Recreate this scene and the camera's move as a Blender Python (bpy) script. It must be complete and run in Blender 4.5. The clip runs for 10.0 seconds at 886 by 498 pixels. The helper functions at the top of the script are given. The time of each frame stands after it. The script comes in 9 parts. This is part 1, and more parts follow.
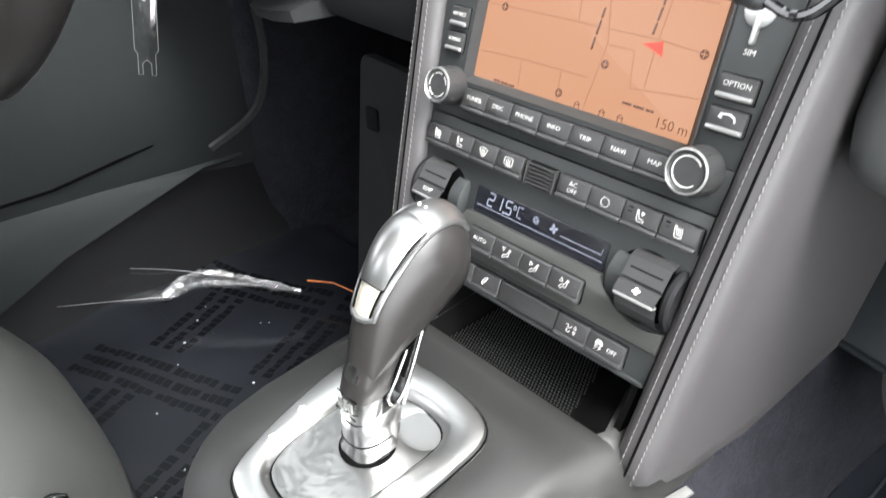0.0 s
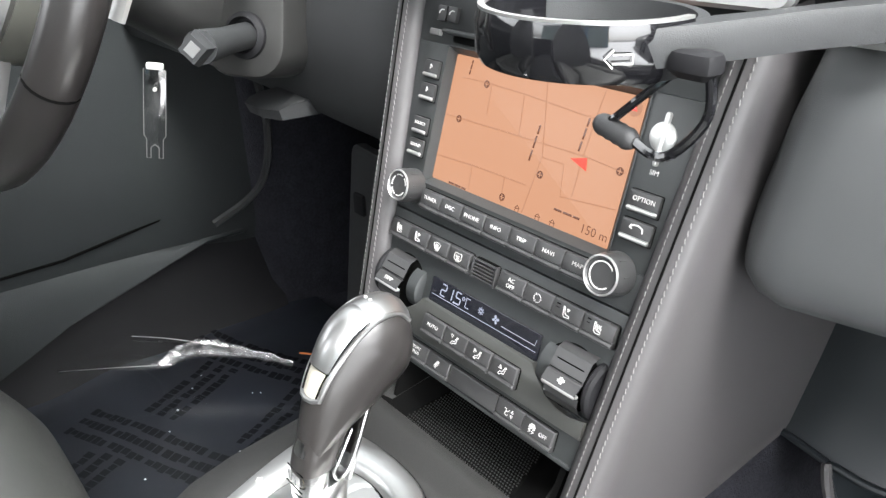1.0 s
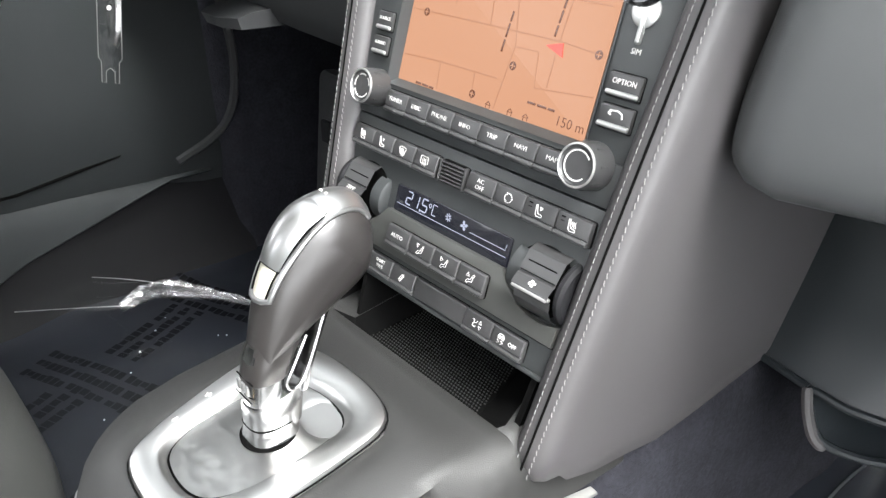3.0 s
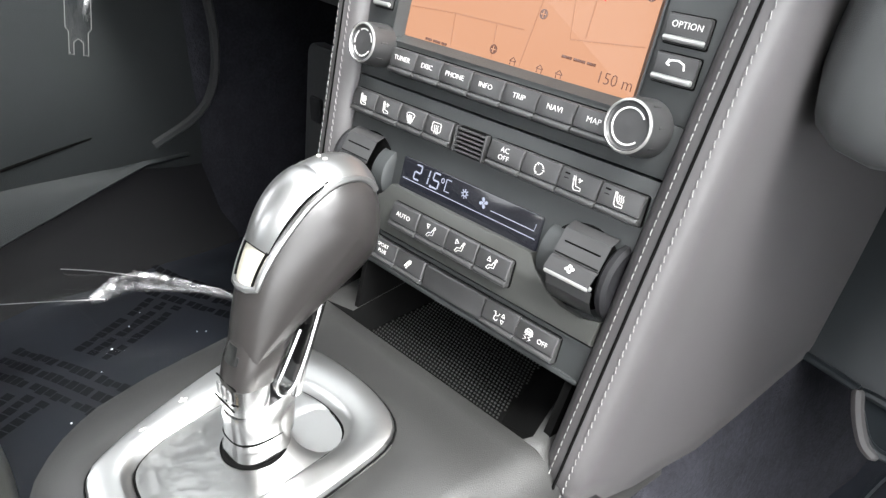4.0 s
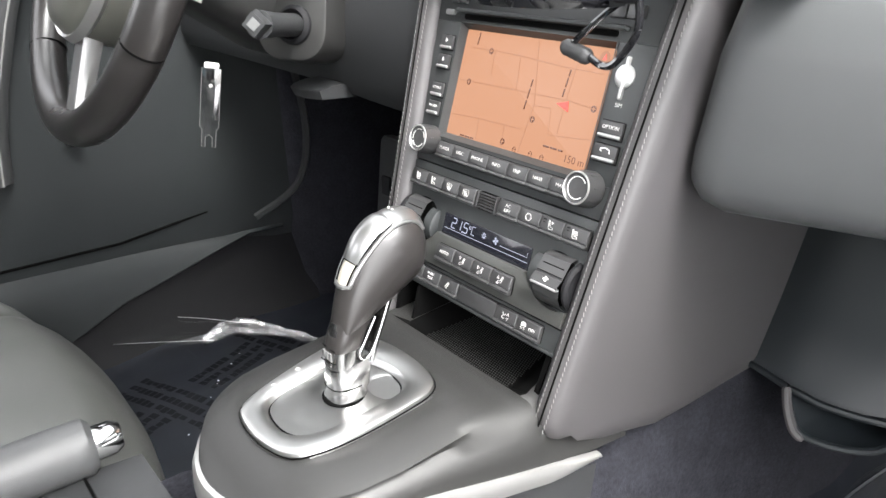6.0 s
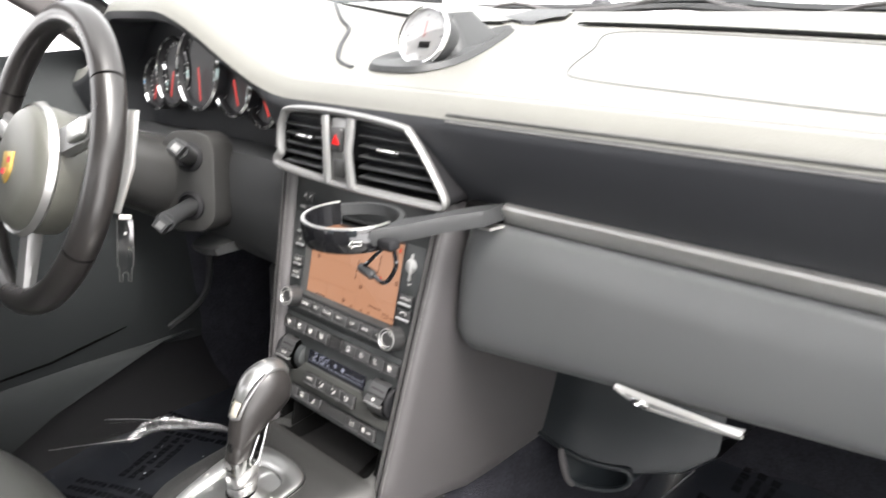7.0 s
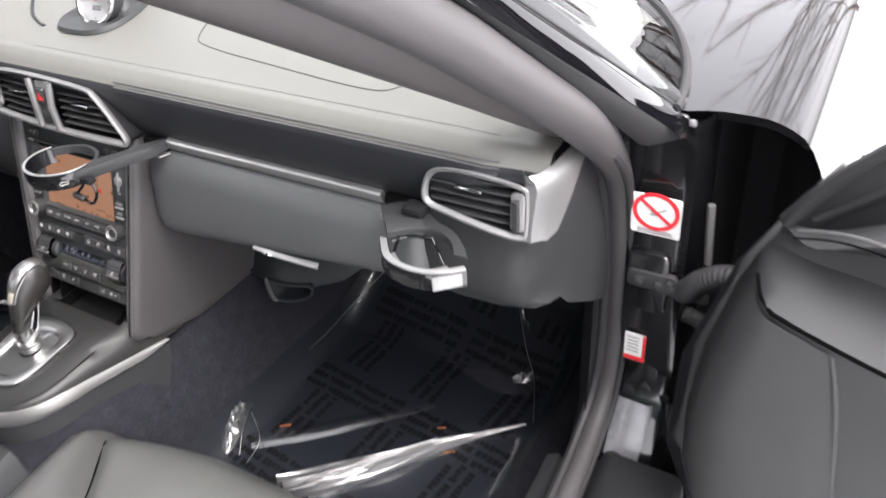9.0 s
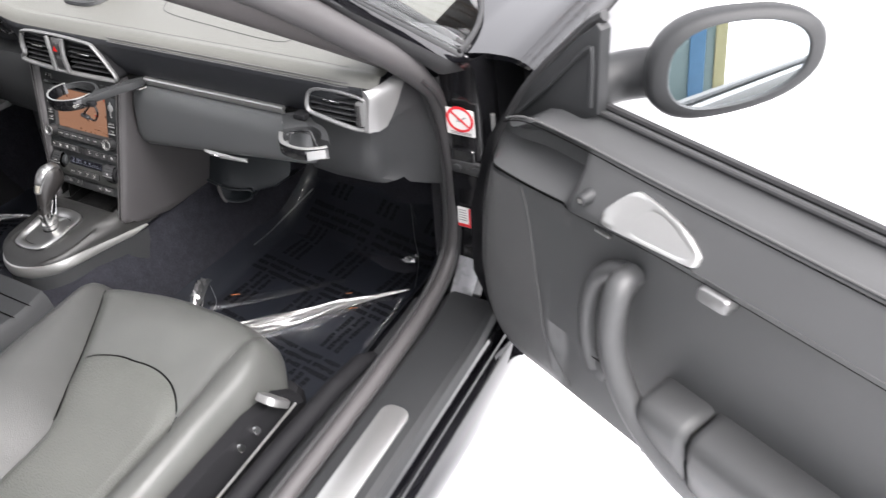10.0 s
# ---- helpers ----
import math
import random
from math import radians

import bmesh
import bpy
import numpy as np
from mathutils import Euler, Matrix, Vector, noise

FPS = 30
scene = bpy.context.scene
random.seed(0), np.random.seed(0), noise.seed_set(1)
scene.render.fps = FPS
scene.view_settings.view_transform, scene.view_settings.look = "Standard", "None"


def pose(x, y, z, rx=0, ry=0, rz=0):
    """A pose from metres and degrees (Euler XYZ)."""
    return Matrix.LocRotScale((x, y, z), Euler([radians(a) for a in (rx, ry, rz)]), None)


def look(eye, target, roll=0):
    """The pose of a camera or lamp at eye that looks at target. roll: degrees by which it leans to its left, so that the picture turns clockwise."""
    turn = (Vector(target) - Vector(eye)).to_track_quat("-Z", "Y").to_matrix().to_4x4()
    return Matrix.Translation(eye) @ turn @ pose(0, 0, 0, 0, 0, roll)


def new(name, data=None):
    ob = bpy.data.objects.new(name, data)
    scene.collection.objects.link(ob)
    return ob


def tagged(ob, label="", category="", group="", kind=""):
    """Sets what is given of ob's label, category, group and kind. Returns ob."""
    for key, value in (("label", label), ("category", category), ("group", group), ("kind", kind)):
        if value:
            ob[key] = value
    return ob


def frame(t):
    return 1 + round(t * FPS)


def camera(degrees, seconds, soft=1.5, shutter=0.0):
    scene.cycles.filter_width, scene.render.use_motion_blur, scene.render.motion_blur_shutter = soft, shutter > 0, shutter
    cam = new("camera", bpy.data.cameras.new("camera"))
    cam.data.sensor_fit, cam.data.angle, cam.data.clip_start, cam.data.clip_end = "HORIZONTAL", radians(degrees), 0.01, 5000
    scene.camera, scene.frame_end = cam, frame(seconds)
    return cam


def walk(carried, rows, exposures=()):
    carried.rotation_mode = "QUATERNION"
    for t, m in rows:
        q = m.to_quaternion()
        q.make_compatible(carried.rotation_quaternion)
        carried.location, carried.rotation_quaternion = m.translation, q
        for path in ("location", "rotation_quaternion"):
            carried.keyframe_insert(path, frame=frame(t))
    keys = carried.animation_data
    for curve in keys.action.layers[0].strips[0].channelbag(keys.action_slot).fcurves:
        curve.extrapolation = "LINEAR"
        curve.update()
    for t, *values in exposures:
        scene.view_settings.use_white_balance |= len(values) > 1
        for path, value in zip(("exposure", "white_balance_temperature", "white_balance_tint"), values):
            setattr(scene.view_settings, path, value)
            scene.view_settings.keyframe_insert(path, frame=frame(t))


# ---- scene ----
cam = camera(60.6, 10.0, soft=1.4, shutter=0.28)
PATH = [
    (0.0, (0.242, 0.005, 0.758), (-1.037, 1.132, -0.288), -1.6),
    (0.5, (0.266, 0.016, 0.776), (-1.078, 1.177, -0.144), -0.8),
    (1.0, (0.291, 0.014, 0.789), (-1.082, 1.167, -0.098), -0.8),
    (1.5, (0.305, 0.014, 0.782), (-1.07, 1.166, -0.104), -0.5),
    (2.0, (0.307, 0.02, 0.773), (-1.049, 1.172, -0.142), -0.6),
    (2.5, (0.306, 0.02, 0.763), (-1.028, 1.169, -0.186), -0.3),
    (4.0, (0.24, 0.048, 0.705), (-1.034, 1.249, -0.262), 1.4),
    (4.5, (0.247, 0.04, 0.72), (-1.037, 1.237, -0.238), 0.9),
    (5.0, (0.277, 0.023, 0.741), (-1.042, 1.206, -0.187), -0.2),
    (5.2, (0.293, 0.016, 0.746), (-1.039, 1.192, -0.172), -0.5),
    (6.3, (0.457, -0.096, 0.772), (-1.025, 1.033, 0.043), -0.6),
    (6.5, (0.508, -0.119, 0.81), (-0.964, 1.038, 0.106), -1.0),
    (7.0, (0.594, -0.125, 0.933), (-0.752, 1.19, 0.253), -2.7),
    (7.5, (0.642, -0.115, 1.003), (-0.509, 1.37, 0.317), -2.7),
    (8.0, (0.711, -0.089, 1.041), (-0.262, 1.449, 0.214), -1.3),
    (8.5, (0.793, -0.081, 1.101), (-0.087, 1.379, 0.056), -2.0),
    (9.0, (0.943, -0.226, 1.169), (0.084, 1.161, 0.013), -4.4),
    (9.5, (1.125, -0.441, 1.262), (0.28, 0.913, 0.056), -4.9),
    (10.0, (1.331, -0.559, 1.332), (0.543, 0.817, 0.113), -3.8),
]
walk(cam, [(t, look(eye, to, roll)) for t, eye, to, roll in PATH], [(0.0, 3.62, 6400, 9), (2.7, 3.64, 6400, 9), (4.0, 3.73, 6400, 9), (5.2, 3.66, 6500, 10), (6.5, 3.62, 6500, 11), (7.0, 3.22, 6700, 12), (7.4, 2.45, 6800, 13), (8.0, 2.1, 6600, 13), (8.5, 2.42, 6500, 15), (9.0, 2.62, 6500, 15), (9.5, 2.55, 6500, 15), (10.0, 2.42, 6500, 14)])

# ---- light: a bright overcast winter day ----
world = bpy.data.worlds.new("overcast")
scene.world = world
world.use_nodes = True
wn = world.node_tree
sky = wn.nodes.new("ShaderNodeTexSky")
sky.sky_type, sky.sun_disc = "NISHITA", False
sky.sun_elevation, sky.sun_rotation = radians(57), radians(108)
sky.dust_density, sky.ozone_density = 4.0, 1.0
pale = wn.nodes.new("ShaderNodeHueSaturation")
pale.inputs["Saturation"].default_value = 0.09
wn.links.new(sky.outputs[0], pale.inputs["Color"])
wn.links.new(pale.outputs[0], wn.nodes["Background"].inputs["Color"])
wn.nodes["Background"].inputs["Strength"].default_value = 0.15
sun = new("sun", bpy.data.lights.new("sun", "SUN"))
sun.data.energy, sun.data.angle, sun.data.color = 1.0, radians(40), (1.0, 0.97, 0.93)
sun.matrix_world = look((3.1, -1.0, 5.0), (0, 0, 0))

# ---- materials ----
def material(name, base, rough=0.5, metal=0.0, grain=0.0, grain_size=400.0, bump=0.0, bump_size=900.0, blotch=0.15,
             blotch_size=12.0, coat=0.0, sheen=0.0, spec=0.5, rough_var=0.0, voronoi=False, stretch=(1, 1, 1)):
    """A surface with variation at two scales and a fine relief."""
    m = bpy.data.materials.new(name)
    m.use_nodes = True
    nt = m.node_tree
    b = nt.nodes["Principled BSDF"]
    b.inputs["Roughness"].default_value, b.inputs["Metallic"].default_value = rough, metal
    b.inputs["Coat Weight"].default_value, b.inputs["Sheen Weight"].default_value = coat, sheen
    b.inputs["Specular IOR Level"].default_value = spec
    b.inputs["Coat Roughness"].default_value = 0.03
    co = nt.nodes.new("ShaderNodeTexCoord")
    mp = nt.nodes.new("ShaderNodeMapping")
    mp.inputs["Scale"].default_value = stretch
    nt.links.new(co.outputs["Object"], mp.inputs["Vector"])
    n1 = nt.nodes.new("ShaderNodeTexNoise")
    n1.inputs["Scale"].default_value, n1.inputs["Detail"].default_value = blotch_size, 4
    n2 = nt.nodes.new("ShaderNodeTexNoise")
    n2.inputs["Scale"].default_value, n2.inputs["Detail"].default_value = grain_size, 2
    for n in (n1, n2):
        nt.links.new(mp.outputs[0], n.inputs["Vector"])
    lo = [c * (1 - blotch) for c in base]
    hi = [min(1, c * (1 + blotch)) for c in base]
    mix = nt.nodes.new("ShaderNodeMix")
    mix.data_type = "RGBA"
    mix.inputs["A"].default_value, mix.inputs["B"].default_value = (*lo, 1), (*hi, 1)
    nt.links.new(n1.outputs["Fac"], mix.inputs["Factor"])
    out = mix.outputs["Result"]
    if grain:
        g = nt.nodes.new("ShaderNodeMix")
        g.data_type, g.blend_type = "RGBA", "MULTIPLY"
        g.inputs["Factor"].default_value = grain
        nt.links.new(out, g.inputs["A"])
        nt.links.new(n2.outputs["Fac"], g.inputs["B"])
        out = g.outputs["Result"]
    nt.links.new(out, b.inputs["Base Color"])
    if rough_var:
        r = nt.nodes.new("ShaderNodeMapRange")
        r.inputs["To Min"].default_value, r.inputs["To Max"].default_value = max(0.02, rough - rough_var), min(1, rough + rough_var)
        nt.links.new(n1.outputs["Fac"], r.inputs["Value"])
        nt.links.new(r.outputs["Result"], b.inputs["Roughness"])
    if bump:
        t = nt.nodes.new("ShaderNodeTexVoronoi" if voronoi else "ShaderNodeTexNoise")
        t.inputs["Scale"].default_value = bump_size
        nt.links.new(mp.outputs[0], t.inputs["Vector"])
        bp = nt.nodes.new("ShaderNodeBump")
        bp.inputs["Strength"].default_value, bp.inputs["Distance"].default_value = bump, 0.001
        nt.links.new(t.outputs[0], bp.inputs["Height"])
        nt.links.new(bp.outputs[0], b.inputs["Normal"])
    return m


def glowing(name, colour, strength, gloss=0.25):
    m = bpy.data.materials.new(name)
    m.use_nodes = True
    b = m.node_tree.nodes["Principled BSDF"]
    b.inputs["Base Color"].default_value = (0.01, 0.01, 0.01, 1)
    b.inputs["Roughness"].default_value = gloss
    b.inputs["Emission Color"].default_value = (*colour, 1)
    b.inputs["Emission Strength"].default_value = strength
    return m


def clear(name, colour=(1, 1, 1), rough=0.0, alpha=0.15):
    """Thin clear sheet: mostly see-through, with the gloss of its surface."""
    m = bpy.data.materials.new(name)
    m.use_nodes = True
    nt = m.node_tree
    out = nt.nodes["Material Output"]
    tr = nt.nodes.new("ShaderNodeBsdfTransparent")
    tr.inputs["Color"].default_value = (*colour, 1)
    gl = nt.nodes.new("ShaderNodeBsdfGlossy")
    gl.inputs["Roughness"].default_value = rough
    mx = nt.nodes.new("ShaderNodeMixShader")
    mx.inputs[0].default_value = alpha
    nt.links.new(tr.outputs[0], mx.inputs[1])
    nt.links.new(gl.outputs[0], mx.inputs[2])
    nt.links.new(mx.outputs[0], out.inputs["Surface"])
    return m


M = {}
M["leather"] = material("black_leather", (0.047, 0.048, 0.049), 0.46, bump=0.2, bump_size=1500, voronoi=True, blotch=0.12, rough_var=0.05)
M["grip_leather"] = material("smooth_grip_leather", (0.0185, 0.017, 0.0165), 0.29, bump=0.03, bump_size=2500, voronoi=True, blotch=0.12, rough_var=0.06)
M["seat_leather"] = material("seat_leather", (0.067, 0.069, 0.0655), 0.36, bump=0.18, bump_size=1200, voronoi=True, blotch=0.18, rough_var=0.07)
# seat leather made darker: the perforated bolster's shade put into its colour
M["bolster_leather"] = material("shaded_perforated_leather", (0.056, 0.057, 0.055), 0.42, bump=0.5, bump_size=650, voronoi=True, blotch=0.15)
M["perforated"] = material("perforated_leather", (0.070, 0.0725, 0.0665), 0.42, bump=0.8, bump_size=420, voronoi=True, blotch=0.15)
# one dashboard leather: daylight put into the top's colour, shade into the face's
M["dash_top"] = material("dash_leather_lit_top", (0.092, 0.0915, 0.083), 0.42, bump=0.35, bump_size=1200, voronoi=True, blotch=0.08, rough_var=0.04)
M["dash_face"] = material("dash_leather_shaded_face", (0.014, 0.015, 0.0175), 0.5, spec=0.35, bump=0.15, bump_size=1600, voronoi=True, blotch=0.1)
M["side_leather"] = material("console_leather", (0.048, 0.0455, 0.047), 0.46, bump=0.08, bump_size=2200, voronoi=True, blotch=0.1)
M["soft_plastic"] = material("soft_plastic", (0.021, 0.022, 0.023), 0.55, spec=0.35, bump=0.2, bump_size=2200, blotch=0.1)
M["glovebox"] = material("glovebox_leather", (0.058, 0.0605, 0.062), 0.37, bump=0.08, bump_size=2200, voronoi=True, blotch=0.1, rough_var=0.05)
# darker copy of the door leather; the far side's shade put into its colour
M["far_door"] = material("shaded_driver_trim", (0.019, 0.0215, 0.0225), 0.6, spec=0.2, bump=0.3, bump_size=1100, voronoi=True, blotch=0.1)
M["handle"] = material("satin_handle_metal", (0.55, 0.55, 0.54), 0.33, 0.88, blotch=0.05, rough_var=0.04)
M["console_plastic"] = material("console_plastic", (0.0175, 0.0175, 0.017), 0.42, spec=0.42, bump=0.2, bump_size=2000, blotch=0.1)
M["panel_plastic"] = material("fascia_plastic", (0.021, 0.023, 0.0235), 0.42, bump=0.08, bump_size=3000, blotch=0.1)
M["ledge_plastic"] = material("satin_ledge_plastic", (0.041, 0.042, 0.0395), 0.36, metal=0.2, blotch=0.08, bump=0.04, bump_size=2600)
M["button"] = material("button_plastic", (0.027, 0.027, 0.0275), 0.33, blotch=0.12, blotch_size=60, bump=0.05, bump_size=3000)
M["gloss_black"] = material("gloss_black_plastic", (0.006, 0.006, 0.007), 0.08, blotch=0.1, coat=0.6)
M["matte_black"] = material("matte_black_plastic", (0.006, 0.006, 0.007), 0.7, blotch=0.2, spec=0.2)
M["duct_plastic"] = material("dark_duct_plastic", (0.009, 0.0115, 0.0135), 0.42, spec=0.4, blotch=0.15, rough_var=0.08)
M["carpet"] = material("dark_blue_grey_carpet", (0.0265, 0.027, 0.0335), 0.95, bump=1.0, bump_size=500, grain=0.75, grain_size=260, blotch=0.45, blotch_size=45, spec=0.1)
M["silver"] = material("satin_silver_trim", (0.45, 0.45, 0.44), 0.36, 0.85, blotch=0.05, rough_var=0.04)
M["airbag_plastic"] = material("airbag_cover_leather", (0.088, 0.088, 0.076), 0.4, bump=0.15, bump_size=1500, voronoi=True, blotch=0.08)
M["silver_paint"] = material("silver_painted_plastic", (0.21, 0.21, 0.21), 0.38, 0.6, blotch=0.06, bump=0.03, bump_size=2500)
M["chrome"] = material("chrome", (0.75, 0.75, 0.75), 0.09, 1.0, blotch=0.04)
M["stem_chrome"] = material("polished_stem", (0.36, 0.36, 0.36), 0.2, 1.0, blotch=0.05, rough_var=0.04)
M["brushed"] = material("brushed_aluminium", (0.53, 0.53, 0.52), 0.34, 1.0, blotch=0.06, blotch_size=8, rough_var=0.06, bump=0.06, bump_size=900, stretch=(6, 0.3, 1))
M["tray_rubber"] = material("tray_liner_rubber", (0.013, 0.013, 0.013), 0.6, blotch=0.2)
M["rubber"] = material("black_rubber", (0.02, 0.02, 0.021), 0.6, blotch=0.2, bump=0.1, bump_size=1200)
M["seal"] = material("door_seal_rubber", (0.052, 0.049, 0.050), 0.55, blotch=0.15, bump=0.15, bump_size=900)
M["paint"] = material("black_car_paint", (0.004, 0.004, 0.005), 0.055, blotch=0.1, coat=0.45, rough_var=0.015)
M["jamb_paint"] = material("black_jamb_paint", (0.007, 0.007, 0.008), 0.2, blotch=0.2, coat=0.6, rough_var=0.05)
M["post_grey"] = material("bright_grey_post_foot", (0.24, 0.24, 0.25), 0.28, blotch=0.35, blotch_size=40, coat=0.5, rough_var=0.1)
M["pillar_cloth"] = material("pillar_trim", (0.052, 0.047, 0.047), 0.6, blotch=0.1, bump=0.1, bump_size=1500)
M["cap_silver"] = material("cap_silver", (0.24, 0.24, 0.24), 0.3, 0.85, blotch=0.06, rough_var=0.05)
M["white_ink"] = material("white_print", (0.56, 0.56, 0.54), 0.5, blotch=0.03)
M["grey_thread"] = material("pale_thread", (0.19, 0.19, 0.185), 0.8, blotch=0.2, blotch_size=300)
M["dark_thread"] = material("dark_thread", (0.07, 0.07, 0.07), 0.8, blotch=0.2, blotch_size=300)
# near-black for joints, and for hollows whose shade is put into the colour
M["gap"] = material("joint_and_shade_black", (0.002, 0.002, 0.002), 0.9, blotch=0.1, spec=0.05)
M["red"] = material("red_print", (0.65, 0.02, 0.03), 0.45, blotch=0.05)
M["paper"] = material("white_sticker", (0.7, 0.7, 0.68), 0.5, blotch=0.05)
M["mat_paper"] = material("dark_floor_paper", (0.0085, 0.0100, 0.0138), 0.45, spec=0.3, blotch=0.25, blotch_size=18, bump=0.1, bump_size=60, rough_var=0.06)
M["mat_ink"] = material("black_print_on_paper", (0.0040, 0.0040, 0.0052), 0.7, blotch=0.2, spec=0.1)
M["film"] = clear("clear_film", alpha=0.065, rough=0.10)
M["film_fold"] = clear("folded_clear_film", alpha=0.15, rough=0.2)
M["film_knot"] = clear("crumpled_clear_film", alpha=0.22, rough=0.28)
M["film_bright"] = clear("bunched_clear_film", alpha=0.38, rough=0.32)
M["speaker"] = material("speaker_leather", (0.060, 0.060, 0.060), 0.5, bump=0.45, bump_size=1000, voronoi=True, blotch=0.08)
M["tag"] = clear("clear_acrylic", alpha=0.14, rough=0.06)
M["glass"] = clear("car_glass", (0.96, 0.98, 0.97), alpha=0.04)
M["screen_glass"] = clear("windscreen_glass", (0.96, 0.98, 0.97), alpha=0.04)
_n = M["screen_glass"].node_tree
_f, _p, _a = _n.nodes.new("ShaderNodeLayerWeight"), _n.nodes.new("ShaderNodeMath"), _n.nodes.new("ShaderNodeMath")
_f.inputs["Blend"].default_value = 0.5
_p.operation, _p.inputs[1].default_value = "POWER", 5.0
_a.operation, _a.inputs[1].default_value, _a.inputs[2].default_value = "MULTIPLY_ADD", 0.45, 0.04
_n.links.new(_f.outputs["Facing"], _p.inputs[0])
_n.links.new(_p.outputs[0], _a.inputs[0])
_n.links.new(_a.outputs[0], [n for n in _n.nodes if n.type == "MIX_SHADER"][0].inputs[0])
M["mirror"] = material("mirror_glass", (0.75, 0.82, 0.85), 0.01, 1.0, blotch=0.0)
M["orange_map"] = glowing("orange_map_screen", (0.55, 0.268, 0.150), 0.110, 0.42)
M["orange_map"].node_tree.nodes["Principled BSDF"].inputs["Specular IOR Level"].default_value = 0.32
M["map_line"] = glowing("map_street_line", (0.44, 0.185, 0.09), 0.098, 0.4)
M["map_dark"] = glowing("map_dark_mark", (0.22, 0.07, 0.03), 0.07, 0.25)
M["map_red"] = glowing("map_red_arrow", (0.8, 0.05, 0.02), 0.12, 0.25)
M["lcd"] = glowing("lcd_glass", (0.007, 0.009, 0.028), 0.04, 0.12)
M["lcd_text"] = glowing("lcd_digits", (0.62, 0.66, 0.85), 0.08, 0.3)
M["dial"] = material("dial_face", (0.01, 0.01, 0.012), 0.5, blotch=0.1)
M["needle"] = glowing("red_needle", (0.9, 0.03, 0.02), 0.1, 0.4)
M["snow"] = material("snow", (0.82, 0.83, 0.85), 0.85, blotch=0.07, blotch_size=1.2, bump=0.5, bump_size=8, grain=0.08, grain_size=30)
M["car_grey"] = material("dark_grey_car_paint", (0.022, 0.026, 0.027), 0.35, blotch=0.1, coat=0.1)
M["tail_red"] = material("red_lamp_lens", (0.5, 0.01, 0.01), 0.15, blotch=0.05, coat=0.5)
M["orange"] = material("orange_plastic_and_glint", (0.45, 0.13, 0.03), 0.5, blotch=0.1)
M["beige"] = material("pale_teal_cladding", (0.10, 0.135, 0.13), 0.6, blotch=0.1, blotch_size=1.0)
M["blue"] = material("blue_cladding", (0.03, 0.09, 0.16), 0.5, blotch=0.1)
M["yellow"] = material("yellow_cladding", (0.20, 0.18, 0.09), 0.5, blotch=0.1)
M["bark"] = material("bark", (0.09, 0.07, 0.055), 0.9, blotch=0.3, bump=0.6, bump_size=40)
M["cream"] = material("cream_button", (0.34, 0.32, 0.27), 0.4, blotch=0.05)
M["crest_gold"] = material("gold_enamel", (0.6, 0.4, 0.1), 0.35, 0.6, blotch=0.1)


# ---- building helpers ----
def thing(name, at, label, category, group="", kind=""):
    ob = new(name)
    ob.location = at
    ob.empty_display_size = 0.02
    return tagged(ob, label, category, group, kind)


def finish(name, bm, mat, angle=38):
    me = bpy.data.meshes.new(name)
    bmesh.ops.recalc_face_normals(bm, faces=bm.faces)
    bm.to_mesh(me)
    bm.free()
    me.materials.append(M[mat] if isinstance(mat, str) else mat)
    me.polygons.foreach_set("use_smooth", [True] * len(me.polygons))
    me.set_sharp_from_angle(angle=radians(angle))
    return me


def part(name, bm, mat, parent=None, label="", angle=38):
    """One mesh object, built in world places, under a thing or a part."""
    ob = new(name, finish(name, bm, mat, angle))
    if parent:
        ob.parent = parent
        if parent.type == "EMPTY":
            ob.matrix_parent_inverse = Matrix.Translation(-Vector(parent.location))
    return tagged(ob, label) if label else ob


def solo(name, bm, mat, label, category, group="", kind="", angle=38):
    return tagged(new(name, finish(name, bm, mat, angle)), label, category, group, kind)


def skin(bm, rows, closed=False, cap=False):
    """Faces between rows of points; closed: each row is a ring; cap: close the first and last ring."""
    vs = [[bm.verts.new(p) for p in r] for r in rows]
    n = len(rows[0])
    for a, b in zip(vs, vs[1:]):
        for i in range(n if closed else n - 1):
            j = (i + 1) % n
            bm.faces.new((a[i], a[j], b[j], b[i]))
    if cap:
        bm.faces.new(vs[0])
        bm.faces.new(vs[-1])
    return bm


def shell(bm, rows, depth):
    """A sheet of rows with thickness depth (a vector) and closed edges."""
    d = Vector(depth)
    back = [[Vector(p) + d for p in r] for r in rows]
    n, k = len(rows[0]), len(rows)
    a = [[bm.verts.new(p) for p in r] for r in rows]
    b = [[bm.verts.new(p) for p in r] for r in back]
    for i in range(k - 1):
        for j in range(n - 1):
            bm.faces.new((a[i][j], a[i][j + 1], a[i + 1][j + 1], a[i + 1][j]))
            bm.faces.new((b[i][j], b[i + 1][j], b[i + 1][j + 1], b[i][j + 1]))
    for i in range(k - 1):
        for j in (0, n - 1):
            bm.faces.new((a[i][j], a[i + 1][j], b[i + 1][j], b[i][j]))
    for j in range(n - 1):
        for i in (0, k - 1):
            bm.faces.new((a[i][j], a[i][j + 1], b[i][j + 1], b[i][j]))
    return bm


def rrect(w, h, r, n=4):
    r = min(r, w / 2 - 1e-5, h / 2 - 1e-5)
    out = []
    for cx, cy, a0 in ((w / 2 - r, h / 2 - r, 0), (r - w / 2, h / 2 - r, 90), (r - w / 2, r - h / 2, 180), (w / 2 - r, r - h / 2, 270)):
        for i in range(n + 1):
            a = radians(a0 + 90 * i / n)
            out.append((cx + r * math.cos(a), cy + r * math.sin(a)))
    return out


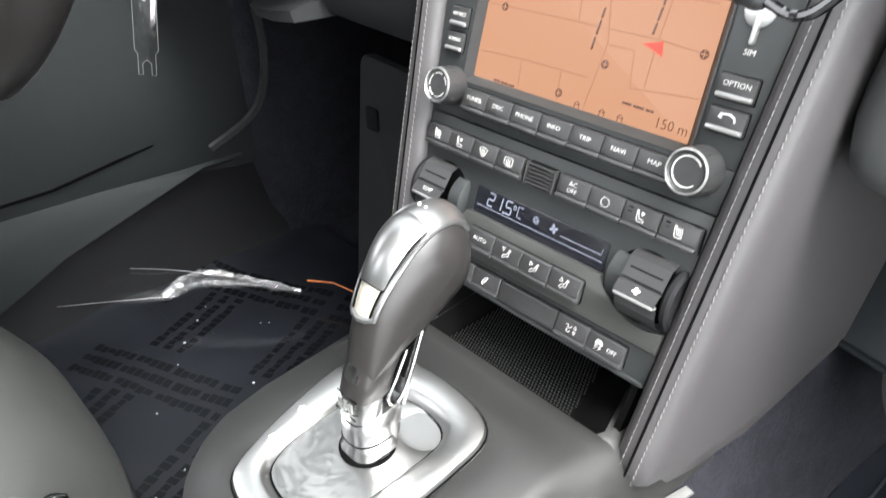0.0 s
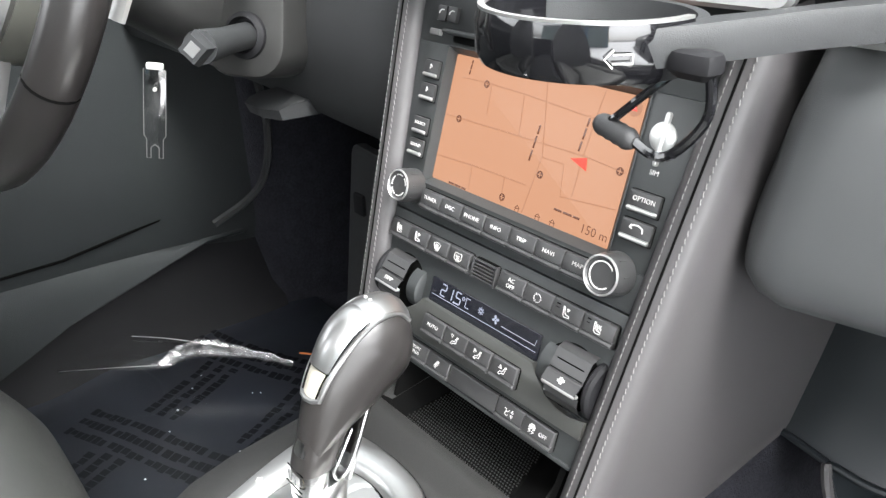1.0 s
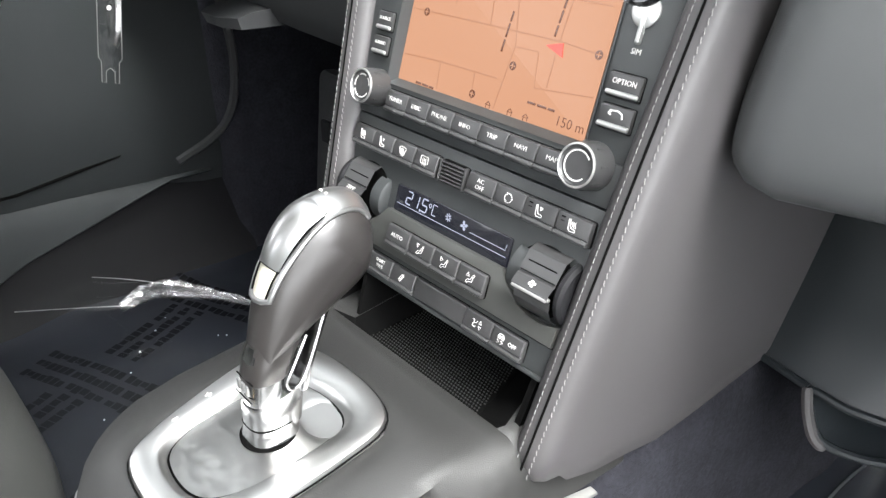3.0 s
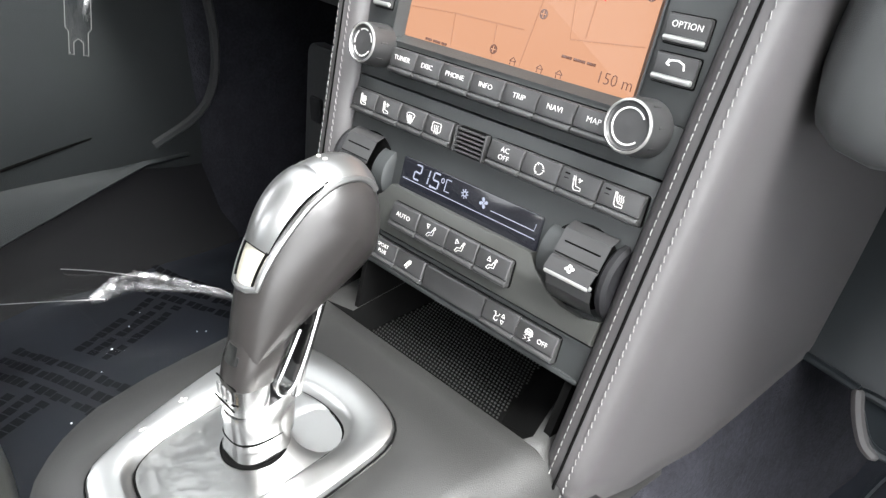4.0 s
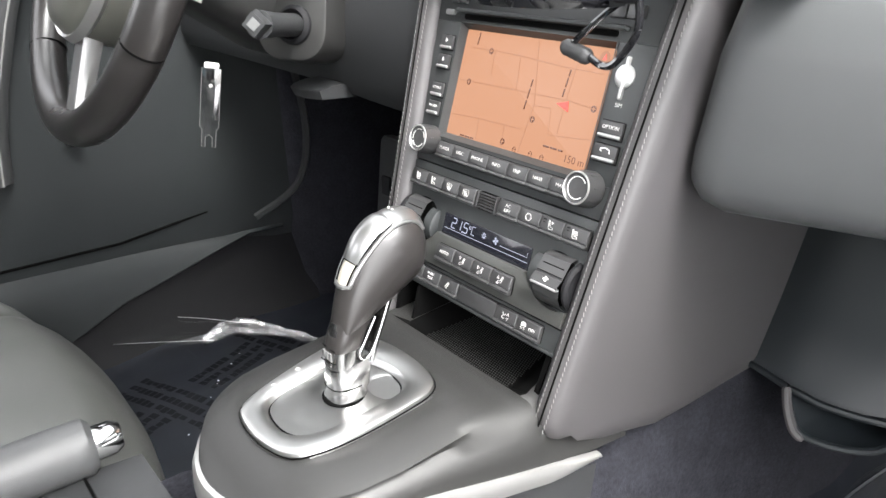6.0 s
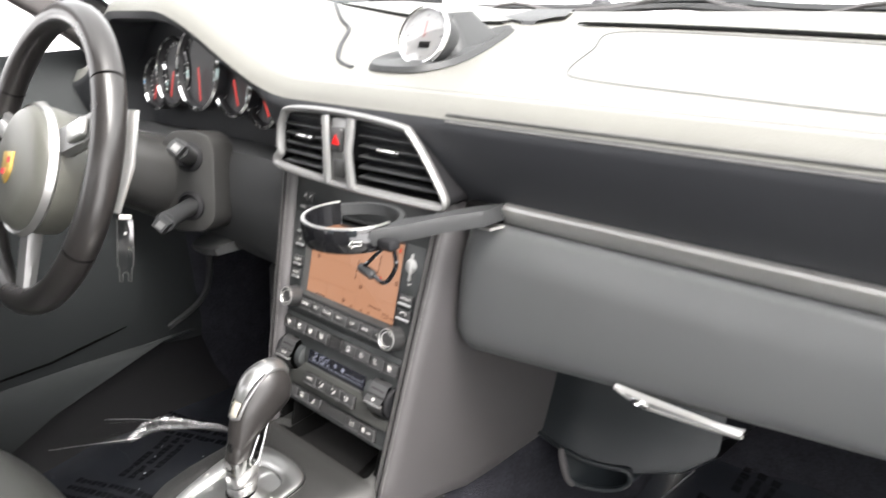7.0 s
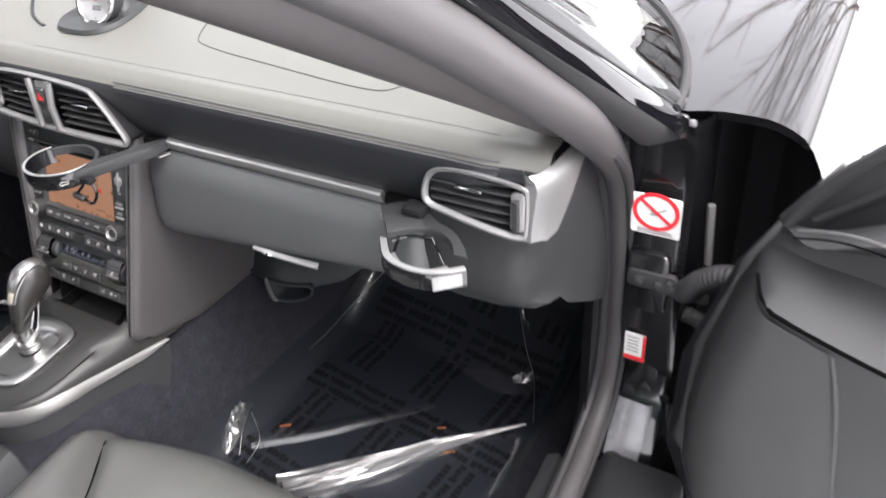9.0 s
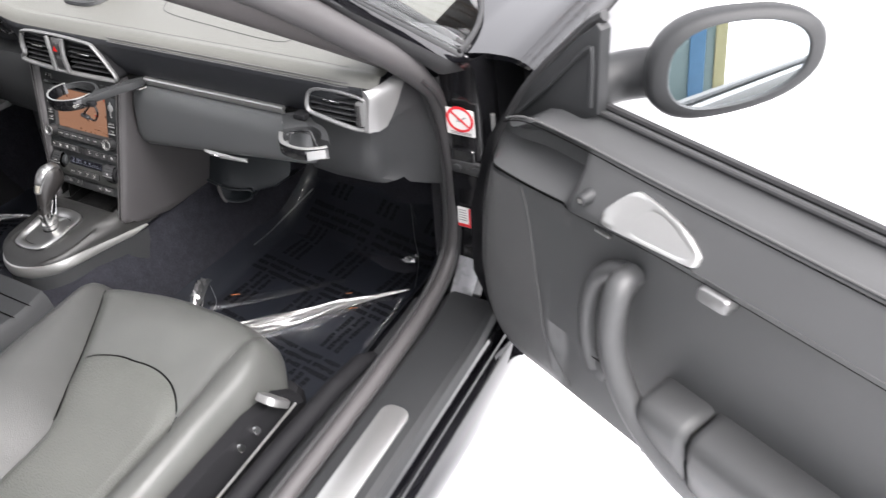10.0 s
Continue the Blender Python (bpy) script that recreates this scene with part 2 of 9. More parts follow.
def oval(w, h, n=28, power=2.0):
    out = []
    for i in range(n):
        a = 2 * math.pi * i / n
        c, s = math.cos(a), math.sin(a)
        out.append((w / 2 * math.copysign(abs(c) ** (2 / power), c), h / 2 * math.copysign(abs(s) ** (2 / power), s)))
    return out


def prism(bm, outline, z0, z1, m=Matrix(), bev=0.0, both=False):
    """An outline in its own plane, raised from z0 to z1, with rounded upper (both: and lower) edges."""
    cx = sum(p[0] for p in outline) / len(outline)
    cy = sum(p[1] for p in outline) / len(outline)
    w = max(p[0] for p in outline) - min(p[0] for p in outline)
    h = max(p[1] for p in outline) - min(p[1] for p in outline)

    def ring(inset, z):
        fx, fy = 1 - 2 * inset / w, 1 - 2 * inset / h
        return [m @ Vector((cx + (x - cx) * fx, cy + (y - cy) * fy, z)) for x, y in outline]
    s = 1 if z1 > z0 else -1
    rows = [ring(bev, z0), ring(0, z0 + s * bev)] if both and bev else [ring(0, z0)]
    if bev:
        rows += [ring(0, z1 - s * bev), ring(bev * 0.3, z1 - s * bev * 0.3), ring(bev, z1)]
    else:
        rows.append(ring(0, z1))
    return skin(bm, rows, True, True)


def box(bm, c, size, bev=0.002, m=Matrix()):
    return prism(bm, rrect(size[0], size[1], bev, 2), -size[2] / 2, size[2] / 2, m @ Matrix.Translation(c), min(bev, size[2] / 3), True)


def tube(bm, pts, r, n=10, closed=False, squash=1.0):
    """A rod along points; r: one radius or one for each point."""
    pts = [Vector(p) for p in pts]
    k = len(pts)
    rad = r if isinstance(r, (list, tuple)) else [r] * k
    up = None
    rows = []
    for i, p in enumerate(pts):
        d = (pts[(i + 1) % k] - pts[i - 1]) if closed else (pts[min(i + 1, k - 1)] - pts[max(i - 1, 0)])
        d.normalize()
        if up is None:
            up = d.orthogonal().normalized() if abs(d.z) > 0.9 else Vector((0, 0, 1))
        up = (up - d * up.dot(d)).normalized()
        s = d.cross(up)
        rows.append([p + (s * math.cos(2 * math.pi * j / n) * squash + up * math.sin(2 * math.pi * j / n)) * rad[i] for j in range(n)])
    if closed:
        rows.append(rows[0])
        vs = [[bm.verts.new(q) for q in row] for row in rows[:-1]]
        vs.append(vs[0])
        for a, b in zip(vs, vs[1:]):
            for j in range(n):
                bm.faces.new((a[j], a[(j + 1) % n], b[(j + 1) % n], b[j]))
        return bm
    return skin(bm, rows, True, True)


def lathe(bm, profile, m=Matrix(), n=32):
    rows = [[m @ Vector((max(r, 1e-5) * math.cos(2 * math.pi * i / n), max(r, 1e-5) * math.sin(2 * math.pi * i / n), h)) for i in range(n)] for r, h in profile]
    return skin(bm, rows, True)


def smooth(pts, per=6, closed=False):
    """A Catmull-Rom curve through points."""
    p = [Vector(q) for q in pts]
    k = len(p)
    out = []
    for i in range(k if closed else k - 1):
        a, b, c, d = (p[(i - 1) % k], p[i], p[(i + 1) % k], p[(i + 2) % k]) if closed else (p[max(i - 1, 0)], p[i], p[i + 1], p[min(i + 2, k - 1)])
        for j in range(per):
            t = j / per
            out.append(0.5 * (2 * b + (c - a) * t + (2 * a - 5 * b + 4 * c - d) * t * t + (3 * b - a - 3 * c + d) * t ** 3))
    if not closed:
        out.append(p[-1])
    return out


def step(a, b, x):
    t = max(0.0, min(1.0, (x - a) / (b - a)))
    return t * t * (3 - 2 * t)


def ribbon(bm, pts, width, m=Matrix(), z=0.0, closed=False, thick=0.0003):
    """A flat line in a plane, of a given width."""
    p = [Vector((x, y, 0)) for x, y in pts]
    k = len(p)
    ring_in, ring_out = [], []
    for i in range(k):
        d = (p[(i + 1) % k] - p[i - 1]) if closed else (p[min(i + 1, k - 1)] - p[max(i - 1, 0)])
        d.normalize()
        s = Vector((-d.y, d.x, 0)) * width / 2
        ring_in.append(p[i] - s)
        ring_out.append(p[i] + s)
    rows = []
    for a, b in zip(ring_in, ring_out):
        rows.append([m @ Vector((a.x, a.y, z)), m @ Vector((a.x, a.y, z + thick)), m @ Vector((b.x, b.y, z + thick)), m @ Vector((b.x, b.y, z))])
    if closed:
        rows.append(rows[0])
    return skin(bm, rows, True, not closed)


def words(text, size, m, mat, parent, name="lettering", wide=1.0):
    cu = bpy.data.curves.new(name, "FONT")
    cu.body, cu.size, cu.align_x, cu.align_y, cu.extrude, cu.resolution_u = text, size * (0.86 if mat == "white_ink" else 1.0), "CENTER", "CENTER", 0.0001, 2
    cu.offset = -0.012 * cu.size
    tmp = new("tmp", cu)
    bpy.context.view_layer.update()
    me = bpy.data.meshes.new_from_object(tmp.evaluated_get(bpy.context.evaluated_depsgraph_get()))
    bpy.data.objects.remove(tmp)
    me.transform(m @ Matrix.Diagonal((wide, 1, 1, 1)))
    me.materials.clear()
    me.materials.append(M[mat])
    ob = new(name, me)
    ob.parent = parent
    if parent.type == "EMPTY":
        ob.matrix_parent_inverse = Matrix.Translation(-Vector(parent.location))
    return ob


def BM():
    return bmesh.new()

# ---- setting: ground, car floor, sills, pillars, glass and body ----
def ground():
    bm = BM()
    n = 40
    rows = []
    for i in range(n + 1):
        row = []
        for j in range(n + 1):
            a, b = (i / n * 2 - 1), (j / n * 2 - 1)
            x, y = 400 * a * abs(a) ** 2, 400 * b * abs(b) ** 2
            d = math.hypot(x, y)
            row.append((x, y, 0.03 * noise.noise((x * 0.9, y * 0.9, 0)) * step(1.5, 4, d) + 0.4 * noise.noise((x * 0.05, y * 0.05, 3)) * step(25, 120, d) - 0.01))
        rows.append(row)
    solo("ground", skin(bm, rows), "snow", "bright white trampled snow on a parking lot", "snow", kind="structure")


def floor_parts():
    for side, name in ((1, "floor_passenger"), (-1, "floor_driver")):
        bm = BM()
        rows = []
        for y, z in ((-0.95, 0.15), (0.55, 0.15), (0.70, 0.17), (0.78, 0.215), (0.98, 0.40), (1.04, 0.62)):
            rows.append([(side * x, y, z + dz) for x, dz in ((0.10, 0), (0.35, 0), (0.60, 0.0), (0.64, 0.0), (0.70, 0.03))])
        solo(name, shell(bm, rows, (0, 0, -0.03)), "carpet", "dark blue-grey car carpet in the footwell", "carpet", kind="structure")
    # tunnel under the console, carpeted
    bm = BM()
    rows = []
    for y, w, zt in ((-0.95, 0.115, 0.33), (0.0, 0.115, 0.375), (0.10, 0.100, 0.385), (0.30, 0.100, 0.392), (0.42, 0.101, 0.402), (0.55, 0.104, 0.415), (1.02, 0.14, 0.46)):
        rows.append([(-w - 0.045, y, 0.12), (-w - 0.020, y, 0.20), (-w - 0.003, y, zt - 0.016), (-w + 0.008, y, zt), (0, y, zt + 0.005), (w - 0.008, y, zt), (w + 0.003, y, zt - 0.016), (w + 0.020, y, 0.20), (w + 0.045, y, 0.12)])
    solo("tunnel_carpet", skin(bm, rows), "carpet", "dark blue-grey carpet over the centre tunnel", "carpet", kind="structure")
    bm = BM()
    shell(bm, [[(-0.75, 1.05, 0.1), (0.75, 1.05, 0.1)], [(-0.75, 1.05, 0.60), (0.75, 1.05, 0.60)], [(-0.75, 0.98, 0.80), (0.75, 0.98, 0.80)]], (0, 0.03, 0))
    solo("wall_front", bm, "matte_black", "dark bulkhead in front of the footwells", "wall", kind="structure")
    bm = BM()
    shell(bm, [[(-0.75, -0.95, 0.1), (0.75, -0.95, 0.1)], [(-0.75, -1.02, 0.72), (0.75, -1.02, 0.72)]], (0, -0.03, 0))
    solo("wall_rear", bm, "carpet", "dark carpeted bulkhead behind the seats", "wall", kind="structure")


SILL = [(0.655, 0.15), (0.662, 0.22), (0.672, 0.272), (0.690, 0.284), (0.704, 0.284), (0.712, 0.288), (0.752, 0.298), (0.768, 0.324), (0.780, 0.333), (0.862, 0.333), (0.872, 0.325), (0.876, 0.30)]
BODY = [(0.876, 0.300), (0.882, 0.275), (0.900, 0.270), (0.908, 0.26), (0.912, 0.19), (0.89, 0.13), (0.80, 0.12)]


def sills():
    for side, name in ((1, "sill_trim_passenger"), (-1, "sill_trim_driver")):
        ys = [-0.95, -0.5, -0.2, 0.0, 0.2, 0.35, 0.42, 0.455] if side > 0 else [-0.95, -0.5, 0.0, 0.35, 0.5, 0.7, 0.98]
        bm = BM()
        skin(bm, [[(side * (x - 0.012 * step(0.35, 0.5, y) * (x > 0.7)), y, z + 0.02 * step(0.40, 0.55, y) * (x < 0.70) * (side > 0)) for x, z in (SILL if side > 0 else SILL[7:])] for y in ys])
        # driver's trim takes a darker black, its shade put into the colour
        solo(name, bm, "soft_plastic" if side > 0 else "matte_black", "black grained plastic sill trim with a raised inner lip", "sill", kind="structure")
        bm = BM()
        skin(bm, [[(side * x, y, z) for x, z in BODY] for y in (-0.95, 0.0, 0.46, 0.62)])
        tube(bm, [(side * 0.889, -0.95, 0.277), (side * 0.889, 0.5, 0.277)], 0.004, 6)
        solo("body_sill_passenger" if side > 0 else "body_sill_driver", bm, "paint", "glossy black painted body sill", "car body", kind="structure")
    t = thing("sill_plate", (0.826, -0.2, 0.333), "long brushed silver entry plate on the black sill", "sill plate")
    bm = BM()
    prism(bm, rrect(0.052, 0.62, 0.02, 5), 0.0, 0.0035, Matrix.Translation((0.822, -0.165, 0.3335)), 0.0012)
    part("plate", bm, "handle", t)
    for i in range(7):
        bm = BM()
        box(bm, (0.822, -0.22 - i * 0.03, 0.3378), (0.010, 0.016, 0.0008), 0.0003)
        part("letter_bar", bm, "dark_thread", t)
    # seat belt guide strip beside the seat
    bm = BM()
    tube(bm, [(0.700, 0.275, 0.262), (0.690, 0.262, 0.286), (0.682, 0.235, 0.300), (0.676, 0.15, 0.306), (0.670, 0.0, 0.308), (0.664, -0.6, 0.312)], [0.008, 0.013, 0.015, 0.0155, 0.0155, 0.0155], 10, squash=1.15)
    solo("sill_cover", bm, "matte_black", "matte black plastic strip along the inner sill", "trim", kind="structure")


def pillar_lines(z):
    """Lines of the windscreen pillar at a height: inner edge, groove, seal edge, strip edge, joint and outer edge."""
    d = z - 0.85
    hi = max(0.0, z - 1.0)
    return ((0.672 - 0.42 * d, 0.368 - 1.56 * d), (0.705 - 0.27 * d - 0.25 * hi, 0.375 - 1.40 * d), (0.746 - 0.44 * d, 0.392 - 1.08 * d - 0.45 * hi), (0.773 - 0.51 * d, 0.428 - 1.25 * d - 0.3 * hi), (0.777 - 0.45 * d, 0.468 - 1.32 * d - 0.3 * hi), (0.778 - 0.42 * d, 0.500 - 1.20 * d - 0.3 * hi))


def pillars():
    zs = [0.80 + 0.02 * i for i in range(25)]
    for side, nm in ((1, "passenger"), (-1, "driver")):
        trim, strip, gloss, edge = [], [], [], []
        for z in zs:
            p = pillar_lines(z)
            mix = lambda a, b, k, dx=0.0, dy=0.0: (side * (a[0] + (b[0] - a[0]) * k + dx), a[1] + (b[1] - a[1]) * k + dy, z)
            i, g, s, t, j, o = p
            trim.append([(side * (i[0] + 0.012), i[1] + 0.055, z), (side * (i[0] + 0.001), i[1] + 0.014, z), (side * i[0], i[1] + 0.003, z), mix(i, g, 0.08, 0.0, -0.008), mix(i, g, 0.28, 0.0, -0.013), mix(i, g, 0.48, 0.001, -0.0115), mix(i, g, 0.66, 0.0015, -0.006), mix(i, g, 0.82, 0.003, 0.001), mix(i, g, 1.0, 0.004, 0.010), mix(i, g, 1.05, 0.010, 0.030)])
            strip.append([mix(s, t, -0.2, 0.0, 0.02), mix(s, t, 0.1, 0.0, 0.008), mix(s, t, 0.5, 0.0, 0.002), mix(s, t, 0.92, 0.001, 0.0), mix(s, t, 1.0, 0.0, 0.004)])
            gloss.append([mix(t, j, 0.0, 0.0, 0.006), mix(t, j, 0.0, 0.0005, 0.0), mix(t, j, 0.3, 0.004, 0.0), mix(t, j, 0.7, 0.004, 0.0), mix(t, j, 0.97, 0.0008, 0.0)])
            edge.append([mix(j, o, 0.03, 0.0005, 0.0), mix(j, o, 0.4, 0.0035, 0.0), mix(j, o, 0.85, 0.002, 0.0), mix(j, o, 1.0, -0.003, 0.004)])
        solo("pillar_trim_" + nm, skin(BM(), trim), "pillar_cloth", "dark grey padded windscreen pillar trim", "pillar", kind="structure", angle=60)
        solo("pillar_strip_" + nm, skin(BM(), strip), "rubber", "matte black strip along the windscreen pillar", "pillar", kind="structure", angle=60)
        solo("pillar_" + nm, skin(BM(), gloss), "paint", "glossy black painted outer windscreen pillar", "pillar", kind="structure", angle=60)
        solo("windscreen_trim_" + nm, skin(BM(), edge), "paint", "glossy black trim beside the windscreen", "pillar", kind="structure", angle=60)
        solo("pillar_joint_" + nm, tube(BM(), [(side * pillar_lines(z)[4][0], pillar_lines(z)[4][1], z) for z in zs], 0.0018, 6), "rubber", "thin black rubber joint on the pillar", "pillar", kind="structure")
        pts, rad = [], []
        for z in [1.26 - 0.04 * k for k in range(11)]:
            g, q = pillar_lines(z)[1:3]
            pts.append((side * (g[0] + q[0]) / 2, (g[1] + q[1]) / 2 + 0.006, z))
        pts += [(side * 0.731, 0.440, 0.800), (side * 0.733, 0.492, 0.740), (side * 0.732, 0.525, 0.66), (side * 0.732, 0.545, 0.56), (side * 0.732, 0.548, 0.45), (side * 0.731, 0.53, 0.37), (side * 0.731, 0.47, 0.328),
                (side * 0.733, 0.38, 0.312), (side * 0.736, 0.2, 0.306), (side * 0.736, 0.0, 0.306), (side * 0.736, -0.9, 0.306)]
        c = smooth(pts, 4)
        rad = [0.0155 + 0.0075 * step(0.74, 0.86, p.z) for p in c]
        ob = thing("door_seal", (side * 0.72, 0.3, 0.30), "thick grey-black rubber seal round the door opening", "door seal", kind="structure")
        part("seal_tube", tube(BM(), c, rad, 14), "seal", ob)
        part("seal_lip", tube(BM(), [(p.x - side * 0.017, p.y - 0.006 - 0.004 * step(0.9, 0.7, p.z), p.z + 0.004) for p in c], 0.0075, 8), "rubber", ob)
        part("seal_rib", tube(BM(), [(p.x + side * 0.014, p.y - 0.010, p.z - 0.002) for p in c[44:]], 0.0045, 8), "rubber", ob)


def jambs():
    """Painted hinge posts in front of the doors."""
    for side, nm in ((1, "passenger"), (-1, "driver")):
        bm = BM()
        rows = []
        for z, y in ((0.14, 0.42), (0.25, 0.445), (0.28, 0.462), (0.315, 0.490), (0.345, 0.518), (0.37, 0.535), (0.42, 0.543), (0.50, 0.528), (0.62, 0.520), (0.72, 0.508), (0.80, 0.488), (0.845, 0.462)):
            rows.append([(side * x, y + d, min(z + 0.012 * step(0.82, 0.85, x), 0.843 + 0.0115 * step(0.770, 0.795, x) - wing_drop(x))) for x, d in ((0.725, 0.03), (0.742, 0.0), (0.80, -0.002), (0.812, 0.004), (0.825, 0.05), (0.85, 0.11), (0.885, 0.115), (0.905, 0.09), (0.935, 0.085), (0.965, 0.080), (0.982, 0.070))])
        solo("hinge_post_" + nm, skin(bm, [r[:5] for r in rows]), "jamb_paint", "glossy black painted hinge post", "car body", kind="structure")
        # outer columns in matte black, the hollow's shade put into their colour
        solo("wing_hollow_" + nm, skin(BM(), [r[4:] for r in rows]), "matte_black", "matte black sheet in place of the shaded hollow behind the wing", "car body", kind="structure")
        if side < 0:
            continue
        bm = BM()
        prism(bm, rrect(0.052, 0.10, 0.006), 0, 0.004, pose(0.775, 0.500, 0.775, 99, 0, 0), 0.002)
        prism(bm, rrect(0.05, 0.09, 0.008), 0, 0.006, pose(0.772, 0.519, 0.585, 92, 0, 0), 0.003)
        prism(bm, rrect(0.045, 0.07, 0.008), 0, 0.005, pose(0.772, 0.545, 0.42, 80, 0, 0), 0.002)
        # pale sheet added over the black foot, its brightness put into the colour
        solo("post_foot", skin(BM(), [[(x, y - 0.003 + d, z) for x, d in ((0.746, 0.004), (0.750, 0.0), (0.790, -0.002), (0.797, 0.002))] for z, y in ((0.300, 0.478), (0.318, 0.492), (0.345, 0.517), (0.366, 0.531))]), "post_grey", "pale grey sheet on the hinge post's foot, brightness put into its colour", "car body", kind="structure")
        st = BM()
        lathe(st, [(0.017, -0.004), (0.017, 0.006), (0.014, 0.012), (0.009, 0.014), (0.008, 0.020), (0, 0.021)], pose(0.764, 0.470, 0.292, 42, 0, 0), 18)
        solo("post_plug", st, "rubber", "black rubber plug at the foot of the hinge post", "rubber plug", kind="structure")
        solo("post_cover", bm, "jamb_paint", "raised black painted cover on the hinge post", "car body", kind="structure")


def screen_foot(x):
    """Where the lower edge of the windscreen lies, at a distance x from the middle."""
    r = min(1.0, abs(x) / 0.787)
    return 0.485 + 0.415 * (1 - r ** 5) ** 0.6, 0.875 - 0.045 * r * r


def wing_drop(ax):
    """How far the wing lies below its crest line."""
    return 0.030 * step(0.60, 0.775, ax) + 6.6 * max(0, ax - 0.86) ** 2 + 0.10 * (max(0, ax - 0.905) / 0.06) ** 2


def glass_and_body():
    rows = []
    us = [math.sin(math.pi / 2 * (j / 20 - 1)) for j in range(41)]
    for i in range(13):
        t = i / 12
        row = []
        for u in us:
            (y0, z0), x0 = screen_foot(0.787 * u), 0.787 * u
            y1, z1 = 0.10 - 0.16 * u * u, 1.235 - 0.045 * u * u
            row.append((x0 + (0.690 * u - x0) * t, y0 + (y1 - y0) * t, z0 + (z1 - z0) * t + 0.02 * math.sin(math.pi * t)))
        rows.append(row)
    g = solo("windscreen", skin(BM(), rows), "screen_glass", "curved clear windscreen", "windscreen", kind="structure")
    g.visible_shadow = False
    half = [0.05 * k for k in range(12)] + [0.60, 0.63, 0.66, 0.68, 0.70, 0.715, 0.73, 0.74, 0.75, 0.758, 0.765, 0.771, 0.776, 0.780, 0.784, 0.787, 0.792, 0.80, 0.815, 0.83, 0.845, 0.86, 0.872, 0.884, 0.896, 0.908, 0.919, 0.929, 0.938, 0.946, 0.953, 0.959, 0.965]
    xs = [-x for x in half[:0:-1]] + half
    def rear(x):
        """Rear edge of the bonnet and wings."""
        ax = abs(x)
        y = screen_foot(x)[0] + 0.012 + 0.10 * max(0, 1 - (ax / 0.74) ** 2)
        return y if ax < 0.787 else 0.497 + 0.012 * step(0.787, 0.83, ax)
    # cowl: a narrow black gap at the corners that widens towards the middle
    rows = []
    inner = [x for x in xs if abs(x) <= 0.788]
    for k in range(5):
        rows.append([(x, screen_foot(x)[0] - 0.010 + (rear(x) + 0.02 - screen_foot(x)[0] + 0.010) * k / 4, screen_foot(x)[1] - 0.006 - 0.004 * k) for x in inner])
    solo("cowl", skin(BM(), rows), "matte_black", "matte black plastic cowl below the windscreen", "cowl", kind="structure")
    c = [(x, screen_foot(x)[0] + 0.002, screen_foot(x)[1] + 0.001) for x in inner]
    solo("windscreen_seal", tube(BM(), c, 0.005, 8), "rubber", "black rubber seal round the foot of the windscreen", "seal", kind="structure")
    rows = []
    for i in range(17):
        t = (i / 16) ** 1.4
        row = []
        for x in xs:
            ax = abs(x)
            y = rear(x) + (1.95 - rear(x)) * t
            f = (y - 0.5) / 1.45
            centre = 0.855 - 0.30 * max(0, f - 0.25) ** 1.15 - 0.02 * f
            crest = 0.855 + 0.008 * math.sin(math.pi * min(1, f * 1.3)) - 0.22 * max(0, f - 0.3) ** 1.3
            z = centre - 0.045 * (ax / 0.62) ** 2 if ax < 0.5 else centre - 0.03
            z = z + (crest - z) * step(0.50, 0.76, ax) - wing_drop(ax)
            row.append((x, y, z))
        rows.append(row)
    rows.insert(0, [(x, y + 0.006, z - 0.012) for x, y, z in rows[0]])
    solo("bonnet_and_wings", skin(BM(), rows), "paint", "glossy black bonnet and front wings reflecting the sky", "car body", kind="structure", angle=60)
    for side in (1, -1):
        rows = []
        for y in [0.509 + 0.103 * i for i in range(15)]:
            f = (y - 0.5) / 1.45
            top = 0.855 + 0.008 * math.sin(math.pi * min(1, max(0, f) * 1.3)) - 0.22 * max(0, f - 0.3) ** 1.3 - wing_drop(0.965)
            rows.append([(side * 0.965, y, top), (side * 0.973, y, top - 0.03), (side * 0.980, y, 0.42), (side * 0.98, y, 0.3), (side * 0.94, y, 0.14)])
        solo("wing_side_passenger" if side > 0 else "wing_side_driver", skin(BM(), rows), "paint", "glossy black side of the front wing", "car body", kind="structure")


# roof out of view, added to keep sky light off the cabin
def roof():
    rows = []
    for y, z in ((0.10, 1.240), (0.02, 1.262), (-0.15, 1.285), (-0.45, 1.290), (-0.75, 1.262), (-0.95, 1.22)):
        rows.append([(0.60 * u, y - 0.16 * u * u * step(-0.6, 0.1, y), z - 0.055 * abs(u) ** 2.2) for u in [k / 10 - 1 for k in range(21)]])
    solo("ceiling", shell(BM(), rows, (0, 0, 0.02)), "seal", "unseen dark roof lining of the car, added to shade the cabin", "ceiling", kind="structure")


roof()
ground()
floor_parts()
sills()
pillars()
jambs()
glass_and_body()

# ---- dashboard ----
def hood(x, y):
    """Rise of the instrument hood above the dashboard."""
    w = step(-0.10, -0.40, x) * step(-0.66, -0.52, x)
    return 0.090 * w * (1 - 0.75 * step(0.46, 0.66, y))


def top_z(x, y):
    return 0.839 + 0.13 * (min(y, 0.66) - 0.40) - 0.02 * step(0.62, 0.72, abs(x)) + hood(x, y)


def lip(x):
    """Front edge of the upper dashboard."""
    h = step(-0.12, -0.28, x) * step(-0.66, -0.52, x)
    return 0.334 + 0.026 * step(0.63, 0.70, x), h


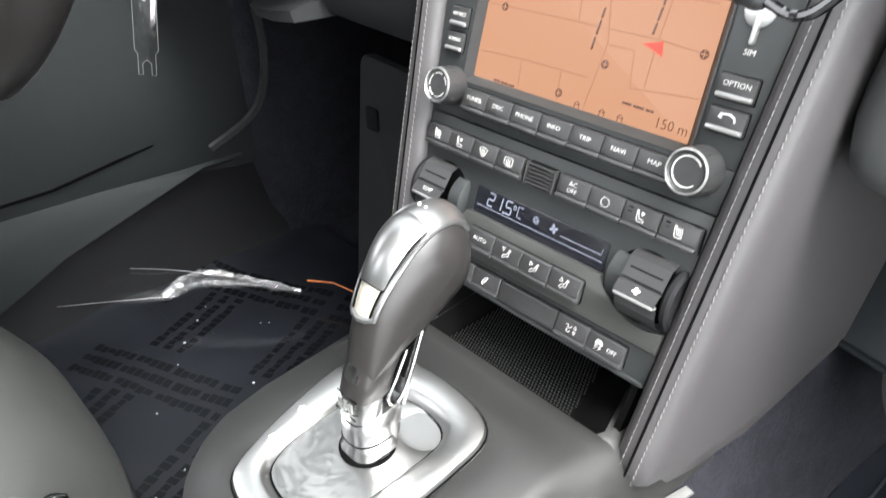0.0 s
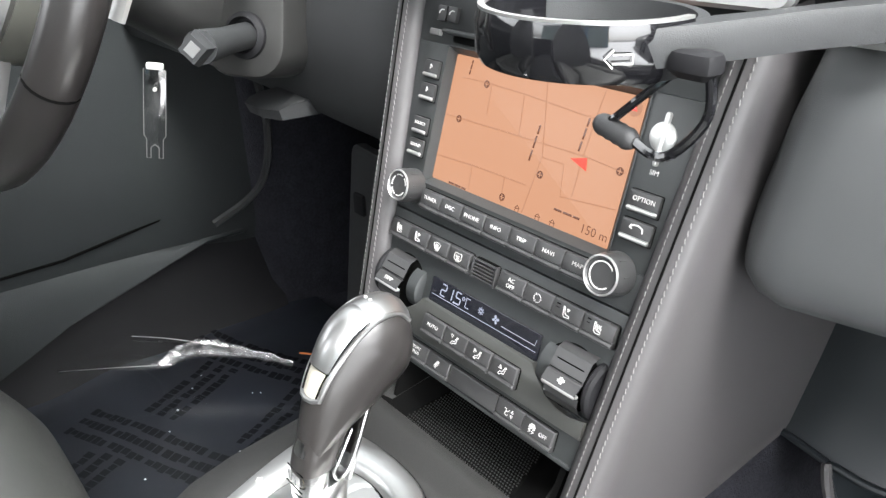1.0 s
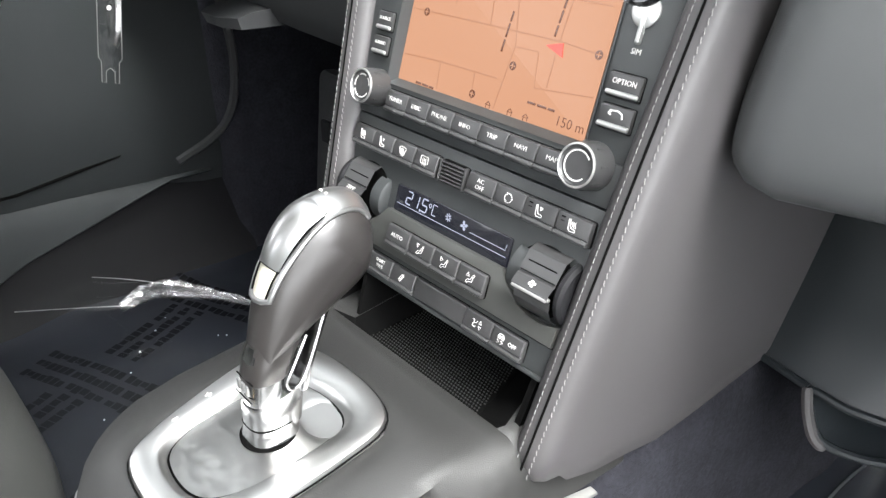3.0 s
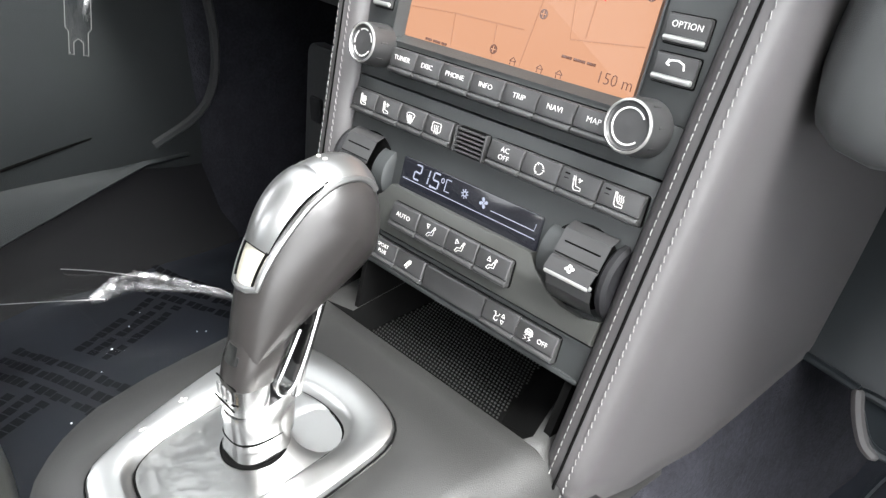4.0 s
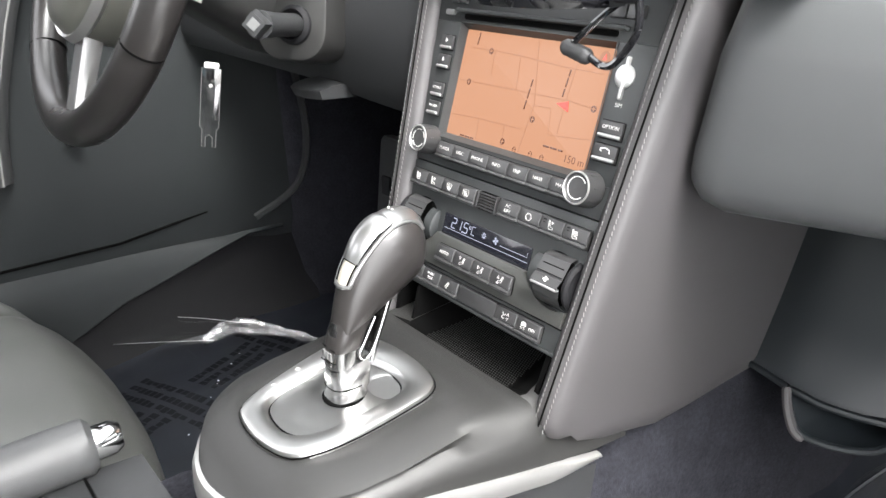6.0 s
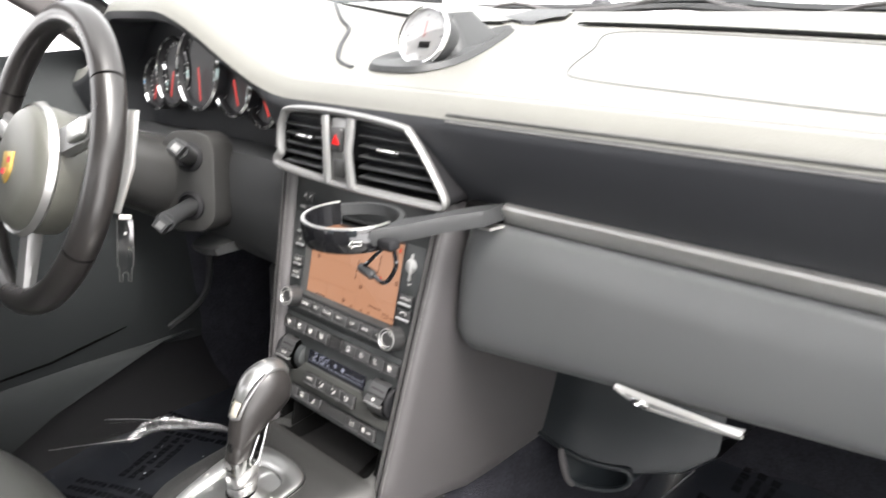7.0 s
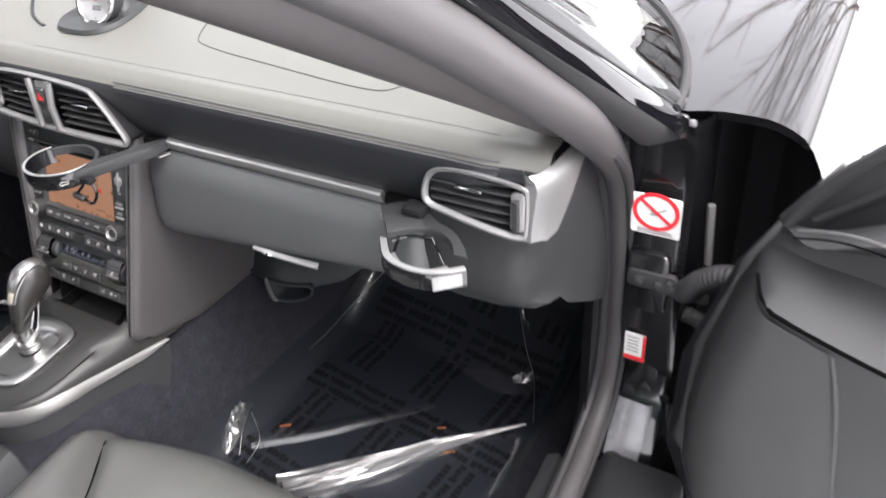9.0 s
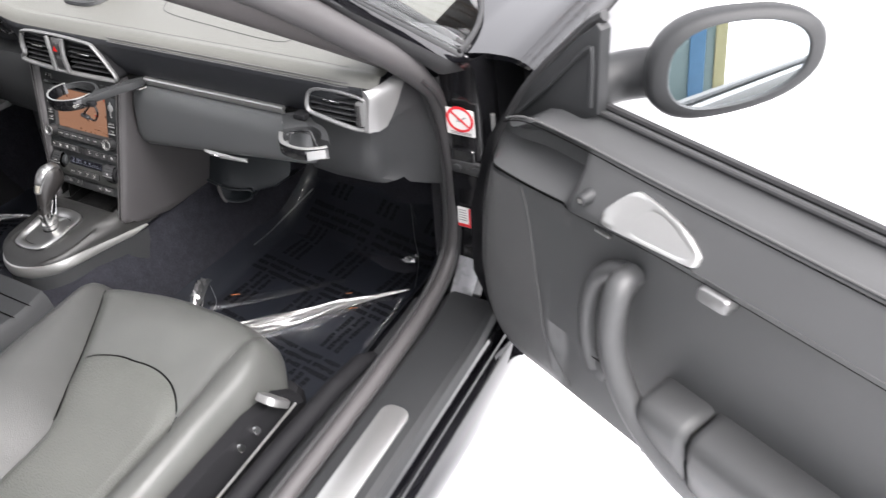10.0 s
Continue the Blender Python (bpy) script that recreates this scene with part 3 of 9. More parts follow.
def dashboard():
    d = thing("dashboard", (0, 0.45, 0.60), "wide dark grey leather dashboard with a stitched front edge", "dashboard")
    xs = [-0.73 + 0.02 * i for i in range(73)]
    xs[-1] = 0.703
    rows = []
    for x in xs:
        yl, h = lip(x)
        yb, zb = screen_foot(x)
        yb -= 0.012
        ys = [yb - (yb - 0.41) * k / 12 for k in range(12)] + [0.41 + (yl + 0.030 - 0.41) * 0.5, yl + 0.0305, yl + 0.030, yl + 0.022, yl + 0.013]
        rows.append([(x, y, min(top_z(x, y), zb - 0.012 + 0.42 * (yb - y)) + 0.13 * max(0, yl + 0.030 - y)) for y in ys] + [(x, yl + 0.004, top_z(x, yl) - 0.0085), (x, yl, top_z(x, yl) - 0.014)])
    part("top", skin(BM(), rows), "dash_top", d, "smooth leather top, daylight put into its grey colour", 60)
    # face below the front edge; behind the wheel it runs back to the instruments
    rows = []
    for x in xs:
        yl, h = lip(x)
        zt = top_z(x, yl) - 0.014
        fwd = [(yl, zt), (yl - 0.002, zt - 0.005), (yl - 0.002, zt - 0.012), (yl + 0.004, zt - 0.035), (yl + 0.010, zt - 0.055), (0.352, 0.745), (0.357, 0.735), (0.40, 0.730)]
        back = [(yl, zt), (yl + 0.004, zt - 0.010), (yl + 0.02, zt - 0.016), (0.405, zt - 0.02), (0.412, zt - 0.05), (0.402, 0.725), (0.38, 0.715), (0.352, 0.71)]
        k = step(-0.145, -0.175, x) * step(-0.63, -0.60, x)
        rows.append([(x, a[0] + (b[0] - a[0]) * k, a[1] + (b[1] - a[1]) * k) for a, b in zip(fwd, back)])
    part("face", skin(BM(), rows), "dash_face", d, "leather front face, shade put into its dark colour")
    # double seam under the front edge
    for dz in (0.0, -0.0065):
        pts = []
        for x in [0.135 + 0.015 * i for i in range(36)]:
            yl = lip(x)[0]
            pts.append((x, yl + (0.0015 if dz == 0 else -0.001), top_z(x, yl) - 0.0095 + dz))
        part("seam", tube(BM(), pts, 0.0011, 6), "dark_thread", d)
    pts = []
    for k in range(40):
        x = -0.05 + 0.70 * k / 39
        y = lip(x)[0] + 0.030
        pts.append((x, y, top_z(x, y) - 0.0002))
    part("crease", tube(BM(), pts, 0.0006, 5), "dash_face", d)
    # airbag outline
    c = smooth([(0.177, 0.452, 0), (0.150, 0.53, 0), (0.130, 0.61, 0), (0.30, 0.60, 0), (0.47, 0.565, 0), (0.525, 0.52, 0), (0.525, 0.46, 0), (0.508, 0.412, 0), (0.47, 0.398, 0), (0.33, 0.412, 0), (0.215, 0.428, 0)], 6, True)
    part("airbag_seam", tube(BM(), [(p.x, p.y, top_z(p.x, p.y) + 0.0000) for p in c], 0.0008, 6, True), "dash_face", d)
    # demister slot along the windscreen
    for x0, x1 in ((0.056, 0.476), (-0.52, -0.06)):
        bm = BM()
        rows = []
        for i in range(22):
            x = x0 + (x1 - x0) * i / 21
            y = 0.645 - 0.055 * ((abs(x) - 0.05) / 0.43) ** 1.5
            z = top_z(x, y)
            rows.append([(x, y - 0.009, z + 0.001), (x, y - 0.006, z + 0.003), (x, y + 0.006, z + 0.003), (x, y + 0.009, z + 0.001)])
        part("demister_slot", skin(bm, rows), "gap", d, "long narrow black air slot")
    # cover plate behind the clock
    bm = BM()
    rows = [[(x0 + (x1 - x0) * k / 4, y, top_z(x0, y) + dz) for k in range(5)] for y, x0, x1, dz in ((0.640, -0.028, -0.012, 0.0), (0.644, -0.036, -0.010, 0.004), (0.668, -0.088, 0.000, 0.005), (0.684, -0.094, 0.005, 0.005), (0.75, -0.120, -0.036, 0.005), (0.82, -0.150, -0.080, 0.004), (0.824, -0.150, -0.082, 0.0))]
    part("sensor_cover", skin(bm, rows), "soft_plastic", d, "small dark plastic cover at the windscreen")
    # flat cover near the far corner of the windscreen
    rows = [[(x, y, top_z(x, y) + dz) for x in (0.508, 0.530, 0.560, 0.59)] for y, dz in ((0.700, 0.0), (0.697, 0.0025), (0.606, 0.0025), (0.603, 0.0))]
    rows = [[(x - 0.12 * (y - 0.60), y, z) for x, y, z in r] for r in rows]
    part("corner_cover", skin(BM(), rows), "soft_plastic", d, "flat dark speaker cover")
    # corner demister grille
    def shrink(x, y):
        return 0.596 + (x - 0.596) * 0.82, 0.462 + (y - 0.462) * 0.82
    g = part("corner_grille", tube(BM(), smooth([(x, y, top_z(x, y) + 0.001) for x, y in (shrink(*q) for q in ((0.546, 0.530), (0.575, 0.524), (0.642, 0.425), (0.640, 0.395), (0.618, 0.392), (0.552, 0.495)))], 5, True), 0.0035, 8, True), "soft_plastic", d, "slanted oval demister grille")
    bm = BM()
    prism(bm, [shrink(*q) for q in ((0.548, 0.527), (0.553, 0.500), (0.617, 0.396), (0.637, 0.396), (0.641, 0.42), (0.575, 0.522))], 0, 0.003, Matrix(((1, 0, 0, 0), (0, 1, 0, 0), (0, 0.13, 1, 0.839 - 0.13 * 0.40 - 0.001), (0, 0, 0, 1))))
    part("grille_back", bm, "gap", g)
    for i in range(9):
        t = (i + 0.6) / 9.4
        cx, cy = shrink(0.558 + 0.075 * t, 0.520 - 0.118 * t)
        hw = 0.014 * math.sin(math.pi * (0.15 + 0.72 * t)) + 0.003
        part("slat", tube(BM(), [(cx - hw, cy - 0.008, top_z(cx, cy) + 0.0005), (cx + hw, cy + 0.008, top_z(cx, cy) + 0.0015)], 0.0022, 6), "soft_plastic", g)
    # joint between the instrument hood and the top
    pts = [(-0.085, 0.411), (-0.098, 0.415), (-0.133, 0.430), (-0.163, 0.457), (-0.178, 0.476), (-0.200, 0.502), (-0.230, 0.514), (-0.300, 0.560)]
    part("hood_seam", tube(BM(), [(x, y, top_z(x, y) + 0.0005) for x, y, _ in smooth([(a, b, 0) for a, b in pts], 5)], 0.0026, 6), "dash_face", d)
    # silver strip above the glovebox and the slot where the cup holder slides out
    bm = BM()
    skin(bm, [[(x, 0.357, 0.7468), (x, 0.350, 0.7470), (x, 0.3450, 0.7458), (x, 0.3436, 0.7434), (x, 0.3446, 0.7408), (x, 0.3500, 0.7300), (x, 0.353, 0.7275), (x, 0.362, 0.7275)] for x in (0.186, 0.190, 0.35, 0.512, 0.515)], True, True)
    part("silver_strip", bm, "silver", d, "long satin silver trim strip")
    part("holder_slot", box(BM(), (0.165, 0.352, 0.735), (0.04, 0.02, 0.016), 0.004), "gap", d)
    part("holder_slot", box(BM(), (0.545, 0.352, 0.738), (0.05, 0.02, 0.018), 0.004), "gap", d)
    # panel under the driver's instruments and between column and console
    bm = BM()
    rows = []
    for x in (-0.71, -0.62, -0.5, -0.36, -0.24, -0.165, -0.13):
        f = step(-0.40, -0.16, x)
        rows.append([(x, 0.40, 0.735), (x, 0.352, 0.735), (x, 0.343, 0.72), (x, 0.335, 0.68), (x, 0.335, 0.63 - 0.01 * f), (x, 0.345, 0.612 - 0.01 * f), (x, 0.40, 0.60), (x, 0.55, 0.60)])
    part("knee_panel", skin(BM(), rows), "soft_plastic", d, "black plastic knee panel under the instruments")
    # end panel below the outer vent
    bm = BM()
    rows = []
    for z, y, x1, y1 in ((0.745, 0.350, 0.700, 0.40), (0.72, 0.347, 0.698, 0.41), (0.68, 0.347, 0.690, 0.43), (0.645, 0.352, 0.682, 0.455), (0.622, 0.362, 0.678, 0.475), (0.606, 0.385, 0.69, 0.50)):
        rows.append([(0.545, y + 0.004, z), (0.60, y - 0.002, z), (x1 - 0.03, y, z), (x1 - 0.012, y + 0.006, z), (x1 - 0.002, y + 0.022, z - 0.002), (x1 + 0.003, y + 0.045, z - 0.006)])
    for r in rows:
        x, y, z = r[-1]
        f = (0.745 - z) / 0.139
        r += [(0.702 + (x - 0.702) * 0.3, 0.44, z - 0.014 * f), (0.714, 0.48, z - 0.036 * f), (0.718, 0.52, z - 0.058 * f), (0.718, 0.57, z - 0.078 * f)]
    rows.append([(p[0] - 0.004 * (k > 4), p[1] + 0.012, p[2] - 0.004) for k, p in enumerate(rows[-1])])
    rows.append([(min(p[0], 0.68), 0.60, p[2] - 0.004) for p in rows[-1]])
    side = [[(x, y, 0.735 + (zt - 0.735) * k / 4) for k in range(5)] for x, y, zt in ((0.697, 0.380, 0.752), (0.703, 0.405, 0.80), (0.711, 0.44, 0.80), (0.717, 0.48, 0.78), (0.720, 0.52, 0.76), (0.720, 0.57, 0.745))]
    part("end_side", skin(BM(), side), "soft_plastic", d, "dark plastic side of the dashboard")
    part("end_panel", skin(BM(), rows), "soft_plastic", d, "smooth dark plastic end panel beside the glovebox")
    return d


def slat_rows(parent, inside, n, tab_at, depth_y):
    """Air vent slats across an opening given as left(z), right(z), bottom, top, front(x, z)."""
    left, right, z0, z1, front = inside
    for i in range(n):
        z = z0 + (z1 - z0) * (i + 0.5) / n
        a, b = left(z), right(z)
        bm = BM()
        rows = []
        for k in range(7):
            x = a + (b - a) * k / 6
            y = front(x, z) + depth_y
            rows.append([(x, y, z - 0.0012), (x, y - 0.0008, z), (x, y, z + 0.0012), (x, y + 0.011, z + 0.0018), (x, y + 0.011, z + 0.0002)])
        part("slat", skin(bm, rows, True, True), "soft_plastic", parent)
        if i == tab_at:
            xm = (a + b) / 2
            bm = BM()
            box(bm, (xm, front(xm, z) + depth_y - 0.002, z), (0.03, 0.006, 0.0045), 0.0015)
            part("louvre_tab", bm, "chrome", parent, "bright chrome louvre tab")


def bezel(pts, wide, mat, name, parent, label=""):
    c = smooth(pts, 6, True)
    return part(name, tube(BM(), c, wide, 8, True, 0.7), mat, parent, label)


def vents():
    v = thing("centre_air_vent", (0.01, 0.33, 0.745), "twin centre air vent in a silver frame with a hazard switch", "air vent")
    front = lambda x, z: 0.322 + 0.10 * (z - 0.775) + 0.25 * x * x
    o = [(-0.110, 0.760), (-0.118, 0.752), (-0.105, 0.745), (0.0, 0.741), (0.115, 0.740), (0.140, 0.743), (0.128, 0.765), (0.100, 0.798), (0.082, 0.806), (0.0, 0.811), (-0.085, 0.808), (-0.104, 0.796), (-0.110, 0.775)]
    bezel([(x, front(x, z), z) for x, z in o], 0.0052, "silver_paint", "frame", v, "satin silver frame")
    bm = BM()
    bm.faces.new([bm.verts.new((x, front(x, z) + 0.022, z)) for x, z in o])
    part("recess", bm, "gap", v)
    bm = BM()
    c = smooth([(x, front(x, z), z) for x, z in o], 6, True)
    skin(bm, [[p for p in c] + [c[0]], [p + Vector((0, 0.03, 0)) for p in c] + [c[0] + Vector((0, 0.03, 0))]])
    part("shroud", bm, "matte_black", v)
    slat_rows(v, (lambda z: -0.106, lambda z: -0.022, 0.746, 0.806, front), 6, 3, 0.004)
    slat_rows(v, (lambda z: 0.022, lambda z: 0.134 - 0.62 * (z - 0.745), 0.746, 0.806, front), 6, 3, 0.004)
    for x in (-0.0165, 0.0165):
        part("divider", tube(BM(), [(x * 1.25, front(0, 0.806) - 0.003, 0.808), (x, front(0, 0.776) - 0.005, 0.776), (x * 1.15, front(0, 0.745) - 0.003, 0.742)], 0.0048, 8), "silver_paint", v)
    bm = BM()
    prism(bm, rrect(0.026, 0.062, 0.004), 0, 0.004, pose(0, front(0, 0.775) + 0.002, 0.775, 84, 0, 0), 0.001)
    part("switch_plate", bm, "silver_paint", v)
    bm = BM()
    prism(bm, rrect(0.017, 0.024, 0.003), 0, 0.004, pose(0, front(0, 0.785) - 0.003, 0.786, 84, 0, 0), 0.001)
    h = part("hazard_switch", bm, "button", v)
    bm = BM()
    prism(bm, [(-0.006, -0.004), (0.006, -0.004), (0, 0.006)], 0, 0.0006, pose(0, front(0, 0.785) - 0.0072, 0.786, 84, 0, 0))
    part("triangle", bm, "tail_red", h)
    bm = BM()
    prism(bm, rrect(0.017, 0.018, 0.003), 0, 0.003, pose(0, front(0, 0.756) - 0.001, 0.757, 84, 0, 0), 0.001)
    part("lock_switch", bm, "button", v)

    r = thing("outer_air_vent", (0.64, 0.33, 0.745), "outer air vent with a silver end cap at the dashboard's edge", "air vent")
    fr = lambda x, z: 0.331 + 0.10 * (z - 0.775) + 0.9 * max(0, x - 0.66) ** 1.5
    o = [(0.582, 0.776), (0.585, 0.762), (0.605, 0.756), (0.655, 0.748), (0.686, 0.744), (0.692, 0.752), (0.692, 0.788), (0.686, 0.797), (0.65, 0.803), (0.612, 0.803), (0.590, 0.795)]
    bezel([(x, fr(x, z), z) for x, z in o], 0.0040, "silver_paint", "frame", r, "satin silver frame")
    bm = BM()
    bm.faces.new([bm.verts.new((x, fr(x, z) + 0.02, z)) for x, z in o])
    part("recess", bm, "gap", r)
    slat_rows(r, (lambda z: 0.587 + 0.9 * max(0, 0.760 - z), lambda z: 0.676, 0.751, 0.800, fr), 5, 3, 0.003)
    bm = BM()
    prism(bm, rrect(0.015, 0.042, 0.005), 0, 0.004, pose(0.684, fr(0.684, 0.77) + 0.002, 0.771, 84, 0, 6), 0.001)
    part("wheel_bezel", bm, "silver_paint", r)
    for k in range(11):
        bm = BM()
        box(bm, (0.684, fr(0.684, 0.75) - 0.004, 0.7545 + k * 0.0032), (0.007, 0.006, 0.002), 0.0006)
        part("thumbwheel_rib", bm, "button", r)
    c = smooth([(x, fr(x, z), z) for x, z in o], 6, True)
    part("shroud", skin(BM(), [[p for p in c] + [c[0]], [p + Vector((0, 0.03, 0)) for p in c] + [c[0] + Vector((0, 0.03, 0))], [p + Vector((0, 0.07, 0.004)) for p in c] + [c[0] + Vector((0, 0.07, 0.004))]]), "dash_face", r, "dark vent housing")
    rows = []
    for x in (0.585, 0.60, 0.62, 0.64, 0.66, 0.675, 0.69, 0.700):
        yl = lip(x)[0]
        rows.append([(x, yl + 0.003, top_z(x, yl) - 0.0125), (x, yl - 0.001, top_z(x, yl) - 0.019), (x, min(yl - 0.002, 0.336), 0.8035)])
    part("shoulder", skin(BM(), rows), "dash_face", r, "leather above the vent, shade put into its dark colour")
    # silver end cap
    bm = BM()
    rows = []
    for z, a, e in ((0.741, 0.0, 0.362), (0.750, 0.0, 0.380), (0.765, 0.001, 0.398), (0.785, 0.003, 0.412), (0.797, 0.004, 0.422), (0.806, 0.001, 0.428), (0.811, -0.006, 0.43)):
        y0 = fr(0.695, z)
        rows.append([(0.684, y0 + 0.006, z), (0.690, y0 - 0.002, z), (0.699 + a, y0 - 0.003, z), (0.706 + a, y0 + 0.006, z), (0.711 + a, y0 + 0.3 * (e - y0), z), (0.714 + a, e, z), (0.708, e + 0.004, z)])
    part("end_cap", skin(bm, rows), "silver_paint", r, "silver painted end cap wrapping round the side")


def glovebox():
    g = thing("glovebox", (0.34, 0.36, 0.60), "closed dark grey glovebox with a silver handle", "glovebox")
    bm = BM()
    rows = []
    for k, x in enumerate((0.1270, 0.1285, 0.133, 0.142, 0.156, 0.25, 0.35, 0.45, 0.545, 0.56, 0.566)):
        e = (0.030, 0.016, 0.006, 0.0015, 0, 0, 0, 0, 0, 0.004, 0.02)[k]
        up = (0.030, 0.020, 0.010, 0.004, 0, 0, 0, 0, 0, 0, 0)[k]
        b = 0.601 + 0.112 * (x - 0.13) + up
        sl = (0.016 if k < 5 else 0.0)
        rows.append([(x + sl, 0.36 + e, 0.7272), (x + sl, 0.349 + e, 0.7272), (x + sl, 0.3415 + e, 0.7215), (x + sl * 0.6, 0.335 + e, 0.69), (x + sl * 0.1, 0.333 + e, b + 0.024), (x, 0.3335 + e, b + 0.010), (x, 0.335 + e, b + 0.003), (x, 0.339 + e, b - 0.003), (x, 0.347 + e, b - 0.007), (x, 0.36 + e, b - 0.010), (x, 0.50, b - 0.014)])
    part("door", skin(bm, rows), "glovebox", g, "flat dark grey lid with rounded edges", 60)
    bm = BM()
    skin(bm, [[(x, 0.40, 0.590 + 0.10 * (x - 0.13)), (x, 0.46, 0.580), (x, 0.54, 0.58)] for x in (0.128, 0.20, 0.35, 0.50, 0.60, 0.67)])
    part("lower_edge", bm, "console_plastic", g, "black plastic underside")
    # pull handle: a tapering silver blade in a shallow pocket, facing down, with a lock
    top_edge, low_edge, lip_edge = [], [], []
    for k in range(21):
        q = k / 20
        x = 0.312 + 0.102 * q
        h = 0.021 * (math.sin(math.pi * min(1, 0.5 * q / 0.20)) if q < 0.20 else (1 - (q - 0.20) / 0.80) ** 0.75) + 0.0008
        zt = 0.626 - 0.001 * q
        top_edge.append((x, 0.3330, zt))
        lip_edge.append((x, 0.3300, zt - 0.002 - h * 0.10))
        low_edge.append((x, 0.3325 + h * 0.60, zt - 0.003 - h * 0.75))
    back = [(x, y + 0.004, z + 0.004) for x, y, z in low_edge]
    h = part("handle", skin(BM(), [top_edge, lip_edge, low_edge, back]), "handle", g, "satin silver pull handle", 50)
    part("handle_rim", tube(BM(), [(x, y - 0.0008, z) for x, y, z in low_edge], 0.0018, 8), "silver", h)
    m = Matrix.Translation((0.331, 0.3385, 0.6135)) @ Vector((0, -0.68, -0.73)).to_track_quat("Z", "Y").to_matrix().to_4x4()
    part("lock", lathe(BM(), [(0.0085, -0.004), (0.0085, 0.0015), (0.0068, 0.0026), (0.006, 0.0010), (0, 0.0010)], m, 24), "chrome", h)
    bm = BM()
    box(bm, (0, 0, 0.0014), (0.0015, 0.007, 0.0008), 0.0003, m)
    part("keyhole", bm, "gap", h)


def clock():
    c = thing("clock_pod", (-0.005, 0.46, 0.84), "round chrome-ringed dashboard clock in a teardrop pod", "clock")
    bm = BM()
    rows = []
    base = [(-0.018, 0.404), (0.018, 0.410), (0.036, 0.435), (0.034, 0.475), (0.016, 0.530), (-0.010, 0.592), (-0.020, 0.604), (-0.032, 0.590), (-0.056, 0.530), (-0.068, 0.475), (-0.068, 0.435), (-0.050, 0.410)]
    base = [(p.x, p.y) for p in smooth([(a, b, 0) for a, b in base], 4, True)]
    ctr = Vector((-0.005, 0.452))
    axis = Vector((0.10, -0.90, 0.42)).normalized()
    m = Matrix.Translation((-0.004, 0.447, 0.873)) @ axis.to_track_quat("Z", "Y").to_matrix().to_4x4() @ Matrix.Scale(1.15, 4)
    rows = [[(x * 1.06 + 0.0006, ctr.y + (y - ctr.y) * 1.05, top_z(x, y) + 0.001) for x, y in base], [(x, y, top_z(x, y) + 0.007) for x, y in base]]
    for t, lift in ((0.35, 0.014), (0.7, 0.032), (1.0, 0.047)):
        rows.append([(ctr.x + (x - ctr.x) * (1 - 0.62 * t), 0.478 + (y - 0.478) * (1 - 0.60 * t), 0.846 + lift * (0.12 + 0.88 * step(0.430, 0.480, y))) for x, y in base])
    part("pod", skin(bm, rows, True, True), "soft_plastic", c, "dark teardrop housing")
    part("can", lathe(BM(), [(0.022, -0.03), (0.029, -0.004), (0.0295, 0.0), (0.0285, 0.002)], m), "soft_plastic", c)
    part("ring", lathe(BM(), [(0.0285, -0.002), (0.029, 0.002), (0.0275, 0.0045), (0.0255, 0.004), (0.0245, 0.001), (0.0245, -0.001)], m, 40), "chrome", c, "polished chrome ring")
    part("dial_face", lathe(BM(), [(0.0245, -0.002), (0.0245, 0.0), (0.0, 0.0)], m), "silver_paint", c, "pale silver dial")
    for i in range(12):
        a = math.pi * i / 6
        bm = BM()
        box(bm, (0.020 * math.sin(a), 0.020 * math.cos(a), 0.0005), (0.0008 if i % 3 else 0.0014, 0.0008 if i % 3 else 0.0014, 0.0004), 0.0001, m)
        part("hour_mark", bm, "gap", c)
    bm = BM()
    box(bm, (0, 0.0065, 0.001), (0.0014, 0.015, 0.0006), 0.0002, m)
    part("pointer", bm, "needle", c)
    bm = BM()
    box(bm, (0.002, -0.008, 0.0006), (0.013, 0.006, 0.0005), 0.0005, m)
    part("digit_window", bm, "gap", c)
    g = part("glass", lathe(BM(), [(0.0245, 0.0022), (0.015, 0.0036), (0.0, 0.0042)], m), "tag", c)
    g.visible_shadow = False


def instruments():
    t = thing("instrument_cluster", (-0.37, 0.39, 0.72), "row of overlapping round gauges with chrome rings and red needles", "gauges")
    for x, z, r, hand in ((-0.232, 0.798, 0.036, 210), (-0.293, 0.818, 0.046, 200), (-0.374, 0.830, 0.056, 190), (-0.456, 0.820, 0.048, 170), (-0.520, 0.800, 0.038, 160)):
        m = pose(x, 0.382 + 0.05 * abs(x + 0.375), z, 80, 0, 0)
        gz = part("gauge", lathe(BM(), [(r, -0.012), (r + 0.001, 0.004), (r - 0.002, 0.006), (r - 0.005, 0.003), (r - 0.006, -0.002), (0, -0.002)], m, 40), "dial", t)
        part("ring", lathe(BM(), [(r, 0.003), (r + 0.002, 0.006), (r - 0.001, 0.0085), (r - 0.003, 0.006)], m, 40), "chrome", gz)
        bm = BM()
        box(bm, (0, (r - 0.012) / 2, 0.004), (0.003, r - 0.012, 0.001), 0.0004, m @ pose(0, 0, 0, 0, 0, hand))
        part("needle", bm, "needle", gz)
        bm = BM()
        for i in range(19):
            a = radians(-130 + 260 * i / 18)
            box(bm, (0, r - 0.009, -0.001), (0.001, 0.004 if i % 2 else 0.006, 0.0006), 0.0002, m @ Matrix.Rotation(-a, 4, "Z"))
        part("scale", bm, "white_ink", gz)


dashboard()
vents()
glovebox()
clock()
instruments()

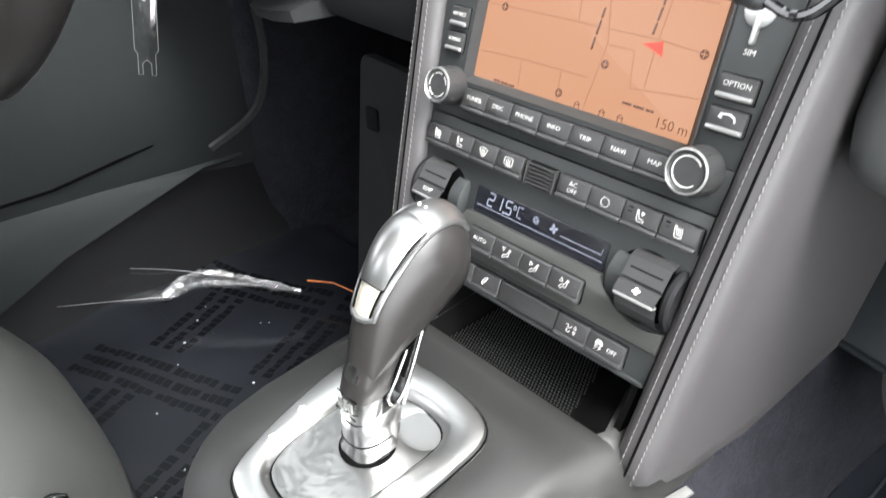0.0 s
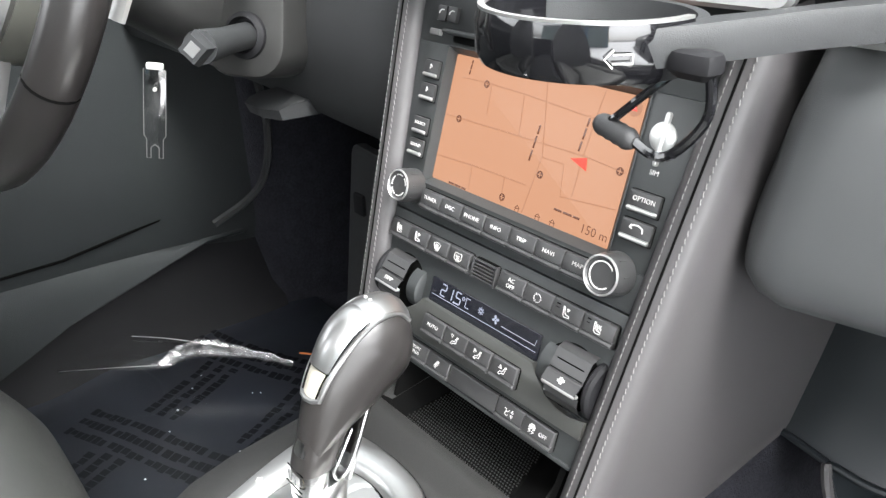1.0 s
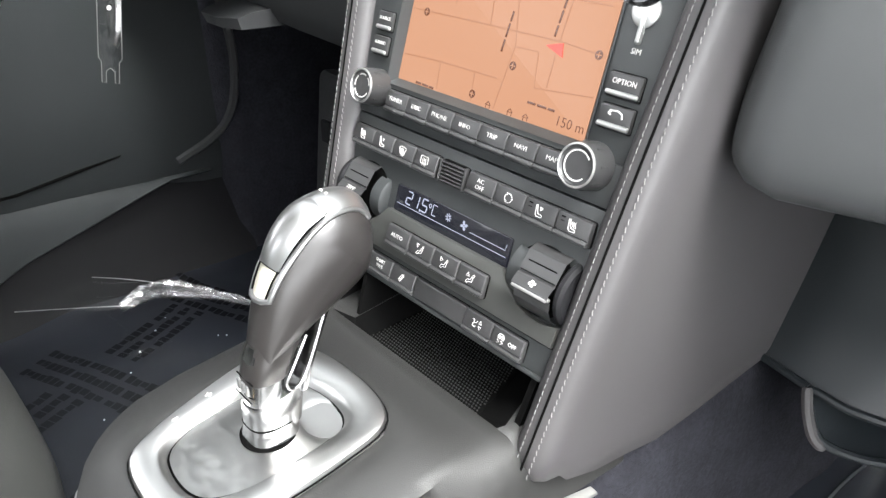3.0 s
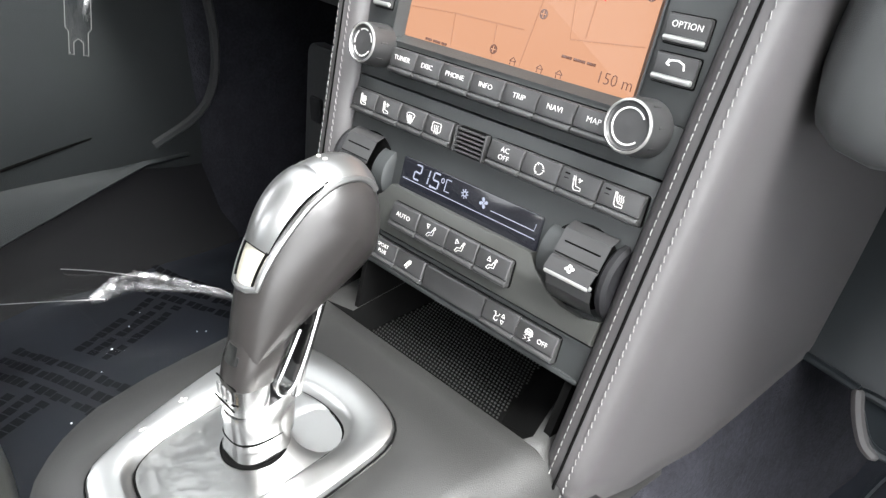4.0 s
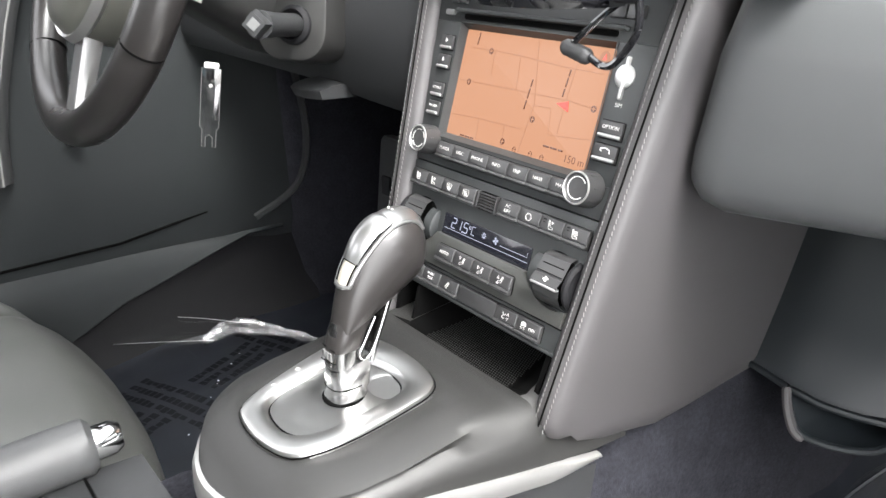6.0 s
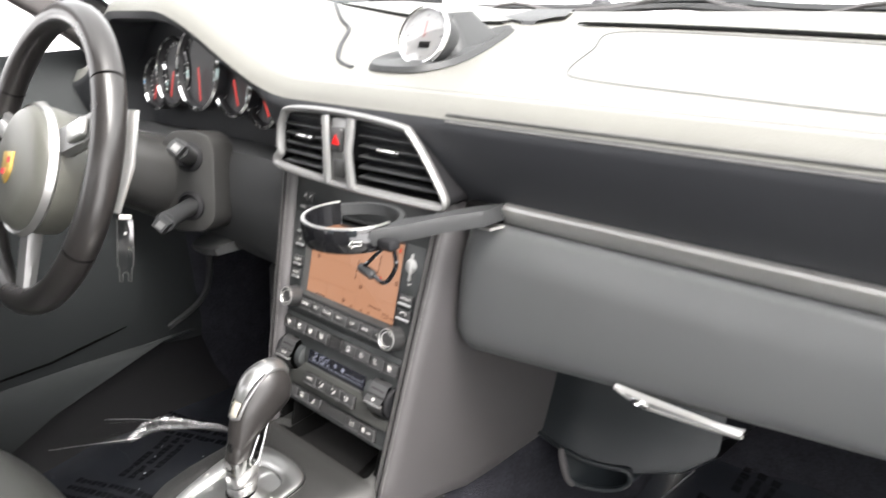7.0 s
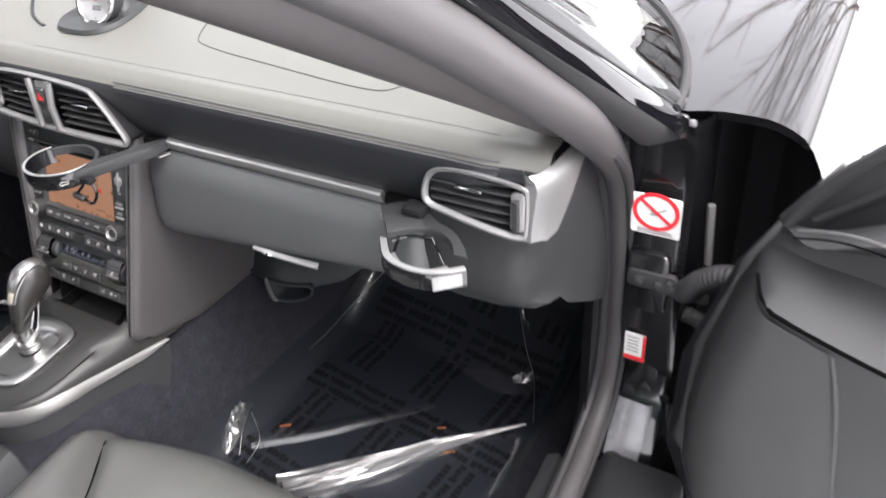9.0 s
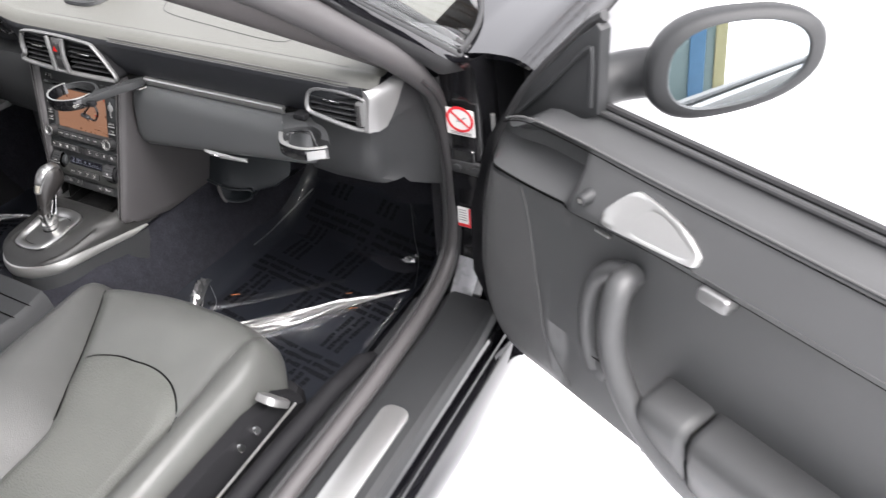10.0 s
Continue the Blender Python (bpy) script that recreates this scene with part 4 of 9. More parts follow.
# ---- centre console ----
F = Matrix(((1, 0, 0, 0), (0, 0.2873, -0.9578, 0.275), (0, 0.9578, 0.2873, 0.503), (0, 0, 0, 1)))


def half_w(v):
    return 0.0985 + (v - 0.09) * 0.085


def at(u, v, w=0.0):
    return F @ Matrix.Translation((u, v, w))


def key(name, u, v, w, h, parent, mat="button", d=0.0045, z=0.0, label=""):
    """A push key: a slightly domed face above a forward lip, parted by a fine groove."""
    prof = [(0.5, -0.3), (0.5, 0.62), (0.45, 0.80), (0.10, 1.0), (-0.20, 1.02), (-0.225, 0.84), (-0.25, 0.84), (-0.275, 1.06), (-0.36, 1.26), (-0.44, 1.22), (-0.5, 0.80), (-0.5, -0.3)]
    rows = []
    for x, k in ((-0.5, 0.80), (-0.485, 0.93), (-0.45, 1.0), (0, 1.02), (0.45, 1.0), (0.485, 0.93), (0.5, 0.80)):
        rows.append([at(u, v, z) @ Vector((x * w, a * h * (0.97 if k < 0.9 else 1), b * d * (k if b > 0 else 1))) for a, b in prof])
    return part(name, skin(BM(), rows, True, True), mat, parent, label, 28)


def flat_key(name, u, v, w, h, parent, mat="button", d=0.003):
    return part(name, prism(BM(), rrect(w, h, 0.001, 3), -0.001, d, at(u, v), 0.0006), mat, parent)


def bed(u0, u1, v, h, parent, z=0.0):
    """The dark slot in which a row of keys sits."""
    return part("key_slot", prism(BM(), rrect(u1 - u0, h, 0.0016, 3), z - 0.001, z + 0.0004, at((u0 + u1) / 2, v)), "gap", parent)


SCREEN = (-0.0025, 0.1526, 0.1460, 0.0810)


def fascia():
    f = thing("console_fascia", (0, 0.27, 0.49), "black plastic fascia plate framing the console's controls", "fascia")
    cx, cy, sw, sh = SCREEN
    l, r, b, t = cx - sw / 2 - 0.002, cx + sw / 2 + 0.006, cy - sh / 2 - 0.004, cy + sh / 2 + 0.004
    for name, o in (("lower_plate", [(-half_w(-0.0085), -0.0085), (half_w(-0.0085), -0.0085), (half_w(0.0085), 0.0085), (-half_w(0.0085), 0.0085)]),
                    ("middle_plate", [(-half_w(0.0095), 0.0095), (half_w(0.0095), 0.0095), (half_w(0.0855), 0.0855), (-half_w(0.0855), 0.0855)]),
                    ("key_plate", [(-half_w(0.0865), 0.0865), (half_w(0.0865), 0.0865), (half_w(b), b), (-half_w(b), b)]),
                    ("side_plate", [(-half_w(b), b), (l, b), (l, t), (-half_w(t), t)]),
                    ("side_plate", [(r, b), (half_w(b), b), (half_w(t), t), (r, t)]),
                    ("top_plate", [(-half_w(t), t), (half_w(t), t), (half_w(0.25), 0.25), (-half_w(0.25), 0.25)])):
        part(name, prism(BM(), o, -0.03, 0.0, F, 0.0006), "panel_plastic", f)
    # bright lower edge of the fascia
    part("edge_strip", prism(BM(), rrect(2 * half_w(-0.009), 0.0028, 0.001, 2), -0.004, 0.0012, at(0, -0.0095), 0.0008), "panel_plastic", f)
    return f


def wavy(x, y0, y1, n=7, a=0.10):
    return [(x + a * math.sin(2 * math.pi * k / (n - 1)), y0 + (y1 - y0) * k / (n - 1)) for k in range(n)]


def icon(kind, u, v, z, parent, s=0.0036, mat="white_ink"):
    bm = BM()
    m = at(u, v, z) @ Matrix.Diagonal((s, s, 1, 1))
    t = 0.085
    seat_line = [(-0.75, 1.0), (-0.50, 1.0), (-0.28, 0.0), (-0.10, -0.35), (0.70, -0.45), (0.75, -0.80), (-0.30, -0.90), (-0.60, -0.60)]
    if kind in ("seat_heat", "seat_cool"):
        ribbon(bm, seat_line, t, m, closed=True)
        if kind == "seat_heat":
            for x in (0.0, 0.32, 0.64):
                ribbon(bm, wavy(x, -0.2, 0.75), t * 0.8, m)
        else:
            for k in range(3):
                a = 2 * math.pi * k / 3 + 0.3
                ribbon(bm, [(0.35, 0.6), (0.35 + 0.32 * math.cos(a), 0.6 + 0.32 * math.sin(a))], 0.24, m)
    elif kind == "screen":
        ribbon(bm, [(-1.0, 0.62), (-0.45, 0.86), (0.45, 0.86), (1.0, 0.62), (0.55, -0.55), (-0.55, -0.55)], t, m, closed=True)
        for x in (-0.32, 0.0, 0.32):
            ribbon(bm, wavy(x, -0.95, 0.5), t * 0.8, m)
    elif kind == "rear":
        ribbon(bm, [(-0.85, 0.85), (0.85, 0.85), (1.0, 0.65), (1.0, -0.4), (0.85, -0.6), (-0.85, -0.6), (-1.0, -0.4), (-1.0, 0.65)], t, m, closed=True)
        for x in (-0.4, 0.0, 0.4):
            ribbon(bm, wavy(x, -0.95, 0.5), t * 0.8, m)
    elif kind == "ring":
        for a0 in (20, 140, 260):
            ribbon(bm, [(0.8 * math.cos(radians(a0 + 12 * i)), 0.8 * math.sin(radians(a0 + 12 * i))) for i in range(8)], t, m)
            c, q = (0.8 * math.cos(radians(a0 + 92)), 0.8 * math.sin(radians(a0 + 92))), radians(a0 + 90)
            ribbon(bm, [(c[0] * 1.25, c[1] * 1.25), (c[0] - 0.2 * math.sin(q), c[1] + 0.2 * math.cos(q)), (c[0] * 0.75, c[1] * 0.75)], t * 0.7, m)
    elif kind.startswith("flow"):
        tri = {"flow_low": [(-1.0, 0.95), (-0.3, 0.95), (-0.65, 0.30)], "flow_mid": [(-0.9, 0.9), (-0.9, 0.15), (-0.3, 0.5)], "flow_up": [(-0.9, 0.25), (-0.2, 0.25), (-0.55, 0.9)]}[kind]
        ribbon(bm, tri, t, m, closed=True)
        ribbon(bm, [(0.80 + 0.2 * math.cos(a), 0.70 + 0.2 * math.sin(a)) for a in [k * math.pi / 4 for k in range(8)]], t * 0.8, m, closed=True)
        ribbon(bm, [(0.45, 0.42), (0.78, 0.32), (0.60, -0.50), (-0.10, -0.62), (-0.40, -0.95), (-0.80, -0.85), (-0.45, -0.30), (0.20, -0.18)], t, m, closed=True)
    elif kind == "damper":
        c, d = math.cos(0.95), math.sin(0.95)
        ribbon(bm, [(c * a - d * b, d * a + c * b) for a, b in ((-0.9, -0.3), (0.6, -0.3), (0.9, 0.0), (0.6, 0.3), (-0.9, 0.3))], t, m, closed=True)
        for a in (-0.45, 0.0, 0.45):
            ribbon(bm, [(c * a + d * 0.2, d * a - c * 0.2), (c * a - d * 0.2, d * a + c * 0.2)], t, m)
    elif kind == "spoiler":
        ribbon(bm, [(-1.1, 0.55), (-0.75, 0.65), (-0.55, 0.0), (-0.1, 0.15), (0.15, 0.55)], t, m)
        ribbon(bm, [(-0.75, 0.0), (-0.85, -0.6), (-0.3, -0.75), (-0.1, -0.45)], t, m)
        for q in (1, -1):
            ribbon(bm, [(0.55, q * 0.25), (0.85, q * 0.85), (1.15, q * 0.25)], t, m, closed=True)
    elif kind == "skid":
        ribbon(bm, [(-0.75, 0.15), (-0.7, 0.6), (-0.4, 1.0), (0.4, 1.0), (0.7, 0.6), (0.75, 0.15)], t, m, closed=True)
        ribbon(bm, [(-0.65, 0.55), (0.65, 0.55)], 0.3, m)
        for x in (-0.6, 0.25):
            ribbon(bm, [(x + 0.3, 0.0), (x - 0.2, -0.3), (x + 0.35, -0.55), (x - 0.2, -0.9)], t, m)
    elif kind == "fan":
        for k in range(4):
            a = math.pi * k / 2 + 0.35
            c, d = math.cos(a), math.sin(a)
            prism(bm, [(c * p - d * q, d * p + c * q) for p, q in ((0.08, -0.10), (0.45, -0.32), (0.90, -0.25), (0.98, 0.05), (0.75, 0.28), (0.35, 0.20))], 0, 0.0003, m)
    elif kind == "flake":
        for k in range(8):
            a = math.pi * k / 4
            ribbon(bm, [(0.38 * math.cos(a), 0.38 * math.sin(a)), (0.9 * math.cos(a), 0.9 * math.sin(a))], 0.16, m)
        ribbon(bm, [(0.42 * math.cos(k * math.pi / 4), 0.42 * math.sin(k * math.pi / 4)) for k in range(8)], 0.14, m, closed=True)
    elif kind == "back":
        ribbon(bm, [(-0.9, -0.05), (-0.5, 0.30), (0.2, 0.38), (0.8, 0.15), (0.95, -0.35)], 0.15, m)
        ribbon(bm, [(-0.55, -0.15), (-0.9, -0.05), (-0.7, 0.35)], 0.15, m)
    elif kind == "next":
        ribbon(bm, [(-0.45, 0.75), (0.45, 0), (-0.45, -0.75)], 0.2, m, closed=True)
    elif kind == "call":
        ribbon(bm, [(-0.9, -0.6), (-0.7, 0.1), (0.1, 0.6), (0.9, 0.5)], 0.3, m)
    part("icon", bm, mat, parent)


def knob(name, u, v, r, parent, arcs):
    k = part(name, lathe(BM(), [(r * 1.08, 0), (r * 1.08, 0.004), (r * 1.03, 0.011), (r, 0.0128), (r * 0.985, 0.0140), (r * 0.86, 0.0146), (r * 0.80, 0.0136), (r * 0.60, 0.0134), (0, 0.0138)], at(u, v), 48), "button", parent, "", 30)
    part("rim", lathe(BM(), [(r * 0.99, 0.0136), (r * 0.975, 0.0146), (r * 0.91, 0.0150), (r * 0.88, 0.0144)], at(u, v), 48), "silver", k, "thin bright rim")
    bm = BM()
    for a0, a1 in arcs:
        n = max(3, int((a1 - a0) / 10))
        ribbon(bm, [(0.655 * r * math.cos(radians(a0 + (a1 - a0) * i / n)), 0.655 * r * math.sin(radians(a0 + (a1 - a0) * i / n))) for i in range(n + 1)], r * 0.055, at(u, v, 0.0), 0.0136)
    part("ring_mark", bm, "white_ink", k, "thin white ring marks")
    bm = BM()
    for i in range(8):
        box(bm, (r * 1.055, 0, 0.0065), (0.0004, r * 0.10, 0.008), 0.00015, at(u, v) @ Matrix.Rotation(2 * math.pi * i / 8 + 0.2, 4, "Z"))
    part("grip_ribs", bm, "button", k)
    return k


def infotainment():
    t = thing("infotainment_unit", (0, 0.30, 0.59), "infotainment unit with a lit orange map screen, keys and two knobs", "car radio")
    cx, cy, sw, sh = SCREEN
    deep = -0.0062
    # sloping surround of the sunken display
    l, r, b, top = cx - sw / 2, cx + sw / 2, cy - sh / 2, cy + sh / 2
    ring = lambda dl, dr, db, dt, z: [F @ Vector(p) for p in ((l - dl, b - db, z), (r + dr, b - db, z), (r + dr, top + dt, z), (l - dl, top + dt, z))]
    part("display_frame", skin(BM(), [ring(0.0025, 0.0065, 0.0045, 0.0045, 0.0006), ring(0.0018, 0.0055, 0.0037, 0.0037, 0.0008), ring(0.0002, 0.0012, 0.0006, 0.0008, deep + 0.0008), ring(0.0, 0.0, 0.0, 0.0, deep)], True), "panel_plastic", t, "sloping dark display surround")
    part("display", prism(BM(), rrect(sw, sh, 0.001), deep - 0.002, deep, at(cx, cy), 0.0001), "orange_map", t, "glowing orange map")
    z = deep + 0.0001
    for pts in ([(-0.0662, 0.1799), (-0.0396, 0.1802), (-0.0074, 0.1792), (0.0308, 0.1768), (0.066, 0.1764)], [(-0.0388, 0.1621), (-0.0396, 0.1802)], [(-0.0740, 0.1546), (-0.009, 0.1552), (0.042, 0.1555), (0.0695, 0.1535)],
                [(-0.0119, 0.1783), (-0.009, 0.1552)], [(0.0024, 0.1925), (0.0121, 0.1482), (0.0070, 0.1130)], [(-0.0740, 0.1275), (-0.0413, 0.129), (0.0044, 0.1292)], [(-0.0413, 0.129), (-0.04, 0.1134)],
                [(-0.0126, 0.1292), (-0.0111, 0.1130)], [(0.0123, 0.1476), (0.0285, 0.148), (0.0315, 0.1299), (0.0692, 0.1337)], [(0.0440, 0.1920), (0.0422, 0.1791), (0.0397, 0.1501), (0.0394, 0.1321)]):
        part("street_line", ribbon(BM(), pts, 0.0006, F, z, thick=0.0001), "map_line", t)
    for u, v, w, rot in ((0.0044, 0.1548, 0.0240, 84), (0.0373, 0.1671, 0.0210, 84), (-0.0604, 0.1873, 0.0100, 84), (-0.0500, 0.1132, 0.0180, -1), (0.0396, 0.1221, 0.0210, -1)):
        bm = BM()
        x = -w / 2
        for share in (0.32, 0.36, 0.26):
            box(bm, (x + share * w / 2, 0, 0.0001), (share * w * 0.86, 0.0013, 0.0002), 0.0002, at(u, v, z) @ pose(0, 0, 0, 0, 0, rot))
            x += share * w
        part("name_bar", bm, "map_dark", t)
    for u, v in ((-0.044, 0.1794), (-0.0617, 0.1542), (0.0137, 0.1378), (-0.0107, 0.1172), (0.0655, 0.1536)):
        k = part("place_mark", lathe(BM(), [(0.0023, 0), (0.0023, 0.0002), (0.0019, 0.0002), (0.0019, 0.0001), (0, 0.0001)], at(u, v, z), 20), "map_dark", t)
        bm = BM()
        ribbon(bm, [(-0.0016, 0.0), (0.0016, 0.0)], 0.0005, at(u, v, z), 0.0002, thick=0.0001)
        ribbon(bm, [(0.0, -0.0016), (0.0, 0.0016)], 0.0005, at(u, v, z), 0.00025, thick=0.0001)
        part("mark_pattern", bm, "orange_map", k)
    for u in (0.0028, 0.0193, 0.0307):
        bm = BM()
        ribbon(bm, [(u - 0.0020, 0.1142), (u, 0.1160), (u + 0.0020, 0.1142)], 0.0005, F, z, thick=0.0001)
        ribbon(bm, [(u - 0.0014, 0.1124), (u - 0.0014, 0.1142), (u + 0.0014, 0.1142), (u + 0.0014, 0.1124)], 0.0005, F, z, thick=0.0001)
        part("place_mark", bm, "map_dark", t)
    part("position_arrow", prism(BM(), [(0.0323, 0.1522), (0.0445, 0.1481), (0.0430, 0.1551)], z, z + 0.0004, F), "map_red", t, "red position arrow")
    c = part("compass", lathe(BM(), [(0.0044, 0), (0.0044, 0.0002), (0.0, 0.0002)], at(0.0642, 0.1868, z), 24), "map_line", t)
    part("compass_point", prism(BM(), [(-0.0018, -0.0015), (0.0018, -0.0015), (0.0004, 0.0026)], 0.0002, 0.0004, at(0.0642, 0.1868, z)), "map_red", c)
    words("150 m", 0.0074, at(0.0598, 0.1176, z + 0.0002), "map_dark", t)
    knob("knob", -0.0840, 0.1035, 0.0106, t, ((10, 52), (70, 118), (135, 190), (205, 250), (262, 330)))
    knob("knob", 0.0842, 0.1038, 0.0110, t, ((35, 315),))
    # keys under the display
    bed(-0.0722, 0.0738, 0.0988, 0.0140, t)
    for name, u, w in (("TUNER", -0.0616, 0.0192), ("DISC", -0.0422, 0.0194), ("PHONE", -0.0219, 0.0204), ("INFO", -0.0008, 0.0208), ("TRIP", 0.0203, 0.0206), ("NAVI", 0.0412, 0.0206), ("MAP", 0.0623, 0.0208)):
        k = key("key", u, 0.0988, w, 0.0128, t, d=0.0042)
        words(name, 0.0041, at(u, 0.1006, 0.0044), "white_ink", k, wide=1.12)
    # side keys with a bright bar
    for u, v, s in ((-0.0884, 0.1802, ""), (-0.0880, 0.1654, ""), (-0.0884, 0.1432, "SOURCE"), (-0.0886, 0.1286, "SOUND"), (0.0892, 0.1430, "OPTION"), (0.0892, 0.1282, "")):
        w = 0.0142 if u < 0 else 0.0186
        part("key_slot", prism(BM(), rrect(w + 0.001, 0.0122, 0.001, 3), -0.001, 0.0003, at(u, v)), "gap", t)
        k = flat_key("side_key", u, v, w, 0.0112, t, d=0.0022)
        part("light_bar", prism(BM(), rrect(w - 0.0006, 0.0024, 0.0008, 3), 0.0, 0.0036, at(u, v - 0.0038), 0.0011), "handle", k, "bright satin bar")
        if s:
            words(s, 0.0034 if u < 0 else 0.0042, at(u, v + 0.0016, 0.0024), "white_ink", k)
        else:
            icon("next" if u < 0 else "back", u, v + 0.0018, 0.0022, k, 0.0020 if u < 0 else 0.0044)
    d = part("card_lock", lathe(BM(), [(0.0074, 0), (0.0074, 0.0010), (0.006, 0.0015), (0, 0.0015)], at(0.0884, 0.1768), 28), "handle", t, "round silver card lock")
    part("lock_bar", prism(BM(), rrect(0.0026, 0.0270, 0.0012), 0.0, 0.0024, at(0.0888, 0.1756), 0.0008), "handle", d)
    words("SIM", 0.0044, at(0.0891, 0.1588, 0.0003), "white_ink", t)
    # disc slot and phone keys above the display
    part("disc_slot", prism(BM(), rrect(0.150, 0.0042, 0.002), -0.001, 0.0012, at(0.0, 0.2015), 0.0004), "gap", t)
    part("disc_lip", prism(BM(), rrect(0.166, 0.0034, 0.0012), -0.001, 0.0050, at(0.0, 0.2052), 0.0014), "panel_plastic", t)
    for u in (-0.0880, -0.0785):
        k = flat_key("phone_key", u, 0.2155, 0.0088, 0.0095, t)
        icon("call", u, 0.2165, 0.003, k, 0.0022)
    flat_key("eject_key", -0.0915, 0.2035, 0.010, 0.004, t, "silver_paint")
    for u in (0.072, 0.086):
        flat_key("slot_key", u, 0.2155, 0.0125, 0.0090, t)


def digits(text, u, v, w, h, z, parent):
    """Slanted seven-segment figures."""
    segs = {"2": "abged", "1": "bc", "5": "afgcd"}
    line = {"a": ((0, 1), (1, 1)), "b": ((1, 1), (1, 0.5)), "c": ((1, 0.5), (1, 0)), "d": ((1, 0), (0, 0)), "e": ((0, 0), (0, 0.5)), "f": ((0, 0.5), (0, 1)), "g": ((0, 0.5), (1, 0.5))}
    for ch in text:
        bm = BM()
        if ch == ".":
            box(bm, (u - w * 0.25, v - h / 2, 0.0001), (0.0013, 0.0013, 0.0002), 0.0001, at(0, 0, z + 0.0001))
            part("point", bm, "lcd_text", parent)
            u += w * 0.25
            continue
        for s in segs[ch]:
            (a0, b0), (a1, b1) = line[s]
            e = 0.06
            p0, p1 = (a0 + (a1 - a0) * e, b0 + (b1 - b0) * e), (a1 - (a1 - a0) * e, b1 - (b1 - b0) * e)
            ribbon(bm, [(u + (p[0] - 0.5) * w * 0.72 + (p[1] - 0.5) * h * 0.10, v + (p[1] - 0.5) * h) for p in (p0, p1)], 0.0008, F, z, thick=0.0001)
        part("digit", bm, "lcd_text", parent)
        u += w


def climate():
    t = thing("climate_panel", (0, 0.275, 0.52), "climate panel with rows of grey keys, rockers and a blue-lit display", "climate control")
    v = 0.0722
    bed(-0.0958, -0.0150, v, 0.0138, t)
    bed(0.0096, 0.0962, v, 0.0138, t)
    for u, ic in ((-0.0852, "seat_heat"), (-0.0657, "seat_cool"), (-0.0457, "screen"), (-0.0256, "rear"), (0.0206, "text"), (0.0420, "ring"), (0.0634, "seat_cool"), (0.0848, "seat_heat")):
        k = key("key", u, v, 0.0196 if u < 0 else 0.0210, 0.0128, t, d=0.0042)
        if ic == "text":
            words("AC", 0.0041, at(u, v + 0.0034, 0.0044), "white_ink", k, wide=1.1)
            words("OFF", 0.0041, at(u, v - 0.0003, 0.0044), "white_ink", k, wide=1.1)
        else:
            icon(ic, u, v + 0.0013, 0.0044, k, 0.0031)
            if u > 0.05:
                for q in (0, 1):
                    part("lamp", prism(BM(), rrect(0.0024, 0.0007, 0.0002, 2), 0.0036, 0.0041, at(u - 0.0065, v + 0.0042 - 0.0022 * q)), "gap", k)
    g = part("sensor_grille", prism(BM(), rrect(0.0205, 0.0138, 0.0015), -0.001, 0.0016, at(-0.0027, v), 0.0005), "gap", t)
    for i in range(6):
        part("slat", prism(BM(), rrect(0.0182, 0.0010, 0.0004, 2), 0.001, 0.0040, at(-0.0027, v - 0.0052 + i * 0.0021), 0.0003), "button", g)
    for x in (-0.0126, 0.0072):
        part("post", prism(BM(), rrect(0.0012, 0.0132, 0.0004, 2), 0.001, 0.0042, at(x, v), 0.0004), "button", g)
    # display
    part("display_glass", prism(BM(), rrect(0.0965, 0.0165, 0.001), -0.001, 0.0010, at(0.0014, 0.0450), 0.0003), "lcd", t, "dark blue display")
    digits("21.5", -0.0345, 0.0476, 0.0062, 0.0078, 0.0011, t)
    bm = BM()
    ribbon(bm, [(-0.0158 + 0.0010 * math.cos(a), 0.0492 + 0.0012 * math.sin(a)) for a in [k * math.pi / 4 for k in range(8)]], 0.0005, F, 0.0011, True, 0.0001)
    ribbon(bm, [(-0.0098, 0.0508), (-0.0132, 0.0508), (-0.0136, 0.0446), (-0.0102, 0.0446)], 0.0006, F, 0.0011, thick=0.0001)
    part("degree_mark", bm, "lcd_text", t)
    icon("flake", 0.0005, 0.0478, 0.0011, t, 0.0027, "lcd_text")
    icon("fan", 0.0135, 0.0476, 0.0011, t, 0.0028, "lcd_text")
    for pts in ([(0.0187, 0.0456), (0.0462, 0.0456), (0.0466, 0.0490)], [(-0.0448, 0.0420), (0.0478, 0.0420)]):
        part("scale_line", ribbon(BM(), pts, 0.0004, F, 0.0011, thick=0.0001), "lcd_text", t)
    # raised ledge below the display, cut away round the rockers
    o = [(-0.0925, 0.0105), (0.0925, 0.0105), (0.0930, 0.0220), (0.0840, 0.0196), (0.0740, 0.0202), (0.0640, 0.0240), (0.0560, 0.0300), (0.0500, 0.0368), (-0.0490, 0.0368), (-0.0550, 0.0300), (-0.0630, 0.0240), (-0.0730, 0.0202), (-0.0830, 0.0196), (-0.0930, 0.0220)]
    part("ledge", prism(BM(), o, -0.001, 0.0045, F, 0.0011), "ledge_plastic", t, "raised satin grey ledge", 30)
    bed(-0.0420, 0.0442, 0.0232, 0.0142, t, 0.0044)
    for u, ic in ((-0.0308, "AUTO"), (-0.0094, "flow_low"), (0.0116, "flow_mid"), (0.0330, "flow_up")):
        k = key("mode_key", u, 0.0232, 0.0207, 0.0132, t, d=0.0038, z=0.0042)
        words("AUTO", 0.0041, at(u, 0.0248, 0.0082), "white_ink", k, wide=1.1) if ic == "AUTO" else icon(ic, u, 0.0246, 0.0082, k, 0.0032)
